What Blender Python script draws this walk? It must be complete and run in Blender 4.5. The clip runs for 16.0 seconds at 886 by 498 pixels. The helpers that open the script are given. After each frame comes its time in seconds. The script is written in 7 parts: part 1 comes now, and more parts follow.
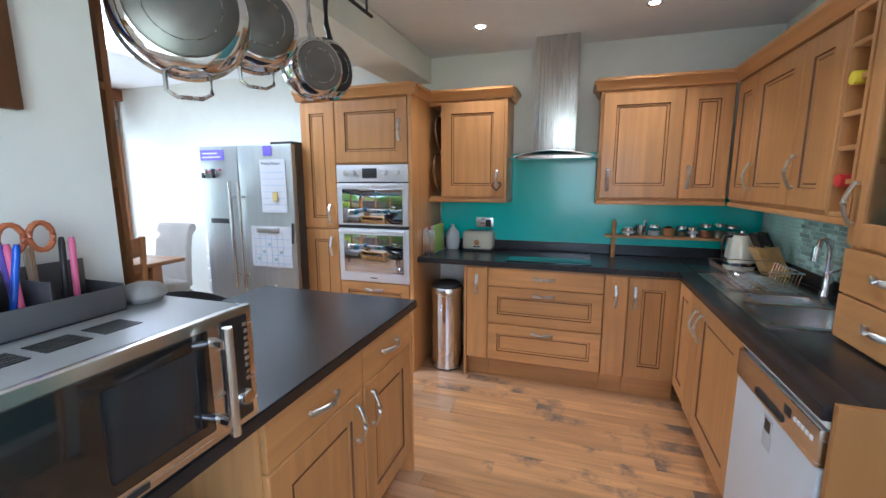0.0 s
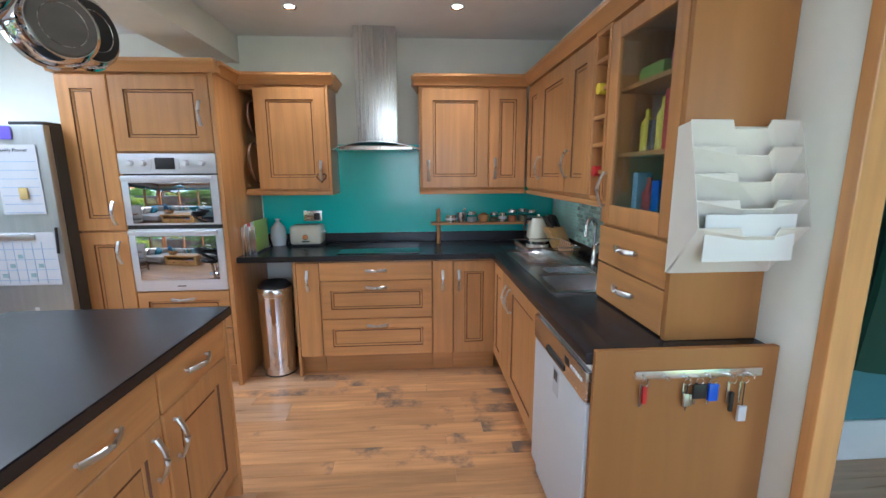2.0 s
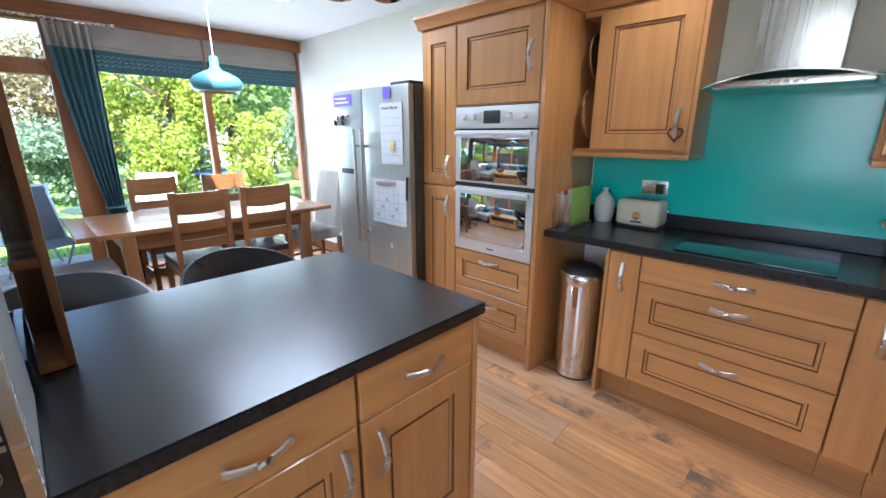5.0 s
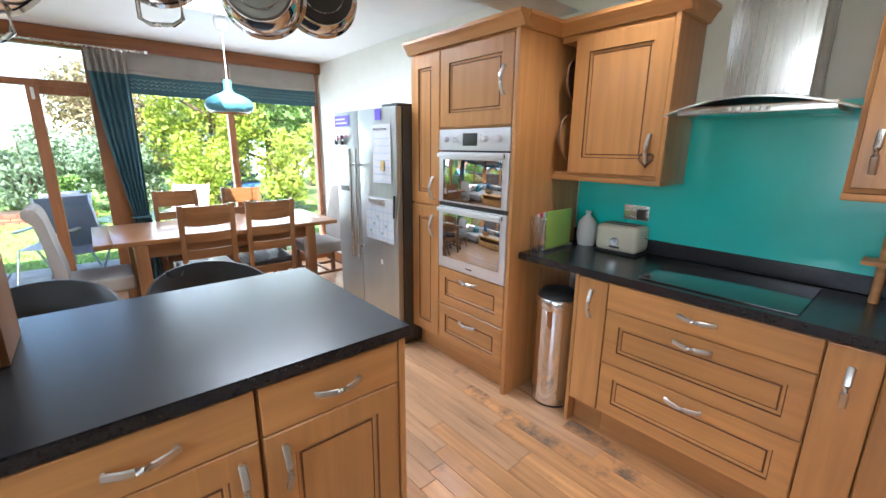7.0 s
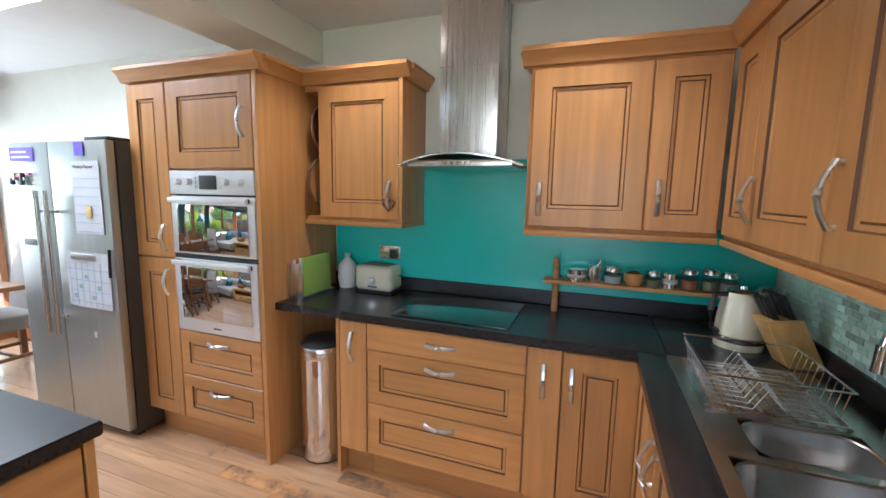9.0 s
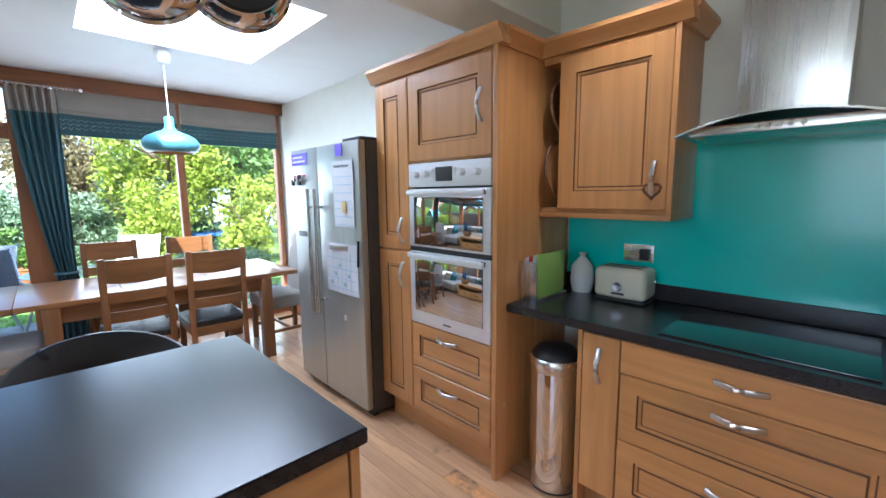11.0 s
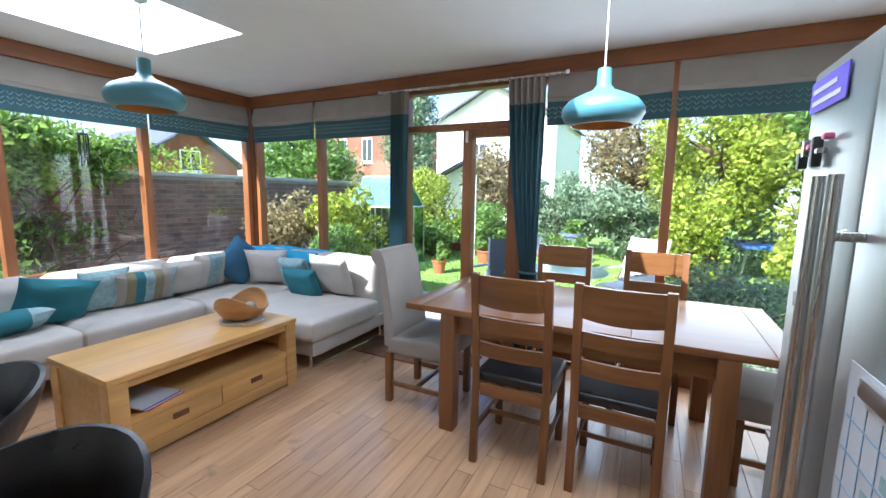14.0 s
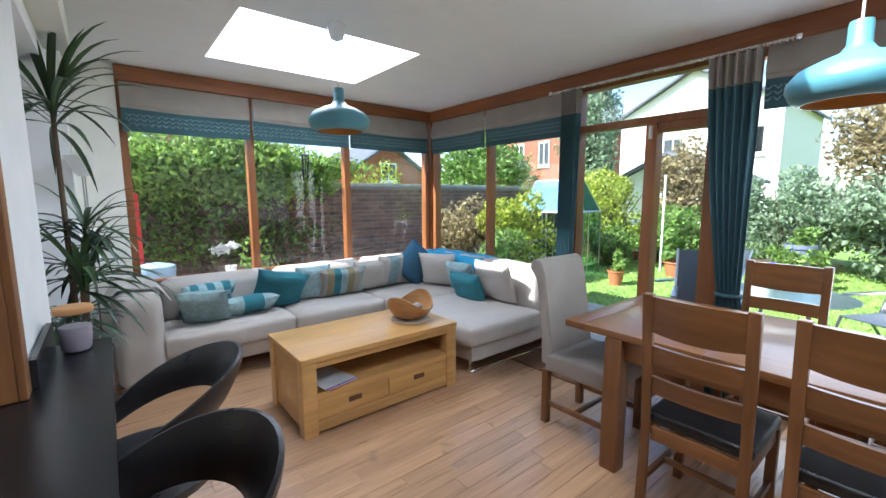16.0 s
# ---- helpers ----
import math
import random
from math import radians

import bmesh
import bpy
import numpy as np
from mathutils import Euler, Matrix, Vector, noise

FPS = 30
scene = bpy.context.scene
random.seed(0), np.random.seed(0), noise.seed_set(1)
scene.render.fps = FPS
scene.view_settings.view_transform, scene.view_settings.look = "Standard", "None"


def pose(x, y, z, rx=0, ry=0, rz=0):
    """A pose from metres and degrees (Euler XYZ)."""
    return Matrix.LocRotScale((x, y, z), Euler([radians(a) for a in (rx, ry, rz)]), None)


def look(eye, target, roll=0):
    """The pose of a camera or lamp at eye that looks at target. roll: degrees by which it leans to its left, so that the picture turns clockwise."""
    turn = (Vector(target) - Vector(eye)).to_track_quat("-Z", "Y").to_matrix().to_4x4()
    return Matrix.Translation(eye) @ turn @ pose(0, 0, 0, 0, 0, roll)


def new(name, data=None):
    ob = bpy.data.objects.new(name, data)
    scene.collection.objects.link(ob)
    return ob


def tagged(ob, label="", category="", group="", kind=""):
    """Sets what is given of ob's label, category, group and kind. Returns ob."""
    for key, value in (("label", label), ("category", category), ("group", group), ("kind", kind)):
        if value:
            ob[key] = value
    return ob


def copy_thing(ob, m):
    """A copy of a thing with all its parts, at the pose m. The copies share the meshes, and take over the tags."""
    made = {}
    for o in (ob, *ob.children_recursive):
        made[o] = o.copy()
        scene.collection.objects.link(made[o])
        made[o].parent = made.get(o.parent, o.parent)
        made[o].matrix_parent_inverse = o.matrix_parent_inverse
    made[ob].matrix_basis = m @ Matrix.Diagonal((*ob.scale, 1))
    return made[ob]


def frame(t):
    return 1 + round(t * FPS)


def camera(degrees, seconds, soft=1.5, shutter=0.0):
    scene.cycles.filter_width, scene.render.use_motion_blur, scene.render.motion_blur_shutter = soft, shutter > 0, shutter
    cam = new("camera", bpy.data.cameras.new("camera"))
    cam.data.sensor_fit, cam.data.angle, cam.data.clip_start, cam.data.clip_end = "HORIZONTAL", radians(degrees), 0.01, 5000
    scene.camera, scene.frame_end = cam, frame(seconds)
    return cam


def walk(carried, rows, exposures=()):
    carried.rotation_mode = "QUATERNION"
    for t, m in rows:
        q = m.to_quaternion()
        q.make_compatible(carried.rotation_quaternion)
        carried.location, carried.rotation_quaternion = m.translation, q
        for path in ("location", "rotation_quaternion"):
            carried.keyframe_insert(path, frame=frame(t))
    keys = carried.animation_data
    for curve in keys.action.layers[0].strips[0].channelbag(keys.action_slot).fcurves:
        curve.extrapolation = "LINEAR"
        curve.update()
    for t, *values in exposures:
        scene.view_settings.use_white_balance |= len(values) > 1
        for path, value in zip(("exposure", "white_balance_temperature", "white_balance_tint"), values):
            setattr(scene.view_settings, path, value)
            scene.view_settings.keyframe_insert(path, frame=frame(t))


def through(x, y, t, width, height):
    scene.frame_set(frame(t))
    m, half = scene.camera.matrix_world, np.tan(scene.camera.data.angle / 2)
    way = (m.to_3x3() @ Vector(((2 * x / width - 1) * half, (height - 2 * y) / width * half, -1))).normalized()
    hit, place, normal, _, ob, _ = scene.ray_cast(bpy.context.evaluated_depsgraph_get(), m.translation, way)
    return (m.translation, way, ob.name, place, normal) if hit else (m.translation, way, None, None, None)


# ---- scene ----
cam = camera(94.1, 16.0)
PATH = [
    (0, (0.339, 0.482, 1.476), (-0.277, 2.358, 1.155), -0.1),
    (0.5, (0.352, 0.483, 1.498), (-0.195, 2.378, 1.161), -0.575),
    (1, (0.372, 0.506, 1.486), (0.023, 2.444, 1.134), -0.25),
    (1.5, (0.39, 0.522, 1.469), (0.257, 2.486, 1.109), -0.525),
    (2, (0.426, 0.515, 1.474), (0.55, 2.478, 1.111), -0.3),
    (2.5, (0.407, 0.506, 1.478), (0.493, 2.474, 1.121), 0.38),
    (3, (0.38, 0.52, 1.483), (0.111, 2.466, 1.09), 0.26),
    (3.5, (0.424, 0.569, 1.481), (-0.118, 2.443, 1.019), 0.34),
    (4, (0.458, 0.763, 1.419), (-0.326, 2.523, 0.872), 0.12),
    (4.5, (0.373, 1.06, 1.431), (-0.828, 2.546, 0.839), -0.3),
    (7, (0.661, 1.528, 1.493), (-0.815, 2.791, 1.016), 0.5),
    (7.5, (0.72, 1.589, 1.494), (-0.318, 3.258, 1.092), 0.3),
    (8, (0.776, 1.618, 1.486), (0.168, 3.492, 1.143), 0.3),
    (10.3, (0.707, 1.672, 1.534), (-0.372, 3.346, 1.353), 1.316),
    (10.5, (0.64, 1.676, 1.502), (-0.535, 3.28, 1.289), 0.7),
    (11, (0.374, 1.797, 1.442), (-1.052, 3.174, 1.175), -0.6),
    (11.5, (0.11, 2.023, 1.483), (-1.56, 3.087, 1.205), -1.9),
    (12, (-0.132, 2.332, 1.469), (-2.013, 2.947, 1.186), -0.9),
    (12.5, (-0.421, 2.553, 1.445), (-2.393, 2.717, 1.151), -0.4),
    (13, (-0.67, 2.695, 1.441), (-2.628, 2.423, 1.137), 0.6),
    (13.5, (-0.936, 2.8, 1.444), (-2.817, 2.185, 1.151), 0.9),
    (14, (-1.159, 2.801, 1.432), (-2.927, 1.905, 1.163), 0.9),
    (14.5, (-1.279, 2.775, 1.452), (-2.868, 1.591, 1.179), 0.7),
    (15, (-1.344, 2.767, 1.459), (-2.777, 1.398, 1.192), 0.4),
    (15.2, (-1.378, 2.767, 1.446), (-2.744, 1.33, 1.181), 0.3),
    (15.5, (-1.343, 2.778, 1.45), (-2.65, 1.287, 1.192), 0.3),
    (16, (-1.311, 2.799, 1.448), (-2.561, 1.258, 1.194), -0.2),
]
walk(cam, [(t, look(eye, target, roll)) for t, eye, target, roll in PATH], exposures=[(0.0, 2.25, 5300, 10), (4.5, 2.3, 5300, 10), (8.0, 2.45, 5800, 10), (11.0, 2.1, 5250, 10), (12.5, 1.85, 5350, 10), (16.0, 1.6, 5750, 10)])

# ---- world and light ----
world = bpy.data.worlds.new("sky")
scene.world = world
world.use_nodes = True
wn = world.node_tree.nodes
sky = wn.new("ShaderNodeTexSky")
sky.sky_type = "NISHITA"
sky.sun_disc = False
SUN_FROM = Vector((0.66, -0.25, 0.70)).normalized()
sky.sun_elevation = math.asin(SUN_FROM.z)
sky.sun_rotation = math.atan2(SUN_FROM.x, SUN_FROM.y)
world.node_tree.links.new(sky.outputs[0], wn["Background"].inputs[0])
wn["Background"].inputs[1].default_value = 0.15
sun = new("sun", bpy.data.lights.new("sun", "SUN"))
sun.data.energy, sun.data.angle, sun.data.color = 5.0, radians(0.5), (1.0, 0.95, 0.87)
sun.matrix_world = look(SUN_FROM * 30, (0, 0, 0))


def area_lamp(name, eye, target, sx, sy, power, colour):
    lamp = new(name, bpy.data.lights.new(name, "AREA"))
    lamp.data.shape, lamp.data.size, lamp.data.size_y = "RECTANGLE", sx, sy
    lamp.data.energy, lamp.data.color = power, colour
    lamp.matrix_world = look(eye, target)
    return lamp


DAY = (0.93, 0.97, 1.0)
# added fill from behind the camera, set in an unseen south opening
area_lamp("kitchen_south_fill", (0.55, -0.62, 1.45), (0.55, 3, 1.4), 1.3, 1.05, 3.5, DAY)
area_lamp("west_window_daylight", (-4.80, 2.89, 1.25), (0, 2.89, 1.3), 1.95, 2.1, 15, DAY)
area_lamp("skylight_daylight", (-2.6, -0.35, 2.94), (-2.6, -0.35, 0), 1.2, 1.02, 15, DAY)
area_lamp("skylight_daylight", (-2.6, 2.59, 2.94), (-2.6, 2.59, 0), 1.2, 1.04, 15, DAY)


# ---- materials ----
def links_of(m):
    m.use_nodes = True
    nt = m.node_tree
    return nt.nodes, nt.links, nt.nodes["Principled BSDF"]


def surface(name, base, rough=0.5, metal=0.0, vary=0.15, scale=(6, 6, 6), bump=0.05, fine=90.0, coat=0.0, island=False, stain=None, stain_scale=2.0, stain_at=0.62, island_vary=0.35):
    """A painted, metal, cloth or wooden surface: stretched grain, broad variation, fine relief and optional stains."""
    m = bpy.data.materials.new(name)
    n, l, p = links_of(m)
    tc = n.new("ShaderNodeTexCoord")
    oi = n.new("ShaderNodeObjectInfo")
    add = n.new("ShaderNodeVectorMath"); add.operation = "MULTIPLY_ADD"
    add.inputs[1].default_value = (1, 1, 1)
    comb = n.new("ShaderNodeVectorMath"); comb.operation = "SCALE"
    comb.inputs[0].default_value = (7.3, 3.1, 5.7)
    l.new(oi.outputs["Random"], comb.inputs["Scale"])
    l.new(tc.outputs["Object"], add.inputs[0]); l.new(comb.outputs[0], add.inputs[2])
    mp = n.new("ShaderNodeMapping"); mp.inputs["Scale"].default_value = scale
    l.new(add.outputs[0], mp.inputs[0])
    n1 = n.new("ShaderNodeTexNoise"); n1.inputs["Scale"].default_value = 1.0; n1.inputs["Detail"].default_value = 6
    n1.inputs["Distortion"].default_value = 0.4
    l.new(mp.outputs[0], n1.inputs["Vector"])
    ramp = n.new("ShaderNodeMapRange"); ramp.inputs[1].default_value = 0.3; ramp.inputs[2].default_value = 0.7
    ramp.inputs[3].default_value = 1 - vary; ramp.inputs[4].default_value = 1 + vary
    l.new(n1.outputs["Fac"], ramp.inputs[0])
    n2 = n.new("ShaderNodeTexNoise"); n2.inputs["Scale"].default_value = 1.7; n2.inputs["Detail"].default_value = 3
    l.new(add.outputs[0], n2.inputs["Vector"])
    r2 = n.new("ShaderNodeMapRange"); r2.inputs[1].default_value = 0.3; r2.inputs[2].default_value = 0.7
    r2.inputs[3].default_value = 1 - vary * 0.6; r2.inputs[4].default_value = 1 + vary * 0.6
    l.new(n2.outputs["Fac"], r2.inputs[0])
    mul = n.new("ShaderNodeMath"); mul.operation = "MULTIPLY"
    l.new(ramp.outputs[0], mul.inputs[0]); l.new(r2.outputs[0], mul.inputs[1])
    last = mul.outputs[0]
    r3 = n.new("ShaderNodeMapRange")
    r3.inputs[3].default_value = 1 - (island_vary if island else vary * 0.7); r3.inputs[4].default_value = 1 + (island_vary if island else vary * 0.7)
    if island:
        geo = n.new("ShaderNodeNewGeometry")
        l.new(geo.outputs["Random Per Island"], r3.inputs[0])
    else:
        l.new(oi.outputs["Random"], r3.inputs[0])
    m3 = n.new("ShaderNodeMath"); m3.operation = "MULTIPLY"
    l.new(last, m3.inputs[0]); l.new(r3.outputs[0], m3.inputs[1]); last = m3.outputs[0]
    col = n.new("ShaderNodeVectorMath"); col.operation = "SCALE"
    col.inputs[0].default_value = base
    l.new(last, col.inputs["Scale"])
    out = col.outputs[0]
    if stain:
        n4 = n.new("ShaderNodeTexNoise"); n4.inputs["Scale"].default_value = stain_scale; n4.inputs["Detail"].default_value = 8
        n4.inputs["Roughness"].default_value = 0.7
        l.new(add.outputs[0], n4.inputs["Vector"])
        r4 = n.new("ShaderNodeMapRange"); r4.inputs[1].default_value = stain_at; r4.inputs[2].default_value = stain_at + 0.1
        l.new(n4.outputs["Fac"], r4.inputs[0])
        mix = n.new("ShaderNodeMix"); mix.data_type = "RGBA"
        l.new(r4.outputs[0], mix.inputs["Factor"]); l.new(out, mix.inputs["A"])
        mix.inputs["B"].default_value = (*stain, 1)
        out = mix.outputs["Result"]
    l.new(out, p.inputs["Base Color"])
    rr = n.new("ShaderNodeMapRange"); rr.inputs[3].default_value = max(0.01, rough - min(0.08, rough * 0.4)); rr.inputs[4].default_value = min(1, rough + min(0.08, rough * 0.4))
    l.new(n1.outputs["Fac"], rr.inputs[0]); l.new(rr.outputs[0], p.inputs["Roughness"])
    p.inputs["Metallic"].default_value = metal
    p.inputs["Coat Weight"].default_value = coat
    p.inputs["Coat Roughness"].default_value = 0.12
    if bump:
        nb = n.new("ShaderNodeTexNoise"); nb.inputs["Scale"].default_value = fine; nb.inputs["Detail"].default_value = 3
        l.new(tc.outputs["Object"], nb.inputs["Vector"])
        sm = n.new("ShaderNodeMath"); sm.operation = "ADD"
        l.new(nb.outputs["Fac"], sm.inputs[0]); l.new(n1.outputs["Fac"], sm.inputs[1])
        b = n.new("ShaderNodeBump"); b.inputs["Strength"].default_value = bump; b.inputs["Distance"].default_value = 0.01
        l.new(sm.outputs[0], b.inputs["Height"]); l.new(b.outputs[0], p.inputs["Normal"])
    return m


def glass(name, tint=(1, 1, 1), gloss=1.0):
    m = bpy.data.materials.new(name)
    m.use_nodes = True
    n, l = m.node_tree.nodes, m.node_tree.links
    n.clear()
    out = n.new("ShaderNodeOutputMaterial"); mix = n.new("ShaderNodeMixShader")
    tr = n.new("ShaderNodeBsdfTransparent"); tr.inputs[0].default_value = (*tint, 1)
    gl = n.new("ShaderNodeBsdfGlossy"); gl.inputs["Roughness"].default_value = 0.01
    fr = n.new("ShaderNodeLayerWeight"); fr.inputs["Blend"].default_value = 0.5
    pw = n.new("ShaderNodeMath"); pw.operation = "POWER"; pw.inputs[1].default_value = 4.0
    l.new(fr.outputs["Facing"], pw.inputs[0])
    mu = n.new("ShaderNodeMath"); mu.operation = "MULTIPLY_ADD"; mu.inputs[1].default_value = 0.5 * gloss; mu.inputs[2].default_value = 0.03 * gloss
    l.new(pw.outputs[0], mu.inputs[0]); l.new(mu.outputs[0], mix.inputs[0])
    l.new(tr.outputs[0], mix.inputs[1]); l.new(gl.outputs[0], mix.inputs[2]); l.new(mix.outputs[0], out.inputs[0])
    return m


def leafy(name, base, spread=0.5, through=0.45):
    """Foliage: glossy leaf colour that differs from leaf to leaf, with light passing through."""
    m = surface(name, base, 0.5, vary=0.2, bump=0.0, island=True, island_vary=spread)
    n, l = m.node_tree.nodes, m.node_tree.links
    p, out = n["Principled BSDF"], n["Material Output"]
    tr = n.new("ShaderNodeBsdfTranslucent"); mix = n.new("ShaderNodeMixShader"); mix.inputs[0].default_value = through
    l.new(p.inputs["Base Color"].links[0].from_socket, tr.inputs[0])
    l.new(p.outputs[0], mix.inputs[1]); l.new(tr.outputs[0], mix.inputs[2]); l.new(mix.outputs[0], out.inputs[0])
    return m


def glow(name, colour, strength):
    m = bpy.data.materials.new(name)
    n, l, p = links_of(m)
    p.inputs["Emission Color"].default_value = (*colour, 1)
    p.inputs["Emission Strength"].default_value = strength
    return m


PINE = (0.53, 0.255, 0.085)
M_PINE = surface("pine_upright", PINE, 0.38, vary=0.13, scale=(28, 28, 1.6), bump=0.04, stain=(0.2, 0.075, 0.022), stain_scale=13, stain_at=0.715, coat=0.15)
M_PINE_X = surface("pine_level", PINE, 0.38, vary=0.13, scale=(1.6, 28, 28), bump=0.04, stain=(0.2, 0.075, 0.022), stain_scale=13, stain_at=0.715, coat=0.15)
M_PINE_Y = surface("pine_level_y", PINE, 0.38, vary=0.13, scale=(28, 1.6, 28), bump=0.04, coat=0.15)
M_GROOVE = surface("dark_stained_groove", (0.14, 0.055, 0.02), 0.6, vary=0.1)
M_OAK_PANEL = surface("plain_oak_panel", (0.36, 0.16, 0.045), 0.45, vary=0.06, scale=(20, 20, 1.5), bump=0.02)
M_FLOOR = surface("oak_plank", (0.50, 0.295, 0.16), 0.30, vary=0.16, scale=(2.2, 34, 20), bump=0.05, stain=(0.24, 0.16, 0.105), stain_scale=2.4, stain_at=0.64, coat=0.3)
M_FLOOR_WORN = surface("worn_oak_plank", (0.52, 0.268, 0.112), 0.33, vary=0.22, scale=(2.2, 34, 20), bump=0.06, stain=(0.15, 0.105, 0.08), stain_scale=2.0, stain_at=0.55, coat=0.25)
M_JOINT = surface("dark_floor_joint", (0.06, 0.035, 0.02), 0.8)
M_TABLE = surface("dark_oak", (0.22, 0.094, 0.031), 0.32, vary=0.22, scale=(30, 2.0, 30), bump=0.05, coat=0.2)
M_TABLE_Z = surface("dark_oak_upright", (0.20, 0.084, 0.028), 0.38, vary=0.2, scale=(30, 30, 2.0), bump=0.05, coat=0.1)
M_COFFEE = surface("honey_pine", (0.60, 0.34, 0.115), 0.33, vary=0.14, scale=(2.0, 26, 26), bump=0.03, stain=(0.22, 0.08, 0.02), stain_scale=11, stain_at=0.77, coat=0.2)
M_BEAM = surface("stained_timber_beam", (0.27, 0.095, 0.028), 0.45, vary=0.2, scale=(2, 26, 26), bump=0.05, stain=(0.10, 0.03, 0.01), stain_scale=10, stain_at=0.73)
M_BEAM_Y = surface("stained_timber_beam_y", (0.27, 0.095, 0.028), 0.45, vary=0.2, scale=(26, 2, 26), bump=0.05, stain=(0.10, 0.03, 0.01), stain_scale=10, stain_at=0.73)
M_FRAME = surface("stained_window_timber", (0.27, 0.10, 0.032), 0.45, vary=0.18, scale=(26, 26, 2), bump=0.04)
M_WALL = surface("cream_wall_paint", (0.80, 0.80, 0.72), 0.85, vary=0.025, bump=0.05, fine=160)
M_WHITE = surface("white_wall_paint", (0.82, 0.83, 0.83), 0.85, vary=0.025, bump=0.05, fine=160)
M_CEIL = surface("white_ceiling_paint", (0.80, 0.80, 0.80), 0.9, vary=0.02, bump=0.03, fine=120)
M_GLOSSW = surface("white_gloss_paint", (0.82, 0.82, 0.80), 0.35, vary=0.03, bump=0.01)
M_GRANITE = surface("black_worktop", (0.018, 0.018, 0.021), 0.28, vary=0.2, scale=(90, 90, 90), bump=0.0)
granite = M_GRANITE.node_tree.nodes["Principled BSDF"].inputs["Roughness"]
M_GRANITE.node_tree.links.remove(granite.links[0])
granite.default_value = 0.27
M_TEAL_GLASS = surface("teal_glass_splashback", (0.04, 0.60, 0.55), 0.22, vary=0.03, bump=0.0, coat=0.5)
M_TILE = surface("sea_green_mosaic", (0.46, 0.67, 0.59), 0.12, vary=0.3, scale=(3, 3, 3), bump=0.0)
M_GROUT = surface("pale_grout", (0.62, 0.64, 0.60), 0.9)
M_STEEL = surface("brushed_steel", (0.58, 0.57, 0.55), 0.27, metal=1.0, vary=0.08, scale=(60, 60, 1.2), bump=0.01)
M_STEEL_X = surface("brushed_steel_level", (0.70, 0.69, 0.67), 0.25, metal=1.0, vary=0.08, scale=(1.2, 60, 60), bump=0.01)
M_FRIDGE = surface("silver_fridge_door", (0.43, 0.45, 0.435), 0.38, metal=0.8, vary=0.05, scale=(50, 50, 1), bump=0.01)
M_OVENSTEEL = surface("pale_satin_oven_steel", (0.74, 0.74, 0.77), 0.36, metal=0.5, vary=0.03, scale=(1.2, 60, 60), bump=0.0)
M_SINK = surface("used_sink_steel", (0.56, 0.56, 0.56), 0.24, metal=1.0, vary=0.12, scale=(9, 9, 9), bump=0.01)
M_CARD = surface("cream_card", (0.76, 0.72, 0.64), 0.8, vary=0.03, bump=0.03)
M_RACK = surface("mid_brown_rack_wood", (0.27, 0.12, 0.045), 0.5, vary=0.22, scale=(26, 26, 2), bump=0.05)
# greenhouse roof glass: the sky's reflection is put into an opaque blue
M_SKYPANE = surface("sky_reflection_greenhouse_roof", (0.13, 0.27, 0.48), 0.25, vary=0.1, bump=0.0, coat=0.6)
M_CHROME = surface("chrome", (0.75, 0.75, 0.76), 0.08, metal=1.0, vary=0.03, bump=0.0)
M_HANDLE = surface("satin_nickel", (0.66, 0.65, 0.64), 0.3, metal=1.0, vary=0.04, bump=0.0)
M_DARKGLASS = surface("dark_oven_glass", (0.012, 0.012, 0.013), 0.04, vary=0.1, bump=0.0, coat=1.0)
M_MIRRORGLASS = surface("mirrored_oven_glass", (0.56, 0.56, 0.57), 0.02, metal=1.0, vary=0.02, bump=0.0)
M_HOB = surface("black_hob_glass", (0.01, 0.012, 0.012), 0.06, vary=0.1, bump=0.0, coat=1.0)
M_BLACK = surface("black_plastic", (0.02, 0.02, 0.021), 0.4, vary=0.1)
M_LEATHER = surface("black_leather", (0.014, 0.014, 0.016), 0.3, vary=0.2, scale=(14, 14, 14), bump=0.12, fine=220)
M_WHITEGOODS = surface("silver_white_appliance", (0.62, 0.64, 0.66), 0.4, vary=0.02, bump=0.01)
M_CREAM = surface("cream_enamel", (0.72, 0.68, 0.54), 0.22, vary=0.04, bump=0.0, coat=0.4)
M_SOFA = surface("oatmeal_cotton", (0.48, 0.44, 0.395), 0.95, vary=0.06, bump=0.25, fine=260)
M_GREYCLOTH = surface("taupe_cloth", (0.33, 0.295, 0.26), 0.95, vary=0.07, bump=0.25, fine=300)
M_TEALCLOTH = surface("teal_cloth", (0.03, 0.165, 0.20), 0.85, vary=0.12, bump=0.25, fine=260)
M_CURTAIN = surface("dusky_teal_cloth", (0.05, 0.115, 0.135), 0.9, vary=0.1, bump=0.25, fine=260)
M_TEALPALE = surface("pale_duck_egg_cloth", (0.30, 0.42, 0.43), 0.9, vary=0.22, scale=(30, 30, 30), bump=0.25, fine=260)
M_BLUECLOTH = surface("petrol_blue_cloth", (0.05, 0.15, 0.25), 0.9, vary=0.12, bump=0.25, fine=260)
M_AQUA = surface("bright_aqua_throw", (0.04, 0.33, 0.52), 0.9, vary=0.12, bump=0.3, fine=200)
M_OLIVE = surface("olive_stripe_cloth", (0.24, 0.21, 0.12), 0.9, vary=0.12, bump=0.25, fine=260)
M_LAMP = surface("duck_egg_blue_enamel", (0.09, 0.255, 0.315), 0.33, vary=0.04, bump=0.0)
M_LAMP_IN = surface("warm_lamp_lining", (0.70, 0.42, 0.16), 0.4, vary=0.05, bump=0.0)
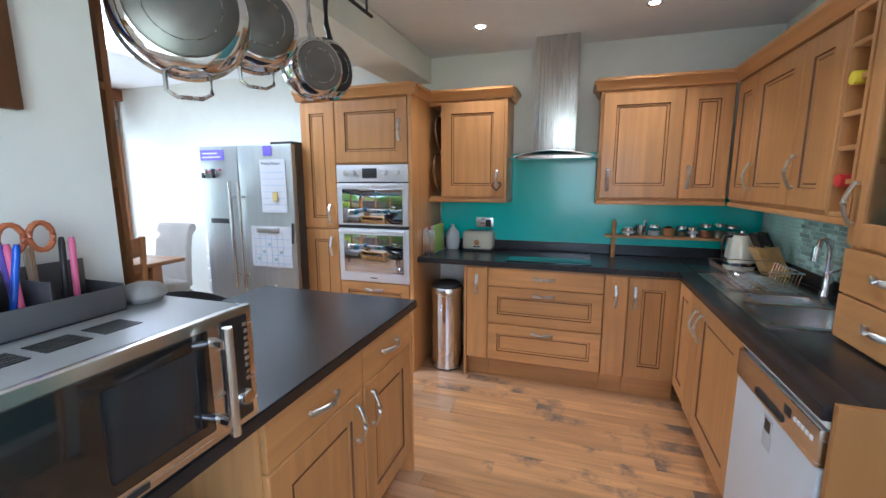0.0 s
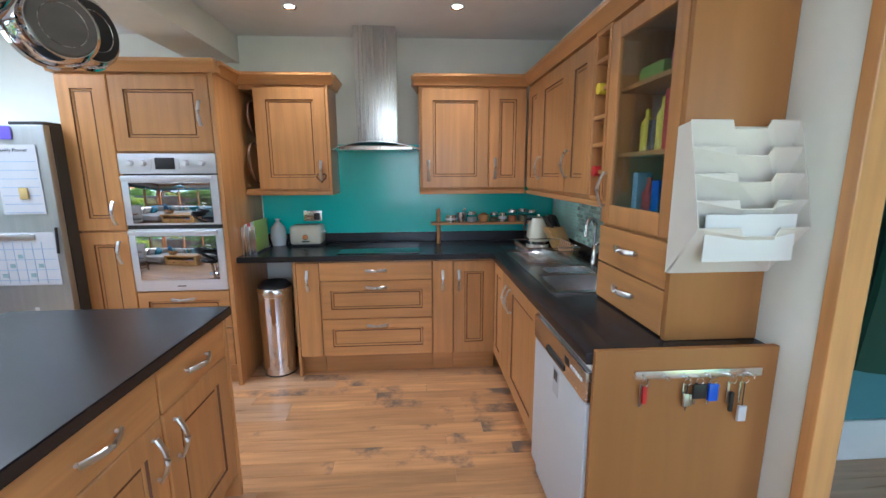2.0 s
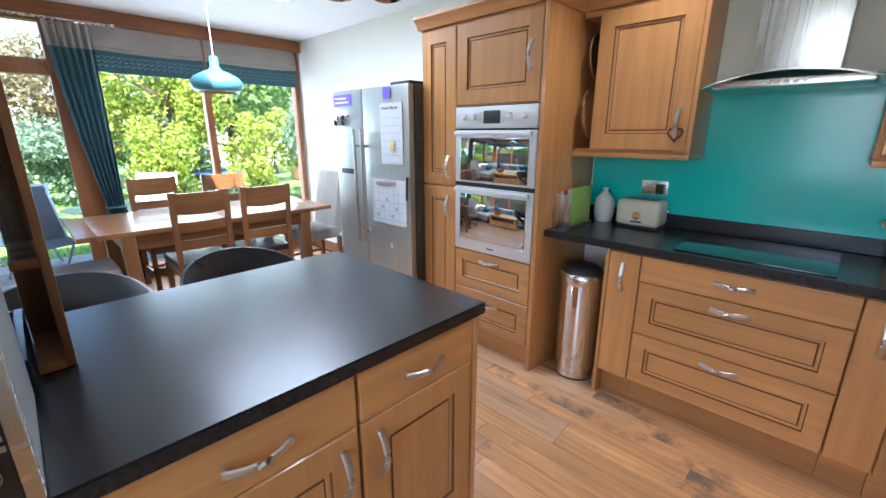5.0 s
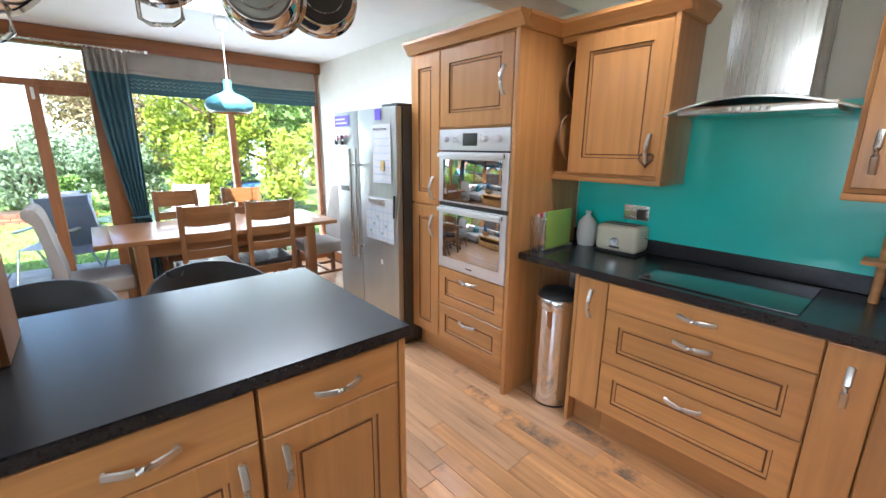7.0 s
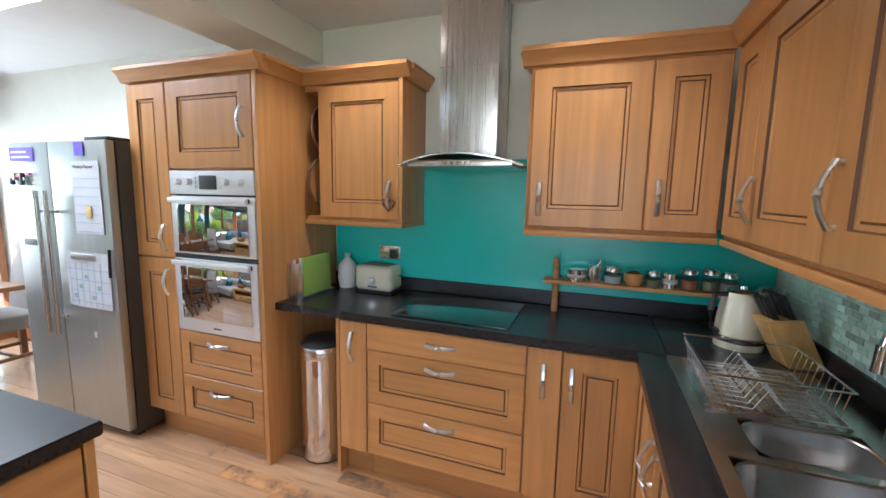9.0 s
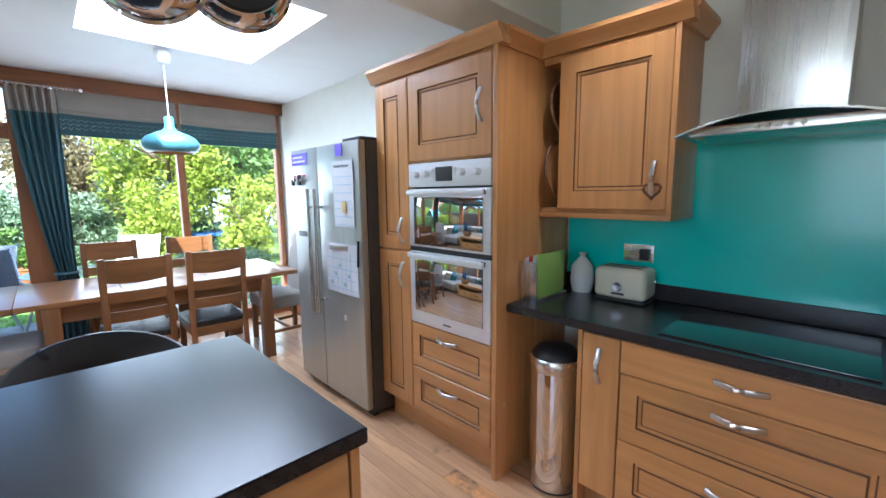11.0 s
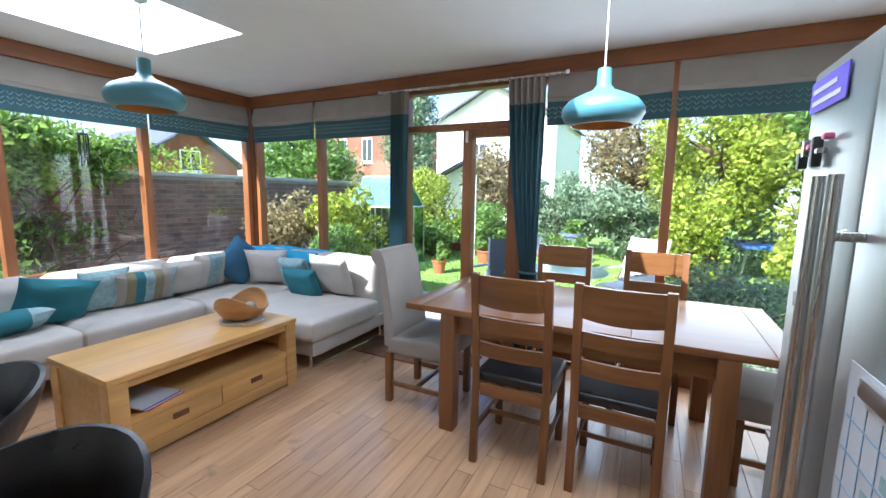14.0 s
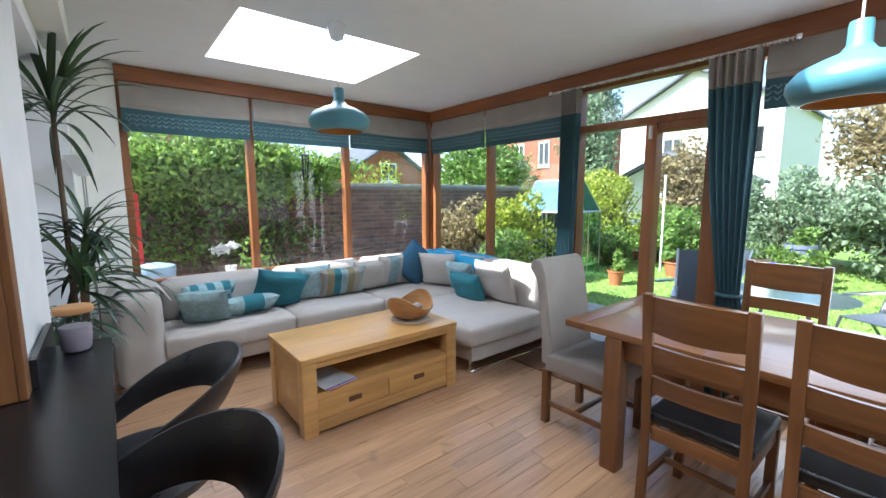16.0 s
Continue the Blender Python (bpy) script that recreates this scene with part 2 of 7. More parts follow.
M_PLASTICW = surface("white_plastic", (0.78, 0.78, 0.76), 0.4, vary=0.02, bump=0.0)
M_PAPER = surface("paper", (0.54, 0.545, 0.56), 0.8, vary=0.03, bump=0.02)
M_INK = surface("blue_grey_print", (0.28, 0.40, 0.55), 0.8, vary=0.1, bump=0.0)
M_PURPLE = surface("violet_card", (0.13, 0.09, 0.50), 0.6, vary=0.1, bump=0.0)
M_BOARDGREEN = surface("lime_chopping_board", (0.30, 0.46, 0.09), 0.45, vary=0.06, bump=0.01)
M_RED = surface("red_plastic", (0.50, 0.03, 0.03), 0.4, vary=0.08, bump=0.0)
M_YELLOW = surface("yellow_plastic", (0.75, 0.62, 0.04), 0.4, vary=0.08, bump=0.0)
M_BLUE = surface("blue_glass", (0.02, 0.10, 0.60), 0.2, vary=0.08, bump=0.0)
M_PINK = surface("pink_plastic", (0.62, 0.12, 0.25), 0.4, vary=0.08, bump=0.0)
M_BAMBOO = surface("turned_wood", (0.48, 0.24, 0.085), 0.45, vary=0.2, scale=(4, 4, 30), bump=0.04)
M_WALNUT = surface("dark_rustic_wood", (0.13, 0.055, 0.022), 0.5, vary=0.25, scale=(26, 26, 2), bump=0.06)
M_CANDLE = surface("lilac_wax", (0.52, 0.42, 0.50), 0.35, vary=0.04, bump=0.0)
M_GLASS = glass("window_glass", (0.97, 0.985, 0.98))
M_JAR = glass("jar_glass", (0.85, 0.90, 0.90), 1.3)
M_GREENGLASS = glass("greenhouse_glass", (0.80, 0.92, 0.95), 1.6)
M_LAWN = surface("lawn_soil", (0.17, 0.27, 0.05), 0.95, vary=0.3, bump=0.3, fine=60)
M_GRASS = surface("grass_blades", (0.24, 0.40, 0.07), 0.7, vary=0.2, bump=0.0, island=True)
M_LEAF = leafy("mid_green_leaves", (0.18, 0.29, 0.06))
M_LEAF2 = leafy("yellow_green_leaves", (0.36, 0.42, 0.05))
M_LEAF3 = leafy("grey_green_leaves", (0.24, 0.32, 0.19))
M_LEAF4 = leafy("copper_leaves", (0.29, 0.23, 0.11))
# sunlight on the climber's top is put into this brighter leaf colour
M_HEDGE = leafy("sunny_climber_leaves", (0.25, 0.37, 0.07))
M_HOUSEPLANT = surface("dark_strap_leaves", (0.035, 0.075, 0.025), 0.4, vary=0.2, bump=0.0, island=True, island_vary=0.4)
M_BARK = surface("bark", (0.12, 0.08, 0.05), 0.9, vary=0.3, scale=(20, 20, 4), bump=0.4, fine=30)
M_BRICK = surface("red_brick", (0.30, 0.105, 0.06), 0.85, vary=0.2, bump=0.2, fine=70)
M_BRICKOLD = surface("weathered_brick", (0.23, 0.135, 0.10), 0.9, vary=0.3, bump=0.3, fine=70)
M_MORTAR = surface("mortar", (0.30, 0.27, 0.24), 0.95, vary=0.1)
M_RENDER = surface("pale_render", (0.75, 0.72, 0.66), 0.9, vary=0.04, bump=0.1)
M_SLATE = surface("slate_roof", (0.09, 0.095, 0.11), 0.6, vary=0.25, scale=(4, 12, 12), bump=0.2, fine=20)
M_PAVING = surface("stone_paving", (0.40, 0.37, 0.33), 0.85, vary=0.15, bump=0.15, fine=50)
M_TERRA = surface("terracotta", (0.42, 0.14, 0.06), 0.8, vary=0.15, bump=0.05)
M_TEALWALL = surface("teal_hall_paint", (0.10, 0.27, 0.30), 0.8, vary=0.03)
M_GREENDOOR = surface("dark_green_cloth", (0.012, 0.05, 0.03), 0.8, vary=0.15)
M_MAT = surface("coir_mat", (0.22, 0.10, 0.05), 0.95, vary=0.3, bump=0.5, fine=300)
M_SPOT = glow("downlight_lamp", (1.0, 0.93, 0.82), 14.0)


# ---- mesh helpers ----
def part(name, bm, material, parent=None, label="", at=(0, 0, 0), turn=0.0, smooth=True):
    me = bpy.data.meshes.new(name)
    bm.to_mesh(me)
    bm.free()
    return part_of(name, me, material, parent, label, at, turn, smooth)


def part_of(name, me, material, parent=None, label="", at=(0, 0, 0), turn=0.0, smooth=True):
    if not me.materials:
        me.materials.append(material)
        if smooth and len(me.polygons):
            me.polygons.foreach_set("use_smooth", [True] * len(me.polygons))
            me.set_sharp_from_angle(angle=radians(38))
    ob = new(name, me)
    ob.matrix_basis = pose(*at, 0, 0, turn)
    if parent:
        ob.parent = parent
    if label:
        ob["label"] = label
    return ob


def thing(name, at, turn, label, category, group=""):
    ob = new(name)
    ob.empty_display_size = 0.05
    ob.matrix_basis = pose(*at, 0, 0, turn)
    return tagged(ob, label, category, group)


def box(x0, x1, y0, y1, z0, z1, bev=0.0, bm=None, seg=2):
    own = bm or bmesh.new()
    m = Matrix.Translation(((x0 + x1) / 2, (y0 + y1) / 2, (z0 + z1) / 2)) @ Matrix.Diagonal((abs(x1 - x0), abs(y1 - y0), abs(z1 - z0), 1))
    r = bmesh.ops.create_cube(own, size=1, matrix=m)
    if bev:
        es = {e for v in r["verts"] for e in v.link_edges}
        bmesh.ops.bevel(own, geom=list(es), offset=bev, segments=seg, affect="EDGES", profile=0.6)
    return own


def lathe(profile, n=24, bm=None, at=(0, 0, 0)):
    own = bm or bmesh.new()
    rings = []
    for r, z in profile:
        if r < 1e-5:
            rings.append([own.verts.new((at[0], at[1], at[2] + z))])
        else:
            rings.append([own.verts.new((at[0] + r * math.cos(2 * math.pi * i / n), at[1] + r * math.sin(2 * math.pi * i / n), at[2] + z)) for i in range(n)])
    for a, b in zip(rings, rings[1:]):
        for i in range(n):
            j = (i + 1) % n
            if len(a) == 1 and len(b) > 1:
                own.faces.new((a[0], b[j], b[i]))
            elif len(b) == 1 and len(a) > 1:
                own.faces.new((a[i], a[j], b[0]))
            elif len(a) > 1:
                own.faces.new((a[i], a[j], b[j], b[i]))
    bmesh.ops.recalc_face_normals(own, faces=own.faces)
    return own


def tube(points, r, n=8, bm=None, flat=1.0, closed=False):
    own = bm or bmesh.new()
    pts = [Vector(p) for p in points]
    rings = []
    k = len(pts)
    for i, p in enumerate(pts):
        d = (pts[(i + 1) % k] - pts[i - 1]) if closed else (pts[min(i + 1, k - 1)] - pts[max(i - 1, 0)])
        d.normalize()
        side = d.cross(Vector((0, 0, 1)))
        if side.length < 0.05:
            side = d.cross(Vector((1, 0, 0)))
        side.normalize()
        up = side.cross(d)
        rr = r[i] if isinstance(r, (list, tuple)) else r
        rings.append([own.verts.new(p + side * rr * flat * math.cos(2 * math.pi * j / n) + up * rr * math.sin(2 * math.pi * j / n)) for j in range(n)])
    pairs = list(zip(rings, rings[1:])) + ([(rings[-1], rings[0])] if closed else [])
    for a, b in pairs:
        for j in range(n):
            q = (j + 1) % n
            own.faces.new((a[j], a[q], b[q], b[j]))
    if not closed:
        own.faces.new(rings[0][::-1])
        own.faces.new(rings[-1])
    bmesh.ops.recalc_face_normals(own, faces=own.faces)
    return own


def prism(outline, z0, z1, bev=0.0):
    own = bmesh.new()
    low = [own.verts.new((x, y, z0)) for x, y in outline]
    top = [own.verts.new((x, y, z1)) for x, y in outline]
    own.faces.new(low[::-1]); own.faces.new(top)
    for i in range(len(outline)):
        j = (i + 1) % len(outline)
        own.faces.new((low[i], low[j], top[j], top[i]))
    bmesh.ops.recalc_face_normals(own, faces=own.faces)
    if bev:
        bmesh.ops.bevel(own, geom=own.edges[:], offset=bev, segments=2, affect="EDGES")
    return own


def structure(name, bm, material, smooth=False):
    return tagged(part(name, bm, material, smooth=smooth), kind="structure")


def extrude_profile(profile, x0, x1, mitre0=0.0, mitre1=0.0):
    """A moulding: the (y, z) outline drawn along x; the mitres shift each end by that share of -y."""
    own = bmesh.new()
    a = [own.verts.new((x0 + mitre0 * y, y, z)) for y, z in profile]
    b = [own.verts.new((x1 + mitre1 * y, y, z)) for y, z in profile]
    own.faces.new(a); own.faces.new(b[::-1])
    for i in range(len(profile)):
        j = (i + 1) % len(profile)
        own.faces.new((a[i], b[i], b[j], a[j]))
    bmesh.ops.recalc_face_normals(own, faces=own.faces)
    return own


def leaves(name, material, parent, centre, radii, count, size, seed, hollow=0.55, low=-1.0, lumps=9, label="", long=1.6):
    """A crown of many small folded leaves, gathered into uneven clumps with gaps between."""
    rng = np.random.default_rng(seed)
    u = rng.normal(size=(lumps, 3)); u /= np.linalg.norm(u, axis=1)[:, None]
    hubs = u * rng.uniform(0.35, 0.85, (lumps, 1))
    hubs[:, 2] = np.maximum(hubs[:, 2], low)
    pick = rng.integers(0, lumps, count)
    d = rng.normal(size=(count, 3)); d /= np.linalg.norm(d, axis=1)[:, None]
    p = hubs[pick] + d * rng.uniform(hollow, 1.0, (count, 1)) * rng.uniform(0.32, 0.52, lumps)[pick][:, None]
    p = p * np.array(radii) + np.array(centre)
    a = rng.normal(size=(count, 3)) + d * 0.4; a /= np.linalg.norm(a, axis=1)[:, None]
    b = np.cross(a, d + rng.normal(size=(count, 3)) * 0.5); b /= np.maximum(np.linalg.norm(b, axis=1), 1e-6)[:, None]
    c = np.cross(a, b)
    s = size * rng.uniform(0.6, 1.3, (count, 1))
    verts = np.stack([p - a * s * long * 0.5, p + b * s * 0.42 + c * s * 0.12, p + a * s * long * 0.5, p - b * s * 0.42 + c * s * 0.12], 1).reshape(-1, 3)
    i = np.arange(count)[:, None] * 4
    faces = np.concatenate([i + np.array([[0, 1, 2]]), i + np.array([[0, 2, 3]])])
    me = bpy.data.meshes.new(name)
    me.from_pydata(verts.tolist(), [], faces.tolist())
    return part_of(name, me, material, parent, label, smooth=False)


# ---- structure ----
XW, XE, YS, YN, H = -4.62, 1.58, -1.52, 3.95, 2.5
floor = structure("floor", box(XW - 0.12, XE + 0.12, YS - 0.12, YN + 0.12, -0.10, -0.012), M_JOINT)
structure("floor_hall", box(XE + 0.12, 3.4, -0.6, 2.4, -0.10, -0.004), M_FLOOR)
structure("wall_north", box(XW - 0.14, XE + 0.14, YN, YN + 0.14, 0, H), M_WALL)
bm = box(XE, XE + 0.06, 1.57, YN, 0, H)
box(XE, XE + 0.06, -0.75, 0.70, 0, H, bm=bm)
box(XE, XE + 0.06, 0.70, 1.57, 2.05, H, bm=bm)
structure("wall_east", bm, M_WALL)
# the opening in this unseen wall is added for the fill lamp
bm = box(-0.75, XE, -0.75, -0.61, 0, 0.88)
box(-0.75, XE, -0.75, -0.61, 2.02, H, bm=bm)
box(-0.75, -0.22, -0.75, -0.61, 0.88, 2.02, bm=bm)
box(1.32, XE, -0.75, -0.61, 0.88, 2.02, bm=bm)
structure("wall_kitchen_south", bm, M_WALL)
bm = box(-1.10, -0.75, 0.55, 1.20, 0, H)
box(-0.90, -0.75, -1.25, 0.55, 0, H, bm=bm)
box(-1.10, -0.90, -1.25, 0.55, 2.2, H, bm=bm)
box(-1.14, -0.75, YS - 0.14, -1.25, 0, H, bm=bm)
structure("wall_divider", bm, M_WHITE)
structure("wall_south_return", box(-1.44, -1.14, YS - 0.14, YS, 0, H), M_WALL)
structure("ceiling_kitchen", box(-0.90, XE + 0.14, -0.75, YN + 0.14, H, H + 0.12), M_CEIL)
SK = ((-3.22, -1.98, -0.87, 0.18), (-3.22, -1.98, 2.05, 3.13))
bm = box(XW - 0.3, -3.22, YS - 0.3, YN + 0.14, H, H + 0.12)
box(-1.98, -0.90, YS - 0.3, YN + 0.14, H, H + 0.12, bm=bm)
for y0, y1 in ((YS - 0.3, -0.87), (0.18, 2.05), (3.13, YN + 0.14)):
    box(-3.22, -1.98, y0, y1, H, H + 0.12, bm=bm)
for x0, x1, y0, y1 in SK:
    box(x0 - 0.04, x0, y0 - 0.04, y1 + 0.04, H + 0.12, H + 0.45, bm=bm)
    box(x1, x1 + 0.04, y0 - 0.04, y1 + 0.04, H + 0.12, H + 0.45, bm=bm)
    box(x0, x1, y0 - 0.04, y0, H + 0.12, H + 0.45, bm=bm)
    box(x0, x1, y1, y1 + 0.04, H + 0.12, H + 0.45, bm=bm)
structure("ceiling_garden_room", bm, M_CEIL)
for k, (x0, x1, y0, y1) in enumerate(SK):
    pane = structure("skylight_%d" % (k + 1), box(x0, x1, y0, y1, H + 0.455, H + 0.465), M_GLASS)
    pane.visible_shadow = False
structure("ceiling_beam", box(-1.22, -0.90, -0.6, YN, 2.30, H - 0.004, 0.004), M_WALL)
structure("hall_wall", box(2.95, 3.05, -0.6, 2.4, 0, H), M_TEALWALL)
structure("hall_wall_end", box(XE + 0.06, 2.95, 2.3, 2.4, 0, H), M_TEALWALL)
structure("hall_ceiling", box(XE + 0.06, 3.05, -0.7, 2.4, H, H + 0.1), M_CEIL)
structure("hall_baseboard", box(2.93, 2.95, -0.6, 2.3, 0, 0.22, 0.004), M_GLOSSW)
structure("hall_baseboard_end", box(XE + 0.07, 2.93, 2.28, 2.298, 0, 0.22, 0.004), M_GLOSSW)
bm = box(XE - 0.012, XE + 0.075, 1.525, 1.568, 0, 2.12, 0.004)
box(XE - 0.012, XE + 0.075, 0.70, 0.80, 0, 2.12, 0.004, bm=bm)
box(XE - 0.012, XE + 0.075, 0.80, 1.525, 2.02, 2.12, 0.004, bm=bm)
structure("door_frame", bm, M_PINE)
structure("baseboard_north", box(-4.6, -2.75, YN - 0.018, YN - 0.002, 0, 0.12, 0.004), M_BEAM)

# window walls: low walls, timber beams, posts, panes
bm = box(XW - 0.14, XW, YS - 0.14, 0.55, 0, 0.56)
box(XW - 0.14, XW, 1.85, YN, 0, 0.09, bm=bm)
structure("wall_west_low", bm, M_BEAM_Y)
structure("wall_south_low", box(XW, -1.44, YS - 0.14, YS, 0, 0.68), M_WHITE)
structure("beam_west", box(XW - 0.14, XW + 0.05, YS - 0.14, YN, 2.375, H - 0.004, 0.004), M_BEAM_Y)
structure("beam_south", box(XW + 0.05, -1.44, YS - 0.14, YS + 0.05, 2.375, H - 0.004, 0.004), M_BEAM)
bm = box(XW - 0.12, XW - 0.01, YS - 0.12, YS - 0.01, 0.56, 2.375, 0.005)
structure("corner_post", bm, M_FRAME)


def window(name, axis, fixed, a0, a1, z0, z1, mullions, mat=M_FRAME):
    """A timber window in the wall plane: frame, sill, mullions and one pane for each bay."""
    root = new(name)
    tagged(root, "stained timber framed window looking onto the garden", "window", kind="structure")

    def put(p, a, b, za, zb, d0, d1, m, bev=0.004):
        if axis == "x":
            return part(p, box(fixed - d1, fixed - d0, a, b, za, zb, bev), m, root)
        return part(p, box(a, b, fixed - d1, fixed - d0, za, zb, bev), m, root)
    w = 0.055
    put("jamb", a0, a0 + w, z0, z1, 0.02, 0.11, mat); put("jamb", a1 - w, a1, z0, z1, 0.02, 0.11, mat)
    put("head", a0 + w, a1 - w, z1 - w, z1, 0.022, 0.108, mat)
    put("window_sill", a0 + w, a1 - w, z0, z0 + 0.045, -0.03, 0.13, mat)
    edges = [a0 + w] + [e for m in mullions for e in (m - 0.033, m + 0.033)] + [a1 - w]
    for m in mullions:
        put("mullion", m - 0.033, m + 0.033, z0 + 0.045, z1 - w, 0.02, 0.11, mat)
    for a, b in zip(edges[::2], edges[1::2]):
        pane = put("pane", a, b, z0 + 0.045, z1 - w, 0.06, 0.066, M_GLASS, 0)
        pane.visible_shadow = False
    return root


window("window_1", "y", YS, XW + 0.02, -1.44, 0.68, 2.375, (-3.45, -2.44))
window("window_2", "x", XW, YS + 0.01, 0.55, 0.56, 2.375, (-0.50,))
window("window_3", "x", XW, 1.85, 3.93, 0.09, 2.375, (2.88,))
# garden doorway: transom light above, fixed side light, open leaf
root = tagged(new("door_1"), "stained timber garden door with glazed side light and transom", "door", kind="structure")
part("jamb", box(XW - 0.12, XW - 0.01, 0.56, 0.64, 0, 2.375, 0.004), M_FRAME, root)
part("jamb", box(XW - 0.12, XW - 0.01, 1.66, 1.84, 0, 2.375, 0.004), M_FRAME, root)
part("transom", box(XW - 0.12, XW - 0.008, 0.64, 1.66, 2.00, 2.055, 0.004), M_FRAME, root)
part("head", box(XW - 0.12, XW - 0.008, 0.64, 1.66, 2.345, 2.375, 0.003), M_FRAME, root)
part("post", box(XW - 0.12, XW - 0.005, 1.23, 1.315, 0, 2.0, 0.004), M_FRAME, root)
part("bottom_rail", box(XW - 0.11, XW - 0.015, 1.315, 1.66, 0, 0.10, 0.004), M_FRAME, root)
part("top_rail", box(XW - 0.11, XW - 0.015, 1.315, 1.66, 1.93, 2.0, 0.004), M_FRAME, root)
part("threshold", box(XW - 0.14, XW, 0.64, 1.23, -0.01, 0.02, 0.004), M_FRAME, root)
for a in (((XW - 0.066, XW - 0.06, 0.64, 1.66, 2.055, 2.345)), ((XW - 0.066, XW - 0.06, 1.315, 1.66, 0.10, 1.93))):
    part("pane", box(*a), M_GLASS, root).visible_shadow = False
part("pane", box(XW - 0.066, XW - 0.06, 0.64, 1.23, 0.03, 2.0), M_GLASS, root).visible_shadow = False
part("door_catch", box(XW - 0.005, XW + 0.02, 1.262, 1.285, 1.88, 1.98, 0.006), M_PLASTICW, root)


# ---- kitchen ----
def bow_handle(length=0.15, out=0.032):
    """A bowed bar handle along z, standing off towards -y, on two feet."""
    own = bmesh.new()
    pts = [(0, -0.006 - out * math.sin(math.pi * (0.06 + 0.88 * i / 10)), length * (i / 10 - 0.5)) for i in range(11)]
    tube(pts, 0.006, 8, own, flat=1.9)
    for z in (-0.46, 0.46):
        tube([(0, 0, length * z), (0, -0.013, length * z)], 0.0065, 8, own)
    return own


HANDLES = {}


def add_handle(parent, x, z, upright):
    if upright not in HANDLES:
        bm = bow_handle()
        if not upright:
            bmesh.ops.rotate(bm, verts=bm.verts, matrix=Matrix.Rotation(radians(90), 3, "Y"))
        me = bpy.data.meshes.new("handle"); bm.to_mesh(me); bm.free()
        HANDLES[upright] = me
    return part_of("handle", HANDLES[upright], M_HANDLE, parent, "bowed satin metal handle", at=(x, -0.021, z))


def panel_door(w, h, stile=0.084):
    """A framed front, 21 mm thick, face towards -y: rounded frame, stepped groove, raised flat field."""
    own = bmesh.new()
    s = min(stile, w * 0.27, h * 0.25)
    rings = [(0, 0, 0), (0, 0, -0.016), (0.004, 0.004, -0.021), (s, s, -0.021), (s + 0.004, s + 0.004, -0.013), (s + 0.012, s + 0.012, -0.013),
             (s + 0.016, s + 0.016, -0.009), (s + 0.022, s + 0.022, -0.012), (s + 0.026, s + 0.026, -0.012)]
    made = []
    for i, k, y in rings:
        made.append([own.verts.new(c) for c in ((i, y, k), (w - i, y, k), (w - i, y, h - k), (i, y, h - k))])
    for n, (a, b) in enumerate(zip(made, made[1:])):
        for i in range(4):
            j = (i + 1) % 4
            f = own.faces.new((a[i], a[j], b[j], b[i]))
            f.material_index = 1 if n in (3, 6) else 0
    own.faces.new(made[-1]); own.faces.new(made[0][::-1])
    bmesh.ops.recalc_face_normals(own, faces=own.faces)
    return own


def slab_front(w, h):
    return box(0, w, -0.021, 0, 0, h, 0.004)


def front(parent, name, x, z, w, h, style, handle=None, level=False):
    bm = slab_front(w, h) if style == "slab" else panel_door(w, h)
    ob = part(name, bm, M_PINE_X if level else M_PINE, parent, at=(x, 0, z), smooth=False)
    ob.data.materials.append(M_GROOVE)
    if handle:
        add_handle(ob, handle[1] * w if handle[1] <= 1 else handle[1], handle[2] * h, handle[0] == "v")
    return ob


def unit(name, at, turn, label, w, d, z0, z1, fronts, cat="cabinet", plinth=0.0, group=""):
    root = thing(name, at, turn, label, cat, group)
    part("body", box(0.001, w - 0.001, 0.001, d, z0, z1, 0.002), M_PINE, root)
    if plinth:
        part("plinth", box(0.001, w - 0.001, 0.05, 0.07, 0, plinth, 0.002), M_PINE_X, root)
    for f in fronts:
        front(root, *f)
    return root


# tall oven housing
g = 0.003
root = thing("tall_cabinet", (-1.76, 3.318, 0), 0, "tall knotty pine oven cabinet with panelled doors and two drawers", "cabinet")
part("body", box(0, 0.31, 0.001, 0.62, 0.15, 2.09, 0.002), M_PINE, root)
part("body_upper", box(0.31, 0.91, 0.001, 0.62, 1.61, 2.09, 0.002), M_PINE, root)
part("body_lower", box(0.31, 0.91, 0.001, 0.62, 0.15, 0.70, 0.002), M_PINE, root)
part("body_back", box(0.31, 0.91, 0.58, 0.62, 0.70, 1.61), M_PINE, root)
part("side_panel", box(0.911, 0.94, -0.02, 0.625, 0, 2.09, 0.003), M_PINE, root)
part("plinth", box(0.03, 0.91, 0.045, 0.065, 0, 0.148, 0.002), M_PINE_X, root)
front(root, "door", 0.005, 0.16, 0.30, 0.945, "panel", ("v", 0.82, 0.86))
front(root, "door", 0.005, 1.115, 0.30, 0.96, "panel", ("v", 0.82, 0.12))
front(root, "door", 0.312, 1.617, 0.595, 0.458, "panel", ("v", 0.90, 0.50))
front(root, "drawer", 0.312, 0.16, 0.595, 0.27, "panel", ("h", 0.5, 0.72), True)
front(root, "drawer", 0.312, 0.436, 0.595, 0.262, "panel", ("h", 0.5, 0.80), True)
CORNICE = [(0.03, 2.09), (-0.024, 2.09), (-0.03, 2.105), (-0.05, 2.135), (-0.062, 2.145), (-0.062, 2.165), (0.03, 2.165)]
part("cornice", extrude_profile(CORNICE, -0.03, 0.97), M_PINE_X, root)
part("cornice", extrude_profile([(y, z) for y, z in CORNICE], 0, 0.63), M_PINE_X, root, at=(0.925, 0.0, -0.002), turn=90)

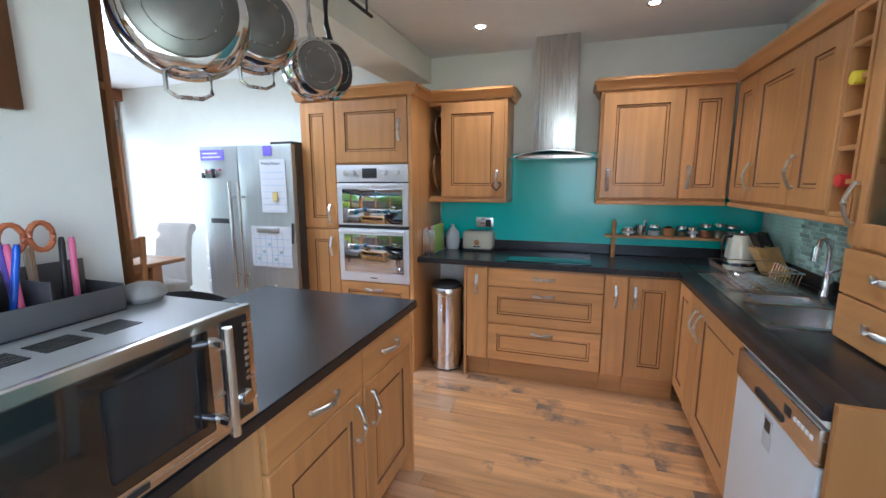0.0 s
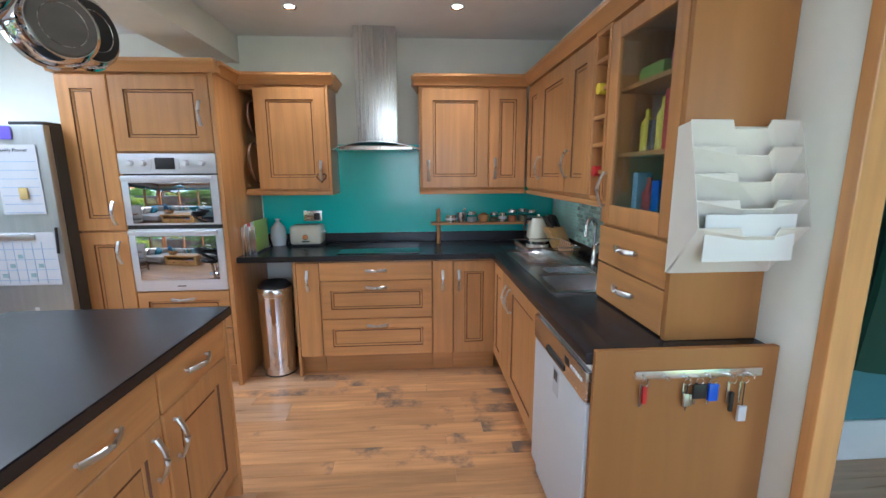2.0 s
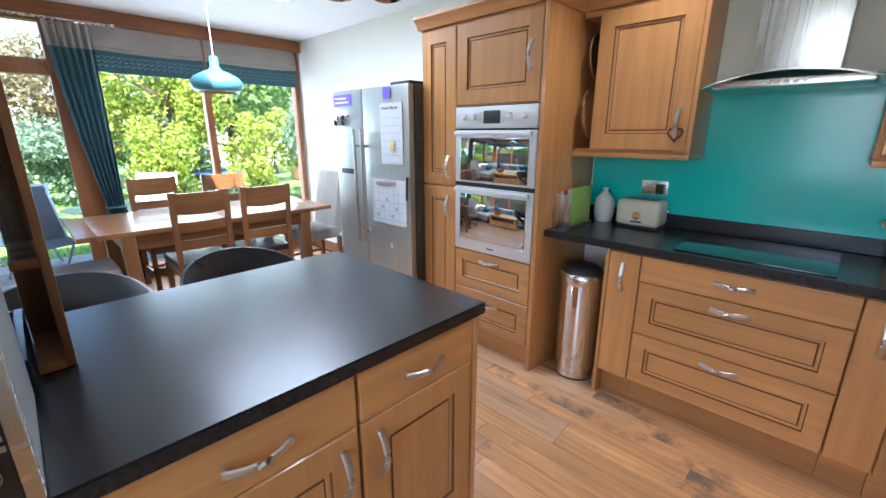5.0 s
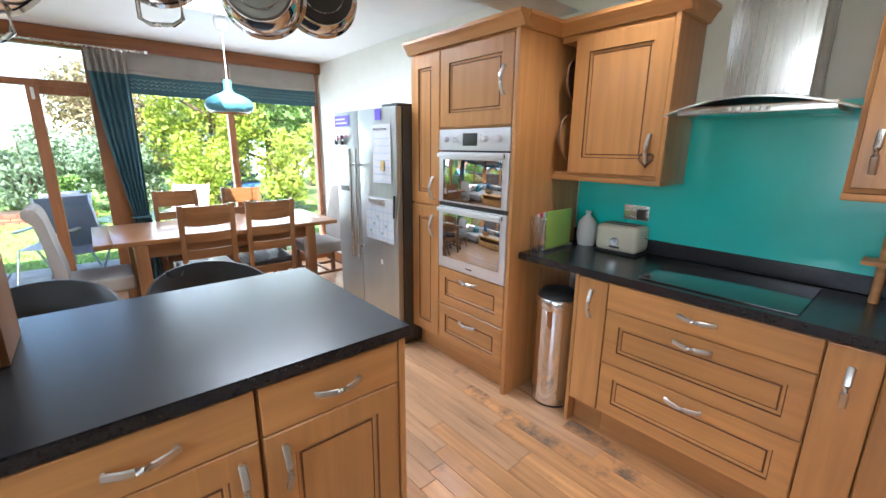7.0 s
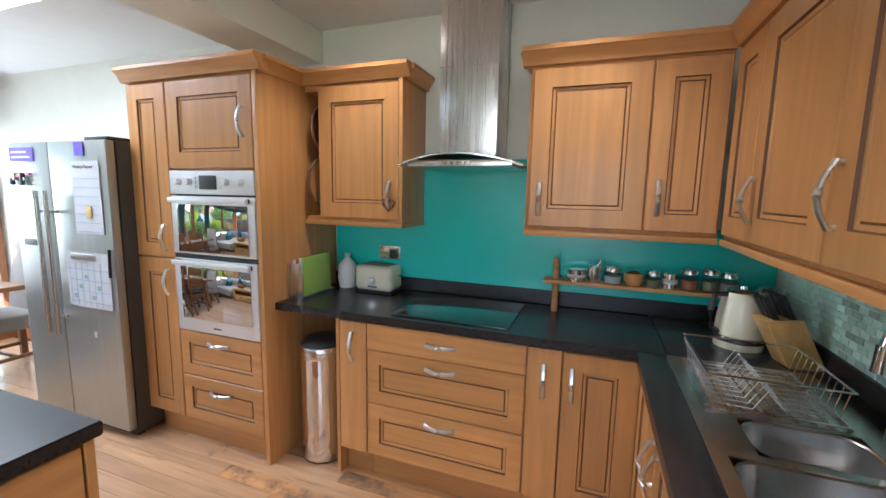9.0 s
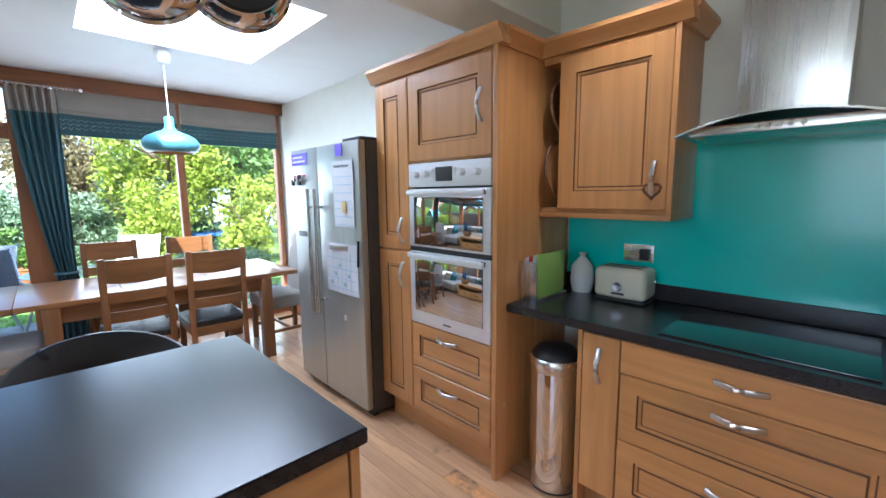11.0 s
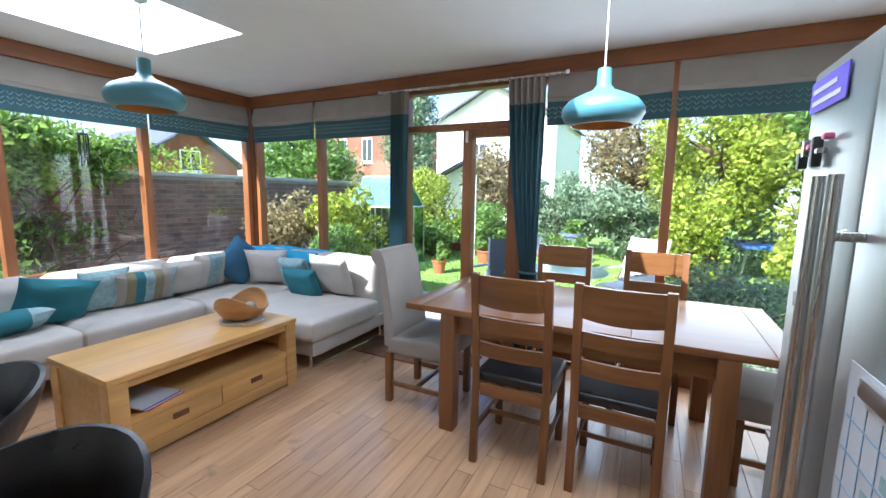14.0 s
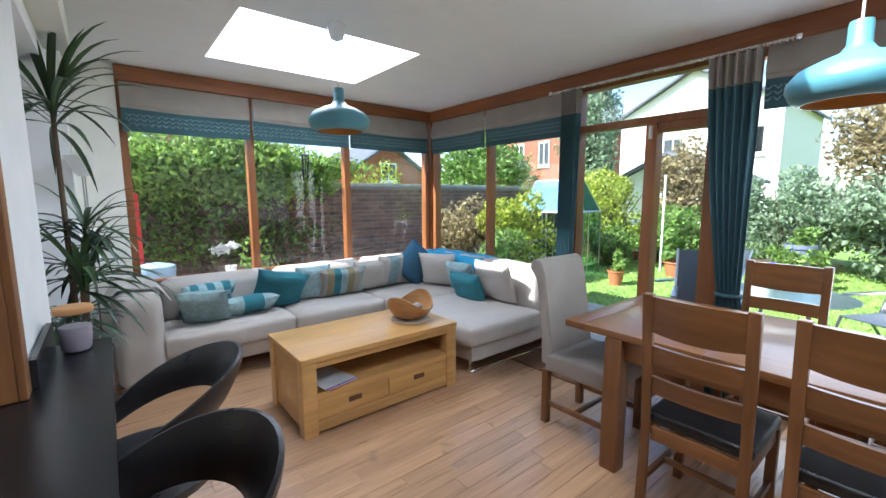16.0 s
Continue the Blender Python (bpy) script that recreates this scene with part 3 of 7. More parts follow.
# double oven
root = thing("double_oven", (-1.447, 3.318, 0), 0, "built-in stainless double oven with mirrored glass doors", "oven")
part("body", box(0.002, 0.593, 0.004, 0.55, 0.706, 1.604), M_BLACK, root)
cp = part("control_panel", box(0.0, 0.595, -0.026, 0.003, 1.478, 1.604, 0.004), M_OVENSTEEL, root)
part("display", box(0.225, 0.345, -0.030, -0.027, 1.505, 1.578, 0.003), M_BLACK, cp, "dark clock display")
for x in (0.075, 0.155, 0.415, 0.515):
    part("knob", lathe([(0, 0.026), (0.014, 0.026), (0.017, 0.022), (0.019, 0.0), (0, 0)], 20), M_OVENSTEEL, cp).matrix_basis = pose(x, -0.026, 1.545, 90, 0, 0)
for x in (0.195, 0.368):
    for z in (1.515, 1.54, 1.565):
        part("button", lathe([(0, 0.006), (0.006, 0.006), (0.007, 0.0), (0, 0)], 12), M_OVENSTEEL, cp).matrix_basis = pose(x, -0.026, z, 90, 0, 0)
for z0, z1 in ((1.150, 1.468), (0.706, 1.122)):
    dr = part("oven_door", box(0.0, 0.595, -0.026, 0.003, z0, z1, 0.004), M_OVENSTEEL, root)
    part("door_glass", box(0.045, 0.55, -0.030, -0.027, z0 + (0.012 if z0 > 1 else 0.075), z1 - 0.045, 0.002), M_MIRRORGLASS, dr, "mirrored dark glass")
    part("oven_handle", box(0.02, 0.575, -0.066, -0.046, z1 - 0.034, z1 - 0.006, 0.008), M_OVENSTEEL, dr)
    for x in (0.03, 0.535):
        part("handle_foot", box(x, x + 0.03, -0.05, -0.026, z1 - 0.032, z1 - 0.008, 0.004), M_BLACK, dr)
part("vent_gap", box(0.0, 0.595, -0.02, 0.003, 1.124, 1.148), M_BLACK, root)
part("badge_bar", box(0.27, 0.325, -0.0285, -0.026, 0.735, 0.742), M_BLACK, root)

# hob run base units
Y0 = 3.416
unit("base_cabinet", (-0.431, Y0, 0), 0, "narrow knotty pine base cabinet with slab door beside the bin", 0.161, 0.53, 0.15, 0.868, [("door", 0.003, 0.155, 0.155, 0.70, "slab", ("v", 0.5, 0.82))], plinth=0.148)
structure("trim_post", box(-0.452, -0.432, Y0 - 0.02, 3.945, 0, 0.868, 0.002), M_PINE)
root = unit("drawer_cabinet", (-0.27, Y0, 0), 0, "knotty pine three drawer unit under the hob", 0.80, 0.53, 0.15, 0.868, [
    ("drawer", 0.003, 0.724, 0.794, 0.132, "slab", ("h", 0.5, 0.55), True), ("drawer", 0.003, 0.44, 0.794, 0.279, "panel", ("h", 0.5, 0.84), True), ("drawer", 0.003, 0.155, 0.794, 0.279, "panel", ("h", 0.5, 0.84), True)], plinth=0.148)
unit("base_cabinet", (0.53, Y0, 0), 0, "narrow knotty pine base cabinet with slab door", 0.15, 0.53, 0.15, 0.868, [("door", 0.003, 0.155, 0.144, 0.70, "slab", ("v", 0.5, 0.80))], plinth=0.148)
unit("base_cabinet", (0.68, Y0, 0), 0, "knotty pine corner base cabinet with panelled door", 0.32, 0.53, 0.15, 0.868, [("door", 0.003, 0.155, 0.30, 0.70, "panel", ("v", 0.13, 0.80))], plinth=0.148)
X0 = 1.001
unit("base_cabinet", (X0, 3.385, 0), -90, "narrow pine corner base cabinet with slab door", 0.30, 0.57, 0.15, 0.868, [("door", 0.003, 0.155, 0.294, 0.70, "panel", None)], plinth=0.148)
unit("sink_cabinet", (X0, 3.085, 0), -90, "pine sink cabinet with panelled door under the worktop", 0.775, 0.57, 0.15, 0.70, [("door", 0.003, 0.155, 0.165, 0.70, "slab", ("v", 0.85, 0.80)), ("door", 0.173, 0.155, 0.60, 0.70, "panel", ("v", 0.09, 0.80))], plinth=0.148)
# dishwasher
root = thing("dishwasher", (X0 - 0.008, 2.303, 0), -90, "silver grey freestanding dishwasher under the black worktop", "dishwasher")
part("body", box(0.004, 0.586, 0.0, 0.55, 0.02, 0.845, 0.004), M_WHITEGOODS, root)
part("door", box(0.004, 0.586, -0.026, -0.001, 0.11, 0.725, 0.008), M_WHITEGOODS, root)
cp = part("control_panel", box(0.004, 0.586, -0.032, -0.001, 0.73, 0.838, 0.008), M_STEEL_X, root)
part("handle_recess", box(0.2, 0.40, -0.034, -0.031, 0.748, 0.77, 0.006), M_BLACK, cp)
part("display", box(0.40, 0.44, -0.034, -0.031, 0.785, 0.815, 0.002), M_BLACK, cp)
for i in range(5):
    part("button", box(0.46 + i * 0.022, 0.474 + i * 0.022, -0.035, -0.031, 0.793, 0.806, 0.002), M_PLASTICW, cp)
part("lid", box(0.0, 0.592, -0.02, 0.55, 0.847, 0.866, 0.004), M_PLASTICW, root)
part("kick_plate", box(0.004, 0.586, 0.02, 0.04, 0.0, 0.105), M_WHITEGOODS, root)
part("energy_label", box(0.27, 0.33, -0.0275, -0.026, 0.60, 0.71), M_PAPER, root, "small paper energy sticker")
part("label_print", box(0.28, 0.32, -0.0285, -0.0276, 0.66, 0.70), M_BLACK, root)
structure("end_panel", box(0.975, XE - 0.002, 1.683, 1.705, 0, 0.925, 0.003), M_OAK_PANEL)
# worktops
bm = prism([(-0.815, 3.365), (0.955, 3.365), (1.065, 3.365), (1.065, YN - 0.002), (-0.815, YN - 0.002)], 0.87, 0.91, 0.004)
wt = part("worktop", bm, M_GRANITE)
tagged(wt, "black speckled granite worktop along the hob wall", "worktop")
root = thing("worktop", (0, 0, 0), 0, "black granite worktop holding the steel sink", "worktop")
for b in ((0.955, 1.06, 1.707, 3.363), (1.50, XE - 0.002, 1.707, YN - 0.002), (1.06, 1.50, 1.707, 2.36), (1.067, 1.50, 3.36, YN - 0.002)):
    part("slab", box(*b, 0.87, 0.91, 0.003), M_GRANITE, root)
structure("upstand_north", box(-0.815, XE - 0.022, YN - 0.02, YN - 0.002, 0.912, 0.99, 0.003), M_GRANITE)
structure("upstand_east", box(XE - 0.02, XE - 0.002, 2.34, YN - 0.022, 0.912, 0.985, 0.003), M_GRANITE)
bm = box(-0.81, XE - 0.003, YN - 0.010, YN - 0.001, 0.991, 1.36)
box(-0.195, 0.462, YN - 0.010, YN - 0.001, 1.36, 1.70, bm=bm)
structure("splashback", bm, M_TEAL_GLASS)
mosaic = structure("mosaic_backing", box(XE - 0.006, XE - 0.001, 2.33, YN - 0.011, 0.986, 1.34), M_GROUT)

# wall units
U0 = 3.654
root = thing("wall_cabinet", (-0.815, U0, 0), 0, "pine wall cabinet with one panelled door and open tray slot", "cabinet")
part("body", box(0.10, 0.622, 0.001, 0.294, 1.345, 2.09, 0.002), M_PINE, root)
part("slot_base", box(0.0, 0.10, 0.005, 0.294, 1.345, 1.365), M_PINE, root)
part("slot_top", box(0.0, 0.10, 0.005, 0.294, 2.06, 2.09), M_PINE, root)
front(root, "door", 0.103, 1.362, 0.50, 0.712, "panel", ("v", 0.90, 0.18))
part("end_post", box(0.604, 0.624, -0.021, 0.0, 1.345, 2.09, 0.002), M_PINE, root)
part("pelmet", box(0.0, 0.624, -0.018, 0.29, 1.318, 1.344, 0.003), M_PINE_X, root)
part("cornice", extrude_profile(CORNICE, 0.0, 0.665), M_PINE_X, root)
part("cornice", extrude_profile(CORNICE, 0, 0.29), M_PINE_X, root, at=(0.615, 0.0, -0.002), turn=90)
root = unit("wall_cabinet", (0.452, U0, 0), 0, "pine wall cabinet with two panelled doors beside the hood", 0.80, 0.294, 1.345, 2.09, [("door", 0.018, 1.362, 0.495, 0.712, "panel", ("v", 0.10, 0.18)), ("door", 0.518, 1.362, 0.275, 0.712, "panel", ("v", 0.16, 0.20))])
part("pelmet", box(0.0, 0.80, -0.018, 0.29, 1.318, 1.344, 0.003), M_PINE_X, root)
part("cornice", extrude_profile(CORNICE, -0.035, 0.80), M_PINE_X, root)
part("cornice", extrude_profile([(-y, z) for y, z in CORNICE], 0, 0.29), M_PINE_X, root, at=(0.01, 0.0, -0.002), turn=90)
root = unit("wall_cabinet", (1.271, 3.64, 0), -90, "pine wall cabinet with three panelled doors above the sink", 1.165, 0.305, 1.345, 2.09, [("door", 0.045, 1.362, 0.283, 0.712, "panel"), ("door", 0.332, 1.362, 0.503, 0.712, "panel", ("v", 0.08, 0.2)), ("door", 0.839, 1.362, 0.322, 0.712, "panel", ("v", 0.12, 0.22))])
part("pelmet", box(0.02, 1.31, -0.018, 0.29, 1.318, 1.344, 0.003), M_PINE_X, root)
part("cornice", extrude_profile(CORNICE, 0.0, 1.885, -1.0), M_PINE_X, root, at=(0, 0, -0.001))
root = thing("wine_rack", (1.271, 2.473, 0), -90, "narrow pine pigeonhole wine rack beside the glazed cabinet", "rack")
part("side", box(0, 0.018, -0.02, 0.30, 1.345, 2.09, 0.002), M_PINE, root)
part("side", box(0.13, 0.148, -0.02, 0.30, 1.345, 2.09, 0.002), M_PINE, root)
part("back", box(0.018, 0.13, 0.26, 0.28, 1.345, 2.09), M_PINE, root)
for i in range(7):
    z = 1.345 + i * 0.121
    part("shelf", box(0.018, 0.13, -0.018, 0.26, z, z + 0.018, 0.002), M_PINE_X, root)
for z, m, c in ((1.84, M_YELLOW, "yellow"), (1.48, M_RED, "dark red")):
    b = part("wine_bottle", lathe([(0, 0), (0.024, 0), (0.024, 0.05), (0, 0.055)], 14), m)
    b.matrix_basis = pose(1.29, 2.40, z - 0.002, 0, -90, 0)
    tagged(b, c + " capped wine bottle lying in the rack", "bottle")
# glazed tower on the worktop
root = thing("display_cabinet", (1.271, 2.325, 0), -90, "tall pine glazed cabinet over two drawers on the worktop", "cabinet")
part("side", box(0, 0.02, 0.0, 0.305, 0.912, 2.09, 0.002), M_PINE, root)
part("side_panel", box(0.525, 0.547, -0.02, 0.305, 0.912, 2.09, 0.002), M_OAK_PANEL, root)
part("back", box(0.02, 0.525, 0.285, 0.303, 0.912, 2.09), M_PINE, root)
part("base", box(0.02, 0.525, 0.003, 0.285, 0.914, 1.25), M_PINE, root)
part("top", box(0.02, 0.525, 0.003, 0.285, 2.06, 2.09), M_PINE, root)
for z in (1.535, 1.80):
    part("shelf", box(0.02, 0.525, 0.02, 0.285, z, z + 0.018, 0.002), M_PINE_X, root)
front(root, "drawer", 0.012, 0.918, 0.508, 0.158, "slab", ("h", 0.5, 0.55), True)
front(root, "drawer", 0.012, 1.083, 0.508, 0.158, "slab", ("h", 0.5, 0.55), True)
d = part("door", box(0.012, 0.085, -0.021, 0, 1.255, 2.075, 0.004), M_PINE, root)
box_bits = ((0.455, 0.52, 1.255, 2.075), (0.085, 0.455, 1.255, 1.335), (0.085, 0.455, 2.0, 2.075))
for b in box_bits:
    part("rail", box(b[0], b[1], -0.021, 0, b[2], b[3], 0.004), M_PINE, d)
part("pane", box(0.08, 0.46, -0.012, -0.008, 1.33, 2.005), M_JAR, d).visible_shadow = False
add_handle(d, 0.04, 1.40, True)
for i, (y, z, w, h, m) in enumerate(((2.20, 1.553, 0.05, 0.17, M_YELLOW), (2.13, 1.553, 0.03, 0.12, M_BLACK), (2.09, 1.553, 0.05, 0.2, M_YELLOW), (2.02, 1.553, 0.05, 0.22, M_RED), (1.96, 1.553, 0.04, 0.2, M_PAPER),
                                        (2.21, 1.252, 0.04, 0.22, M_INK), (2.15, 1.252, 0.05, 0.20, M_RED), (2.06, 1.252, 0.05, 0.19, M_BLUE), (1.99, 1.252, 0.05, 0.17, M_YELLOW), (1.93, 1.252, 0.05, 0.16, M_PAPER), (2.15, 1.818, 0.18, 0.07, M_BOARDGREEN), (1.95, 1.818, 0.15, 0.10, M_PINK))):
    if i % 2 and w < 0.1:
        b = part("packet", box(1.34, 1.40, y - w / 2, y + w / 2, z, z + h, 0.006), m)
        tagged(b, "coloured food packet on a glazed cabinet shelf", "packet")
    elif w < 0.1:
        b = part("bottle", lathe([(0, 0), (w / 2, 0), (w / 2, h * 0.68), (w * 0.22, h * 0.82), (w * 0.22, h), (0, h)], 14, at=(0, 0, 0)), m, at=(1.37, y, z))
        tagged(b, "coloured bottle on a glazed cabinet shelf", "bottle")
    else:
        b = part("packet", box(1.33, 1.43, y - w / 2, y + w / 2, z, z + h, 0.03), m)
        tagged(b, "soft bright packet on the top cabinet shelf", "packet")

# cooker hood
root = thing("cooker_hood", (0.145, YN, 0), 0, "brushed steel chimney cooker hood with curved glass canopy", "cooker hood")
part("chimney", box(-0.15, 0.15, -0.27, -0.012, 1.70, 2.498, 0.003), M_STEEL, root)
part("chimney_seam", box(-0.152, 0.152, -0.272, -0.012, 2.13, 2.134), M_STEEL, root)
bm = bmesh.new()
rows = []
for k, (y, dz) in enumerate(((-0.02, 0), (-0.25, 0), (-0.42, 0.0), (-0.48, -0.006))):
    rows.append([bm.verts.new((0.31 * (i / 8 - 1), y + (0.05 * (i / 8 - 1) ** 2 if k > 1 else 0), 1.695 - 0.055 * (i / 8 - 1) ** 2 + dz)) for i in range(17)])
for a, b in zip(rows, rows[1:]):
    for i in range(16):
        bm.faces.new((a[i], a[i + 1], b[i + 1], b[i]))
r = bmesh.ops.extrude_face_region(bm, geom=bm.faces[:])
bmesh.ops.translate(bm, verts=[v for v in r["geom"] if isinstance(v, bmesh.types.BMVert)], vec=(0, 0, 0.007))
bmesh.ops.recalc_face_normals(bm, faces=bm.faces)
part("canopy", bm, M_STEEL_X, root, "curved grey glass and steel canopy")
part("under_box", box(-0.26, 0.26, -0.42, -0.012, 1.635, 1.668, 0.006), M_STEEL_X, root)
for i in range(5):
    part("button", lathe([(0, 0.004), (0.008, 0.004), (0.009, 0), (0, 0)], 10), M_CHROME, root).matrix_basis = pose(-0.06 + i * 0.03, -0.424, 1.652, 90, 0, 0)
# hob
root = thing("ceramic_hob", (0.15, 3.65, 0.911), 0, "black ceramic glass hob set into the worktop", "hob")
part("glass_top", box(-0.29, 0.29, -0.24, 0.22, 0, 0.006, 0.002), M_HOB, root)
# toaster
root = thing("toaster", (-0.445, 3.84, 0.911), 0, "cream two-slice toaster with chrome trim by the splashback", "toaster")
part("body", box(-0.125, 0.125, -0.08, 0.08, 0.012, 0.165, 0.035, seg=4), M_CREAM, root)
part("base", box(-0.12, 0.12, -0.075, 0.075, 0, 0.014, 0.003), M_BLACK, root)
for y in (-0.03, 0.03):
    part("slot", box(-0.09, 0.09, y - 0.012, y + 0.012, 0.162, 0.167, 0.002), M_BLACK, root)
part("lever", box(0.125, 0.15, -0.015, 0.015, 0.10, 0.115, 0.004), M_CHROME, root)
part("dial", lathe([(0, 0.012), (0.022, 0.012), (0.025, 0), (0, 0)], 20), M_CHROME, root).matrix_basis = pose(0, -0.08, 0.075, 90, 0, 0)
part("badge_bar", box(-0.03, 0.03, -0.083, -0.079, 0.035, 0.045), M_BLACK, root)
# socket
root = thing("wall_socket", (-0.42, YN - 0.011, 1.135), 0, "double steel wall socket with a black plug", "socket")
part("plate", box(-0.073, 0.073, -0.008, 0, -0.043, 0.043, 0.003), M_STEEL_X, root)
part("plug", box(0.015, 0.06, -0.04, -0.008, -0.03, 0.025, 0.006), M_BLACK, root)
part("switch", box(-0.05, -0.035, -0.012, -0.008, 0.01, 0.03, 0.002), M_PLASTICW, root)
# chopping boards in rack, white bottle
root = thing("chopping_board_rack", (-0.76, 3.60, 0.911), 90, "upright rack of coloured chopping boards beside the oven cabinet", "chopping boards")
part("stand", box(-0.13, 0.15, -0.05, 0.05, 0, 0.018, 0.004), M_STEEL_X, root)
for i, m in enumerate((M_BOARDGREEN, M_PAPER, M_RED, M_PAPER)):
    part("board", box(-0.12 + 0.004 * i, 0.13, -0.045 + i * 0.024, -0.037 + i * 0.024, 0.018, 0.235 - 0.008 * i, 0.003), m, root)
part("end_plate", box(-0.135, -0.131, -0.05, 0.05, 0.0, 0.20, 0.001), M_STEEL, root)
root = thing("spray_bottle", (-0.68, 3.86, 0.911), 0, "translucent pale plastic bag standing by the splashback", "bag")
part("bag", lathe([(0, 0), (0.05, 0), (0.062, 0.06), (0.055, 0.14), (0.03, 0.17), (0.012, 0.19), (0.02, 0.21), (0, 0.21)], 14), M_PLASTICW, root)
# trays in the slot
for i, (z, r) in enumerate(((1.55, 0.15), (1.86, 0.13))):
    root = thing("tray", (-0.775 + 0.01 * i, 3.70, z), 0, "round dark patterned tray standing in the cabinet slot", "tray")
    d = part("disc", lathe([(0, 0), (r - 0.02, 0), (r, 0.02), (r + 0.004, 0.018), (r - 0.018, -0.006), (0, -0.006)], 28), M_WALNUT if i else M_BAMBOO, root)
    d.matrix_basis = pose(0, 0.06, 0, 0, 84, 0)
    part("rim", tube([(r * math.cos(a * math.pi / 14), r * math.sin(a * math.pi / 14), 0.012) for a in range(28)], 0.008, 6, closed=True), M_WALNUT, root).matrix_basis = pose(0, 0.06, 0, 0, 84, 0)
# heart ornament on the cabinet handle
h = part("heart_ornament", tube([(0.034 * 16 * math.sin(t) ** 3 / 16, 0, 0.034 * (13 * math.cos(t) - 5 * math.cos(2 * t) - 2 * math.cos(3 * t) - math.cos(4 * t)) / 16) for t in [i * math.pi / 12 for i in range(24)]], 0.006, 6, closed=True), M_WALNUT, at=(-0.262, 3.612, 1.445))
tagged(h, "small dark wicker heart hanging from the cabinet handle", "ornament")
# spice shelf with jars
root = thing("spice_shelf", (0.60, 3.82, 0.911), 0, "narrow wooden shelf on a turned post above the worktop", "shelf")
part("post", lathe([(0, 0), (0.016, 0), (0.016, 0.26), (0.012, 0.28), (0, 0.285)], 14), M_BAMBOO, root)
part("board", box(-0.06, 0.80, -0.055, 0.055, 0.155, 0.172, 0.004), M_BAMBOO, root)
part("post", lathe([(0, 0), (0.016, 0), (0.016, 0.155), (0, 0.155)], 14), M_BAMBOO, root, at=(0.77, 0, 0))
SH = 0.911 + 0.172
for i, (x, r, h, kind) in enumerate(((0.70, 0.045, 0.055, "tin"), (0.785, 0.036, 0.075, "mortar"), (0.87, 0.042, 0.07, "jar"), (0.965, 0.045, 0.06, "bowl"), (1.05, 0.034, 0.065, "jar"), (1.12, 0.032, 0.07, "tin"), (1.20, 0.04, 0.085, "jar"), (1.285, 0.038, 0.09, "jar"), (1.36, 0.038, 0.08, "jar"))):
    if kind == "jar":
        j = thing("spice_jar", (x, 3.82, SH), 0, "clip-top glass spice jar on the wooden shelf", "jar", "spice jars")
        part("glass", lathe([(0, 0.001), (r, 0.001), (r, h * 0.8), (r * 0.85, h * 0.88), (r * 0.85, h)], 18), M_JAR, j)
        part("contents", lathe([(0, 0.004), (r * 0.93, 0.004), (r * 0.93, h * 0.55), (0, h * 0.58)], 16), (M_TERRA, M_OLIVE, M_PAPER)[i % 3], j)
        part("lid", lathe([(0, h + 0.012), (r * 0.8, h + 0.012), (r * 0.92, h), (r * 0.92, h - 0.01), (0, h - 0.01)], 18), M_STEEL, j)
    elif kind == "tin":
        j = thing("spice_tin", (x, 3.82, SH), 0, "low steel spice tin with clear lid on the shelf", "tin", "spice tins")
        part("tin", lathe([(0, 0), (r, 0), (r, h), (r * 0.9, h + 0.004), (0, h + 0.004)], 20), M_CHROME, j)
        part("band", lathe([(r + 0.001, h * 0.35), (r + 0.002, h * 0.36), (r + 0.002, h * 0.62), (r + 0.001, h * 0.63)], 20), M_PAPER, j)
    else:
        j = thing("mortar" if kind == "mortar" else "wooden_bowl", (x, 3.82, SH), 0, "grey stone mortar with pestle" if kind == "mortar" else "small wooden lidded pot on the shelf", "pot")
        part("cup", lathe([(0, 0), (r * 0.7, 0), (r, h * 0.5), (r, h), (r * 0.86, h), (r * 0.8, h * 0.4), (0, h * 0.3)], 20), M_STEEL if kind == "mortar" else M_BAMBOO, j)
        if kind == "mortar":
            part("pestle", tube([(0, 0, h * 0.5), (0.03, 0, h * 1.5)], 0.008), M_STEEL, j)
        else:
            part("lid", lathe([(0, h + 0.018), (r * 0.6, h + 0.014), (r * 0.95, h), (0, h)], 18), M_CHROME, j)
# kettle, knife block
root = thing("kettle", (1.35, 3.60, 0.911), 200, "cream enamel kettle with chrome bands and black handle", "kettle")
part("body", lathe([(0, 0.0), (0.085, 0.0), (0.088, 0.03), (0.082, 0.12), (0.07, 0.20), (0.062, 0.225), (0, 0.23)], 28), M_CREAM, root)
part("band", lathe([(0.0895, 0.028), (0.091, 0.03), (0.091, 0.05), (0.0885, 0.052)], 28), M_CHROME, root)
part("lid", lathe([(0, 0.252), (0.012, 0.25), (0.014, 0.238), (0.05, 0.234), (0.06, 0.226), (0, 0.224)], 24), M_CHROME, root)
part("spout", tube([(-0.06, 0, 0.16), (-0.095, 0, 0.205)], [0.024, 0.014], 10), M_CREAM, root)
part("handle", tube([(0.06, 0, 0.215), (0.11, 0, 0.215), (0.125, 0, 0.15), (0.115, 0, 0.08), (0.085, 0, 0.06)], 0.011, 8), M_BLACK, root)
root = thing("knife_block", (1.50, 3.45, 0.911), 100, "beech knife block holding black-handled knives", "knife block")
bm = box(-0.05, 0.05, -0.06, 0.06, 0, 0.18, 0.006)
for v in bm.verts:
    v.co.y += v.co.z * 0.5
    if v.co.z > 0.1:
        v.co.z -= max(0, v.co.y - 0.1) * 0.25
part("block", bm, M_COFFEE, root)
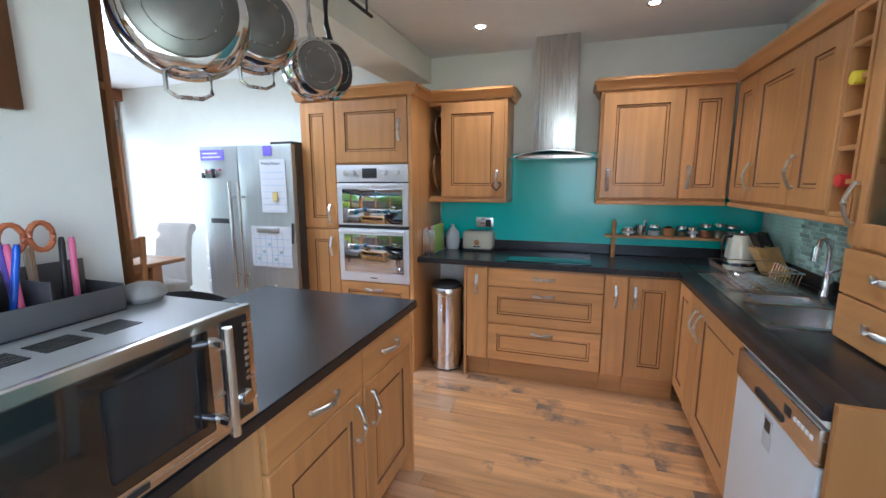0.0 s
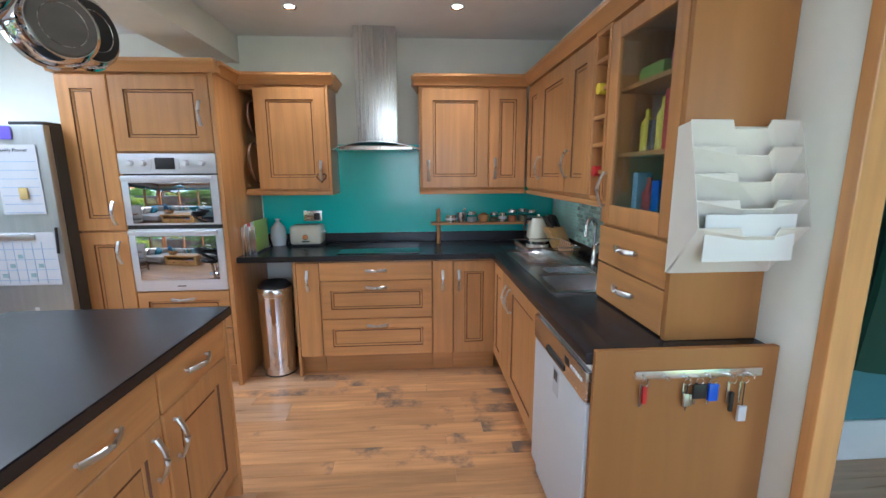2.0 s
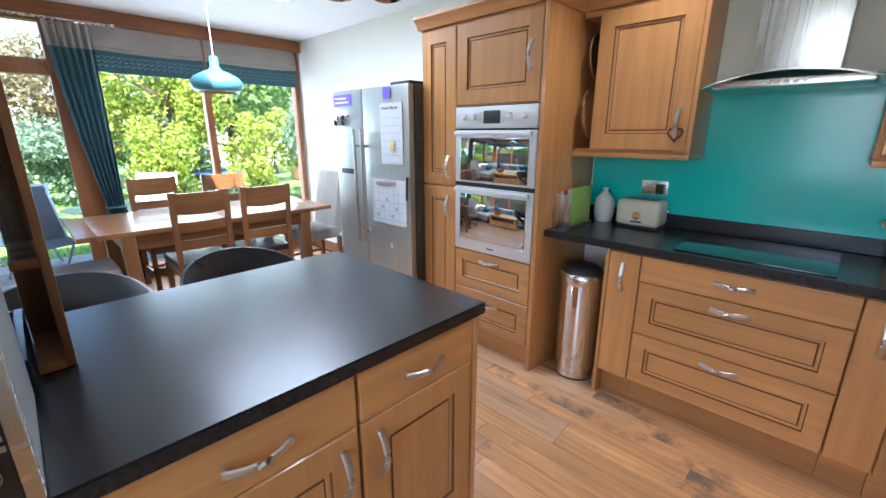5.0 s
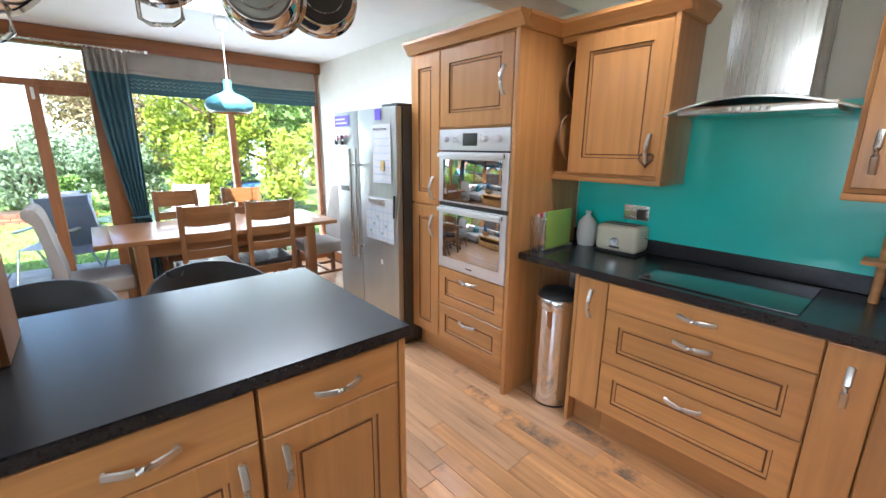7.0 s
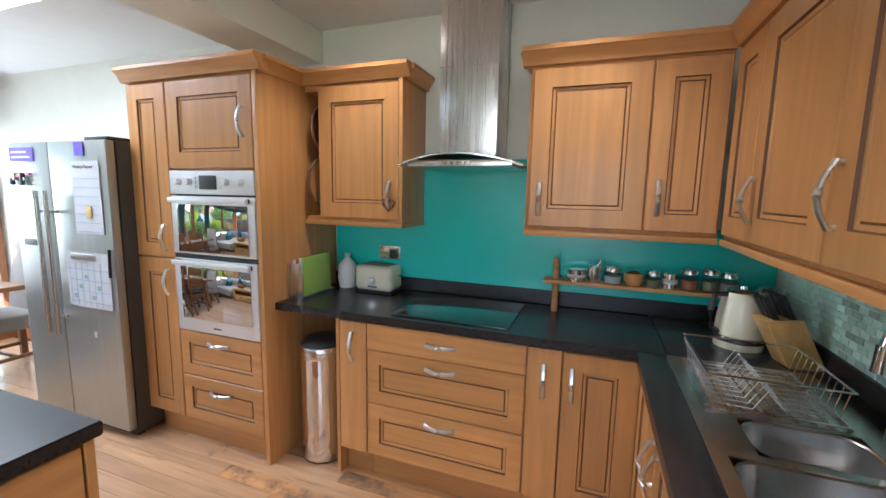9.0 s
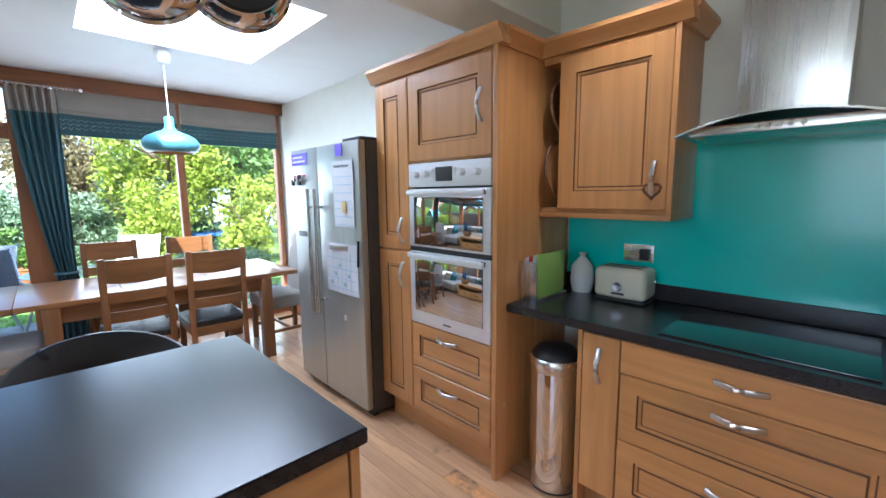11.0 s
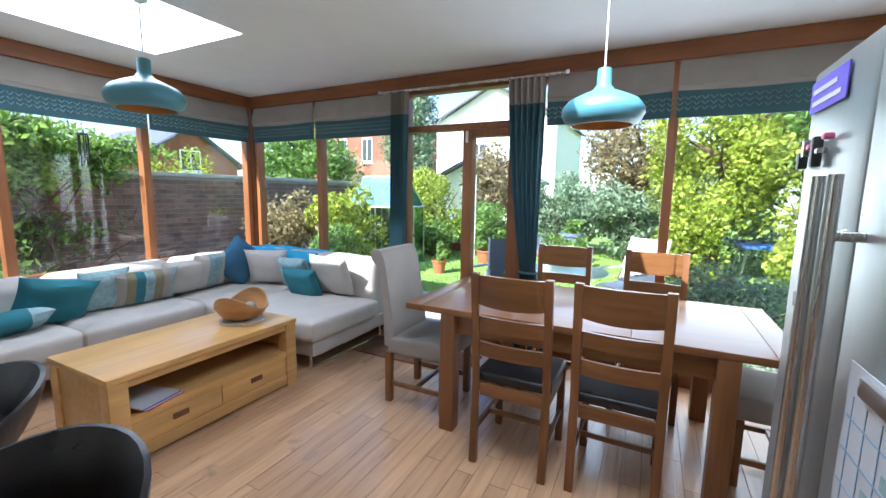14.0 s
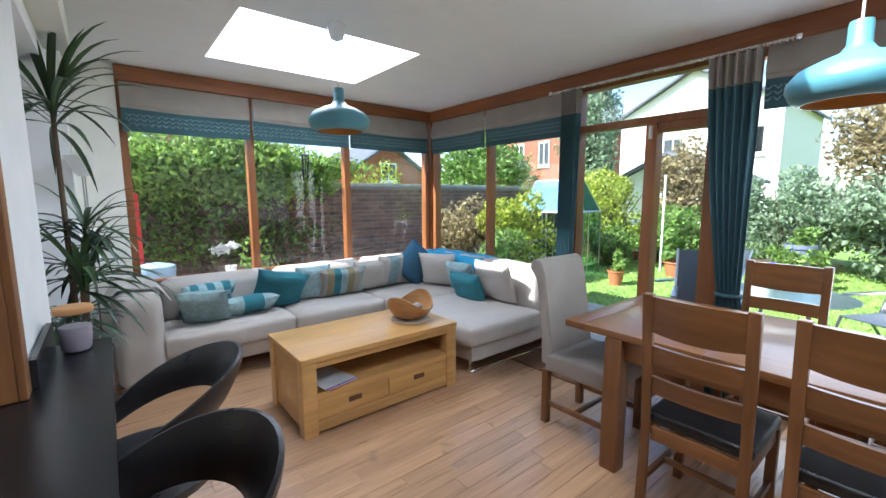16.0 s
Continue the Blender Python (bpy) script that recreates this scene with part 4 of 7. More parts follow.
for i in range(6):
    part("knife_handle", box(-0.012, 0.012, -0.009, 0.009, 0, 0.10, 0.004), M_BLACK, root).matrix_basis = pose(-0.03 + 0.03 * (i % 3), 0.055 + 0.05 * (i // 3), 0.172 - 0.01 * (i // 3), -28, 0, 0)
root = thing("storage_jar", (1.50, 3.75, 0.911), 0, "large clip-top glass storage jar in the worktop corner", "jar")
part("glass", lathe([(0, 0.001), (0.062, 0.001), (0.064, 0.02), (0.064, 0.17), (0.054, 0.19), (0.054, 0.20)], 24), M_JAR, root)
part("contents", lathe([(0, 0.004), (0.059, 0.004), (0.059, 0.12), (0, 0.125)], 20), M_OLIVE, root)
part("lid", lathe([(0, 0.225), (0.045, 0.222), (0.056, 0.21), (0.056, 0.20), (0, 0.20)], 24), M_STEEL, root)
# sink with bowls, drainer, tap
root = thing("sink", (1.065, 0, 0.911), 0, "stainless one and a half bowl sink with drainer in the worktop", "sink")


def basin(x0, x1, y0, y1, depth):
    own = bmesh.new()
    rings = []
    for i, z, r in ((0, 0.0, 0.06), (0.004, -0.004, 0.06), (0.012, -depth * 0.8, 0.055), (0.035, -depth, 0.045)):
        ring = []
        for cx, cy, a0 in ((x1 - i - r, y1 - i - r, 0), (x0 + i + r, y1 - i - r, 90), (x0 + i + r, y0 + i + r, 180), (x1 - i - r, y0 + i + r, 270)):
            ring += [own.verts.new((cx + r * math.cos(radians(a0 + k * 18)), cy + r * math.sin(radians(a0 + k * 18)), z)) for k in range(6)]
        rings.append(ring)
    for a, b in zip(rings, rings[1:]):
        for k in range(len(a)):
            own.faces.new((a[k], b[k], b[(k + 1) % len(a)], a[(k + 1) % len(a)]))
    own.faces.new(rings[-1][::-1])
    bmesh.ops.recalc_face_normals(own, faces=own.faces)
    bmesh.ops.reverse_faces(own, faces=own.faces)
    return own


BOWLS = ((0.03, 0.40, 2.39, 2.72), (0.10, 0.37, 2.745, 2.93))
part("bowl", basin(*BOWLS[0], 0.16), M_SINK, root)
part("bowl", basin(*BOWLS[1], 0.11), M_SINK, root)
for b in ((-0.008, 0.03, 2.36, 3.36), (0.40, 0.438, 2.36, 3.36), (0.03, 0.40, 2.36, 2.39), (0.03, 0.40, 2.72, 2.745), (0.03, 0.10, 2.745, 2.93), (0.37, 0.40, 2.745, 2.93), (0.03, 0.40, 2.93, 3.36)):
    part("rim", box(*b, -0.003, 0.003), M_SINK, root)
for i in range(9):
    part("drainer_rib", box(0.055 + i * 0.038, 0.067 + i * 0.038, 2.96, 3.32, 0.003, 0.007, 0.002), M_SINK, root)
part("plughole", lathe([(0, -0.155), (0.03, -0.155), (0.042, -0.157), (0.042, -0.161), (0, -0.162)], 20), M_CHROME, root, at=(0.21, 2.55, 0))
root = thing("mixer_tap", (1.525, 2.96, 0.911), 0, "chrome mixer tap with upright spray head beside the sink", "tap")
part("body", lathe([(0, 0), (0.028, 0), (0.026, 0.02), (0.02, 0.03), (0.02, 0.12), (0, 0.125)], 18), M_CHROME, root)
part("spout", tube([(0, 0, 0.1), (-0.006, 0, 0.20), (-0.012, -0.01, 0.25), (-0.035, -0.02, 0.285), (-0.065, -0.03, 0.28), (-0.075, -0.035, 0.24)], 0.013, 10), M_CHROME, root)
part("spray_head", tube([(-0.075, -0.035, 0.25), (-0.08, -0.036, 0.18)], 0.017, 12), M_CHROME, root)
part("lever", tube([(0, 0, 0.12), (0.01, -0.07, 0.15)], 0.007), M_CHROME, root)
root = thing("dish_rack", (1.10, 2.96, 0.916), 0, "chrome wire dish rack on the sink drainer", "dish rack")
for z in (0.006, 0.10):
    part("wire_rim", tube([(0, 0, z), (0.33, 0, z), (0.33, 0.36, z), (0, 0.36, z)], 0.003, 6, closed=True), M_CHROME, root)
for i in range(10):
    y = 0.02 + i * 0.035
    part("wire", tube([(0, y, 0.10), (0.02, y, 0.01), (0.12, y, 0.006), (0.16, y + 0.01, 0.07), (0.20, y, 0.006), (0.31, y, 0.01), (0.33, y, 0.10)], 0.002, 5), M_CHROME, root)
# bin
root = thing("pedal_bin", (-0.625, 3.52, 0), 0, "tall polished steel pedal bin with black lid in the gap", "bin")
part("body", lathe([(0, 0.012), (0.122, 0.012), (0.122, 0.60), (0, 0.60)], 36), M_CHROME, root)
part("foot_ring", lathe([(0, 0), (0.12, 0), (0.12, 0.014), (0, 0.014)], 30), M_BLACK, root)
part("collar", lathe([(0.123, 0.60), (0.126, 0.605), (0.126, 0.655), (0.12, 0.665), (0, 0.665)], 36), M_STEEL_X, root)
part("lid", lathe([(0.118, 0.666), (0.116, 0.675), (0.09, 0.70), (0.04, 0.712), (0, 0.714)], 30), M_BLACK, root)
# keys and key rail
root = thing("key_rail", (1.10, 1.683, 0.845), 0, "brushed metal key rail with hooks on the oak end panel", "key rail")
part("bar", box(0, 0.42, -0.012, 0, -0.014, 0.014, 0.003), M_STEEL_X, root)
for i in range(6):
    part("hook", tube([(0.03 + i * 0.07, -0.012, -0.005), (0.03 + i * 0.07, -0.028, -0.012), (0.03 + i * 0.07, -0.03, 0.0)], 0.003, 6), M_CHROME, root)
for i, (x, m, w, h) in enumerate(((0.03, M_RED, 0.014, 0.05), (0.17, M_STEEL, 0.03, 0.035), (0.21, M_BLACK, 0.045, 0.04), (0.255, M_BLUE, 0.032, 0.05), (0.32, M_BLACK, 0.012, 0.06), (0.36, M_PAPER, 0.028, 0.045))):
    k = thing("key_bunch", (1.10 + x, 1.665, 0.835), 0, "bunch of keys with a coloured fob hanging on the rail", "keys", "keys on the rail")
    part("ring", tube([(0.012 * math.cos(a * math.pi / 6), 0, 0.012 * math.sin(a * math.pi / 6) - 0.012) for a in range(12)], 0.0015, 5, closed=True), M_CHROME, k)
    part("fob", box(-w / 2, w / 2, -0.006, 0.004, -0.03 - h - 0.03 * (i % 3 == 1) - 0.08 * (i == 5), -0.022 - 0.03 * (i % 3 == 1) - 0.08 * (i == 5), 0.003), m, k)
    part("key", box(-0.012, -0.004, 0.005, 0.008, -0.095, -0.02, 0.001), M_STEEL, k)
    if i in (1, 5):
        part("cord", tube([(0, 0, -0.02), (0, 0, -0.11)], 0.002, 5), M_BLACK, k)
# wall file
root = thing("wall_file", (1.235, 1.778, 1.15), 0, "cream card wall file with five stepped pockets on the cabinet side", "letter rack")
part("back_board", box(0.0, 0.34, -0.012, 0, 0, 0.46, 0.003), M_CARD, root)
for i in range(5):
    z = 0.0 + i * 0.078
    d = 0.135 - i * 0.02
    bm = bmesh.new()
    vs = [bm.verts.new(c) for c in ((0, -0.012, z), (0.34, -0.012, z), (0.34, -d, z + 0.16), (0.25, -d, z + 0.16), (0.24, -d + 0.004, z + 0.135), (0.14, -d + 0.004, z + 0.135), (0.13, -d, z + 0.16), (0, -d, z + 0.16))]
    bm.faces.new(vs)
    r = bmesh.ops.extrude_face_region(bm, geom=bm.faces[:])
    bmesh.ops.translate(bm, verts=[v for v in r["geom"] if isinstance(v, bmesh.types.BMVert)], vec=(0, 0.003, 0.003))
    bmesh.ops.recalc_face_normals(bm, faces=bm.faces)
    part("pocket", bm, M_CARD, root)
for x in (-0.0035, 0.3405):
    bm = bmesh.new()
    f = bm.faces.new([bm.verts.new(c) for c in ((x, 0, 0), (x, -0.137, 0.16), (x, -0.057, 0.47), (x, 0, 0.46))])
    r = bmesh.ops.extrude_face_region(bm, geom=[f])
    bmesh.ops.translate(bm, verts=[v for v in r["geom"] if isinstance(v, bmesh.types.BMVert)], vec=(0.003, 0, 0))
    bmesh.ops.recalc_face_normals(bm, faces=bm.faces)
    part("cheek", bm, M_CARD, root)
part("letter", box(0.03, 0.31, -0.121, -0.118, 0.06, 0.20, 0.001), M_PLASTICW, root)
# hall things through the doorway
root = thing("hanging_coat", (2.72, 2.19, 1.06), 90, "dark green coat hanging on the hall wall", "coat")
bm = lathe([(0, -0.5), (0.17, -0.5), (0.16, -0.1), (0.13, 0.25), (0.10, 0.42), (0.03, 0.5), (0, 0.5)], 18)
for v in bm.verts:
    v.co.x *= 0.5; v.co.y *= 1.5 + 0.12 * math.sin(v.co.z * 9)
part("cloth", bm, M_GREENDOOR, root)
# downlights; the third is an unseen one, added to brighten the sink-wall cabinets
for i, (x, y) in enumerate(((-0.344, 3.37), (0.70, 3.32), (0.64, 2.25))):
    root = thing("downlight", (x, y, H), 0, "round recessed ceiling downlight with chrome rim", "downlight", "ceiling downlights")
    part("rim", lathe([(0.03, -0.002), (0.043, -0.008), (0.046, -0.003), (0.046, 0.0)], 24), M_CHROME, root)
    part("bulb", lathe([(0, -0.003), (0.029, -0.003), (0.029, 0), (0, 0)], 20), M_SPOT, root)
    lamp = new("downlight_beam", bpy.data.lights.new("downlight_beam", "SPOT"))
    lamp.data.energy, lamp.data.spot_size, lamp.data.spot_blend, lamp.data.color, lamp.data.shadow_soft_size = 6, radians(104), 0.9, (1.0, 0.93, 0.84), 0.03
    lamp.matrix_world = look((x, y, H - 0.03), (x, y, 0))

# ---- island ----
XI = -0.432
root = unit("island_cabinet", (XI, 1.79, 0), 90, "pine island cabinet with slab drawer over a panelled door", 0.46, 0.56, 0.12, 0.868, [("drawer", 0.004, 0.705, 0.452, 0.150, "slab", ("h", 0.5, 0.5), True), ("door", 0.004, 0.125, 0.452, 0.574, "panel", ("v", 0.12, 0.80))], plinth=0.118)
root = unit("island_cabinet", (XI, 1.27, 0), 90, "pine island cabinet with slab drawer over a panelled door", 0.518, 0.56, 0.12, 0.868, [("drawer", 0.004, 0.705, 0.508, 0.150, "slab", ("h", 0.5, 0.5), True), ("door", 0.004, 0.125, 0.508, 0.574, "panel", ("v", 0.90, 0.80))], plinth=0.118)
structure("island_end_panel", box(-1.0, -0.408, 2.252, 2.274, 0, 0.868, 0.003), M_PINE)
structure("island_back_panel", box(-1.015, -0.995, 1.21, 2.252, 0, 0.868, 0.003), M_PINE_Y)
bm = prism([(-0.385, 0.0), (-0.385, 2.285), (-1.285, 2.285), (-1.285, 0.78), (-1.105, 0.78), (-1.105, 1.205), (-0.745, 1.205), (-0.745, 0.0)], 0.872, 0.912, 0.004)
wt = part("island_worktop", bm, M_GRANITE)
tagged(wt, "black speckled island worktop with breakfast bar overhang", "worktop")
bm = box(-1.125, -0.745, 1.206, 1.226, 0.914, 1.0, 0.003)
box(-1.125, -1.105, 0.78, 1.205, 0.914, 1.0, 0.003, bm=bm)
structure("island_upstand", bm, M_GRANITE)
structure("island_side_support", box(-0.744, -0.43, 0.0, 0.02, 0, 0.87, 0.002), M_PINE)
# teal crate under the worktop
root = thing("storage_crate", (-0.60, 0.95, 0), 0, "teal storage tub with a clear plastic bag under the worktop", "tub")
part("tub", box(-0.13, 0.17, -0.25, 0.25, 0, 0.58, 0.02), surface("aqua_plastic", (0.16, 0.45, 0.44), 0.4, vary=0.05), root)
bm = bmesh.new(); bmesh.ops.create_icosphere(bm, subdivisions=3, radius=1)
for v in bm.verts:
    k = 1 + 0.18 * noise.noise(v.co * 2.5)
    v.co = Vector((0.02 + v.co.x * 0.14 * k, v.co.y * 0.22 * k, 0.62 + v.co.z * 0.08 * k))
part("plastic_bag", bm, M_JAR, root)
# microwave
root = thing("microwave", (-0.385, 1.225, 0.912), 90, "silver grey microwave oven with dark glass door", "microwave")
# local x runs back along the worktop, front faces the kitchen
root.matrix_basis = pose(-0.385, 0.70, 0.912, 0, 0, 90)
part("body", box(0.0, 0.52, 0.012, 0.34, 0.015, 0.285, 0.006), surface("grey_microwave_paint", (0.36, 0.37, 0.38), 0.38, vary=0.03, bump=0.01), root)
part("front_frame", box(0.0, 0.52, -0.012, 0.011, 0.012, 0.288, 0.005), M_STEEL_X, root)
part("door_glass", box(0.02, 0.395, -0.016, -0.013, 0.045, 0.265, 0.003), M_DARKGLASS, root, "black glass door")
part("window", box(0.19, 0.36, -0.0175, -0.0165, 0.07, 0.235, 0.003), surface("microwave_window_mesh", (0.02, 0.022, 0.025), 0.12, vary=0.1, bump=0.0), root)
part("control_strip", box(0.43, 0.50, -0.016, -0.013, 0.03, 0.27, 0.003), M_BLACK, root)
part("door_handle", tube([(0.412, -0.05, 0.03), (0.412, -0.05, 0.27)], 0.011, 12), M_STEEL, root)
for z in (0.06, 0.235):
    part("handle_post", tube([(0.412, -0.012, z), (0.405, -0.05, z)], 0.011, 10), M_CHROME, root)
part("dial", lathe([(0, 0.025), (0.016, 0.025), (0.019, 0.02), (0.02, 0), (0, 0)], 20), M_CHROME, root).matrix_basis = pose(0.468, -0.015, 0.085, 90, 0, 0)
for i in range(9):
    part("button", box(0.485, 0.497, -0.0185, -0.016, 0.115 + i * 0.016, 0.124 + i * 0.016, 0.001), M_STEEL, root)
for i in range(3):
    for j in range(6):
        part("vent_slot", box(0.10 + i * 0.09, 0.17 + i * 0.09, 0.10 + j * 0.012, 0.106 + j * 0.012, 0.284, 0.2865), M_BLACK, root)
part("badge_bar", box(0.21, 0.25, -0.014, -0.012, 0.02, 0.032), M_BLACK, root)
for x, y in ((0.04, 0.05), (0.48, 0.05), (0.04, 0.3), (0.48, 0.3)):
    part("foot", box(x - 0.015, x + 0.015, y - 0.015, y + 0.015, 0.0, 0.016), M_BLACK, root)
MT = 0.912 + 0.287
root = thing("smart_speaker", (-0.64, 1.165, MT), 0, "small round grey cloth smart speaker on the microwave", "speaker")
part("shell", lathe([(0, 0), (0.038, 0), (0.05, 0.012), (0.05, 0.022), (0.04, 0.036), (0.02, 0.042), (0, 0.043)], 28), surface("grey_speaker_mesh", (0.38, 0.37, 0.36), 0.9, vary=0.1, bump=0.3, fine=500), root)
part("lead", tube([(-0.0, -0.05, 0.006), (-0.03, -0.15, 0.006), (-0.04, -0.30, 0.006), (-0.02, -0.40, 0.006)], 0.003, 6), M_PLASTICW, root)
root = thing("desk_tidy", (-0.66, 0.99, MT), 0, "grey wire mesh desk tidy filled with pens and scissors", "pen holder")
for b in ((-0.06, 0.06, -0.11, -0.107, 0.11), (-0.06, 0.06, 0.107, 0.11, 0.06), (-0.06, -0.057, -0.107, 0.107, 0.11), (0.057, 0.06, -0.107, 0.107, 0.055), (-0.057, 0.057, -0.02, -0.017, 0.09)):
    part("mesh_side", box(b[0], b[1], b[2], b[3], 0.001, b[4], 0.001), surface("grey_mesh", (0.16, 0.16, 0.17), 0.5, metal=0.6), root)
part("tidy_base", box(-0.06, 0.06, -0.11, 0.11, 0, 0.003), M_BLACK, root)
for i, m in enumerate((M_RED, M_PINK, M_PLASTICW, M_BLUE, M_PINK, M_PURPLE, M_BLACK, M_PINK)):
    p_ = part("pen", lathe([(0, 0), (0.006, 0.0), (0.006, 0.15), (0.004, 0.16), (0, 0.16)], 10), m)
    p_.matrix_basis = pose(-0.69 + 0.011 * (i % 5), 0.89 + 0.014 * i + (0.06 if i > 5 else 0), MT + 0.006, -9 + (i * 7) % 20, (i * 11) % 22 - 8, 0)
    tagged(p_, "coloured pen standing in the desk tidy", "pen", "pens")
s_ = thing("scissors", (-0.69, 0.99, MT + 0.14), 0, "pair of orange handled scissors standing in the tidy", "scissors")
for k in (-1, 1):
    part("finger_loop", tube([(0, k * 0.024 + 0.02 * math.cos(a * math.pi / 7), 0.03 + 0.028 * math.sin(a * math.pi / 7)) for a in range(14)], 0.006, 6, closed=True), surface("orange_plastic", (0.50, 0.15, 0.06), 0.4), s_)
    part("blade", box(-0.002 + k * 0.0015, 0.001 + k * 0.0015, -0.008, 0.008, -0.13, 0.01), M_STEEL, s_)
# narrow shelf rack at the end of the divider
root = thing("bottle_rack", (-1.09, 1.228, 0.914), 0, "narrow brown wooden shelf rack holding bottles at the wall end", "shelf rack")
part("side_board", box(0, 0.24, 0.052, 0.070, 0, 1.30, 0.004), M_RACK, root)
part("back_board", box(-0.018, 0.0, 0.0, 0.070, 0, 1.30, 0.002), M_RACK, root)
for z in (0.0, 0.25, 0.55, 0.80, 1.05, 1.28):
    part("shelf", box(0.0, 0.24, 0.004, 0.052, z, z + 0.02, 0.002), M_RACK, root)
for i, (x, z, m, h, r) in enumerate(((0.20, 0.25, M_JAR, 0.22, 0.035), (0.11, 0.25, M_JAR, 0.2, 0.03), (0.20, 0.55, M_PLASTICW, 0.12, 0.03), (0.12, 0.55, M_BLUE, 0.1, 0.03), (0.20, 0.80, M_BLUE, 0.19, 0.036), (0.20, 1.05, M_PLASTICW, 0.15, 0.04))):
    r *= 0.62
    b = thing("bottle", (-1.09 + x, 1.228 + 0.028, 0.914 + z + 0.02), 0, ("clear glass bottle with cork" if m is M_JAR else "coloured bottle") + " standing on the rack", "bottle")
    part("glass", lathe([(0, 0.001), (r, 0.001), (r, h * 0.6), (r * 0.4, h * 0.78), (r * 0.36, h), (0, h)], 18), m, b)
    part("stopper", lathe([(0, h), (r * 0.42, h), (r * 0.42, h + 0.025), (0, h + 0.025)], 12), M_BAMBOO, b)
# dark hook board on the divider
root = thing("hook_board", (-0.75, 0.94, 1.62), 90, "dark wooden board with a peg on the divider wall", "hook board")
part("board", box(-0.16, 0.10, -0.022, 0, 0.0, 0.50, 0.004), M_WALNUT, root)
part("peg", tube([(0.02, -0.02, 0.22), (0.02, -0.09, 0.23)], 0.018, 12), M_BAMBOO, root)

# hanging pans
root = thing("pan_rail", (-0.70, 1.75, 2.30), 0, "iron pan rail hung from the ceiling above the island", "rail")
part("bar", tube([(0, -0.75, 0), (0, 0.75, 0)], 0.009, 10), M_BLACK, root)
for y in (-0.7, 0.7):
    part("rod", tube([(0, y, 0), (0, y, 0.198)], 0.006, 8), M_BLACK, root)
    part("ceiling_plate", lathe([(0, 0.19), (0.03, 0.19), (0.03, 0.199), (0, 0.199)], 16), M_BLACK, root, at=(0, y, 0))


def rail_point(at, turn, y):
    """The spot on the pan rail nearest above a handle, in the pan's own axes."""
    m = pose(*at, 0, 0, turn)
    w = m @ Vector((0, y, 0))
    return m.inverted() @ Vector((-0.70, w.y, 2.30))


def pan(at, turn, r, depth, label, long_handle, base_mat, tilt=0.0):
    """A pan hung by its handle: axis level, base outward."""
    root = thing("saucepan" if depth > 0.06 else "frying_pan", at, turn, label, "pan")
    spin = pose(0, 0, 0, -90, 0, 0)
    wall = part("body", lathe([(0, 0), (r * 0.82, 0), (r * 0.94, 0.012), (r, 0.04), (r, depth), (r + 0.008, depth + 0.004), (r - 0.004, depth), (r - 0.004, 0.04), (r * 0.8, 0.006), (0, 0.006)], 40), M_CHROME, root)
    wall.matrix_basis = spin
    b = part("base_disc", lathe([(0, -0.007), (r * 0.76, -0.007), (r * 0.80, -0.003), (r * 0.80, 0.001), (0, 0.001)], 36), base_mat, root)
    b.matrix_basis = spin
    part("base_ring", tube([(r * 0.55 * math.cos(a * math.pi / 18), -0.0075, r * 0.55 * math.sin(a * math.pi / 18)) for a in range(36)], 0.0012, 4, closed=True), M_STEEL, root)
    if long_handle:
        part("handle", tube([(0, depth * 0.7, r * 0.95), (0, depth * 0.7 + 0.02, r + 0.06), (0, depth * 0.7 + 0.02, r + 0.17)], 0.011, 10, flat=1.3), M_BLACK if depth <= 0.06 else M_STEEL, root)
        part("hook", tube([(0, depth * 0.7 + 0.02, r + 0.17), rail_point(at, turn, depth * 0.7)], 0.003, 6), M_STEEL, root)
    else:
        for k in (-1, 1):
            part("loop_handle", tube([(-0.055, depth * 0.8, k * r * 0.95), (-0.055, depth * 0.8, k * (r + 0.04)), (-0.03, depth * 0.8, k * (r + 0.055)), (0.03, depth * 0.8, k * (r + 0.055)), (0.055, depth * 0.8, k * (r + 0.04)), (0.055, depth * 0.8, k * r * 0.95)], 0.006, 8), M_STEEL, root)
        part("hook", tube([(0, depth * 0.8, r + 0.055), rail_point(at, turn, depth * 0.8)], 0.003, 6), M_STEEL, root)
    return root


M_PANBASE = surface("worn_steel_base", (0.20, 0.195, 0.185), 0.35, metal=1.0, vary=0.2, scale=(8, 8, 8), bump=0.03)
pan((-0.65, 1.36, 1.93), 50, 0.165, 0.10, "large polished steel stockpot hanging with base outward", False, M_PANBASE)
pan((-0.69, 1.69, 2.00), 55, 0.135, 0.12, "polished steel casserole hanging from the rail", False, M_PANBASE)
pan((-0.66, 1.97, 1.93), 62, 0.115, 0.08, "polished steel saucepan hanging by its long handle", True, M_PANBASE)
pan((-0.72, 2.19, 1.98), 80, 0.125, 0.045, "dark non-stick frying pan hanging by its handle", True, M_BLACK)
# candle jar on the bar ledge
root = thing("candle_jar", (-1.19, 0.90, 0.913), 0, "lilac candle in a glass jar with wooden lid", "candle")
part("glass", lathe([(0, 0.001), (0.038, 0.001), (0.044, 0.01), (0.052, 0.13), (0.052, 0.135)], 26), M_JAR, root)
part("wax", lathe([(0, 0.005), (0.036, 0.005), (0.042, 0.014), (0.046, 0.09), (0, 0.09)], 24), M_CANDLE, root)
part("wooden_lid", lathe([(0, 0.16), (0.052, 0.16), (0.056, 0.155), (0.056, 0.142), (0.05, 0.137), (0, 0.137)], 26), M_BAMBOO, root)


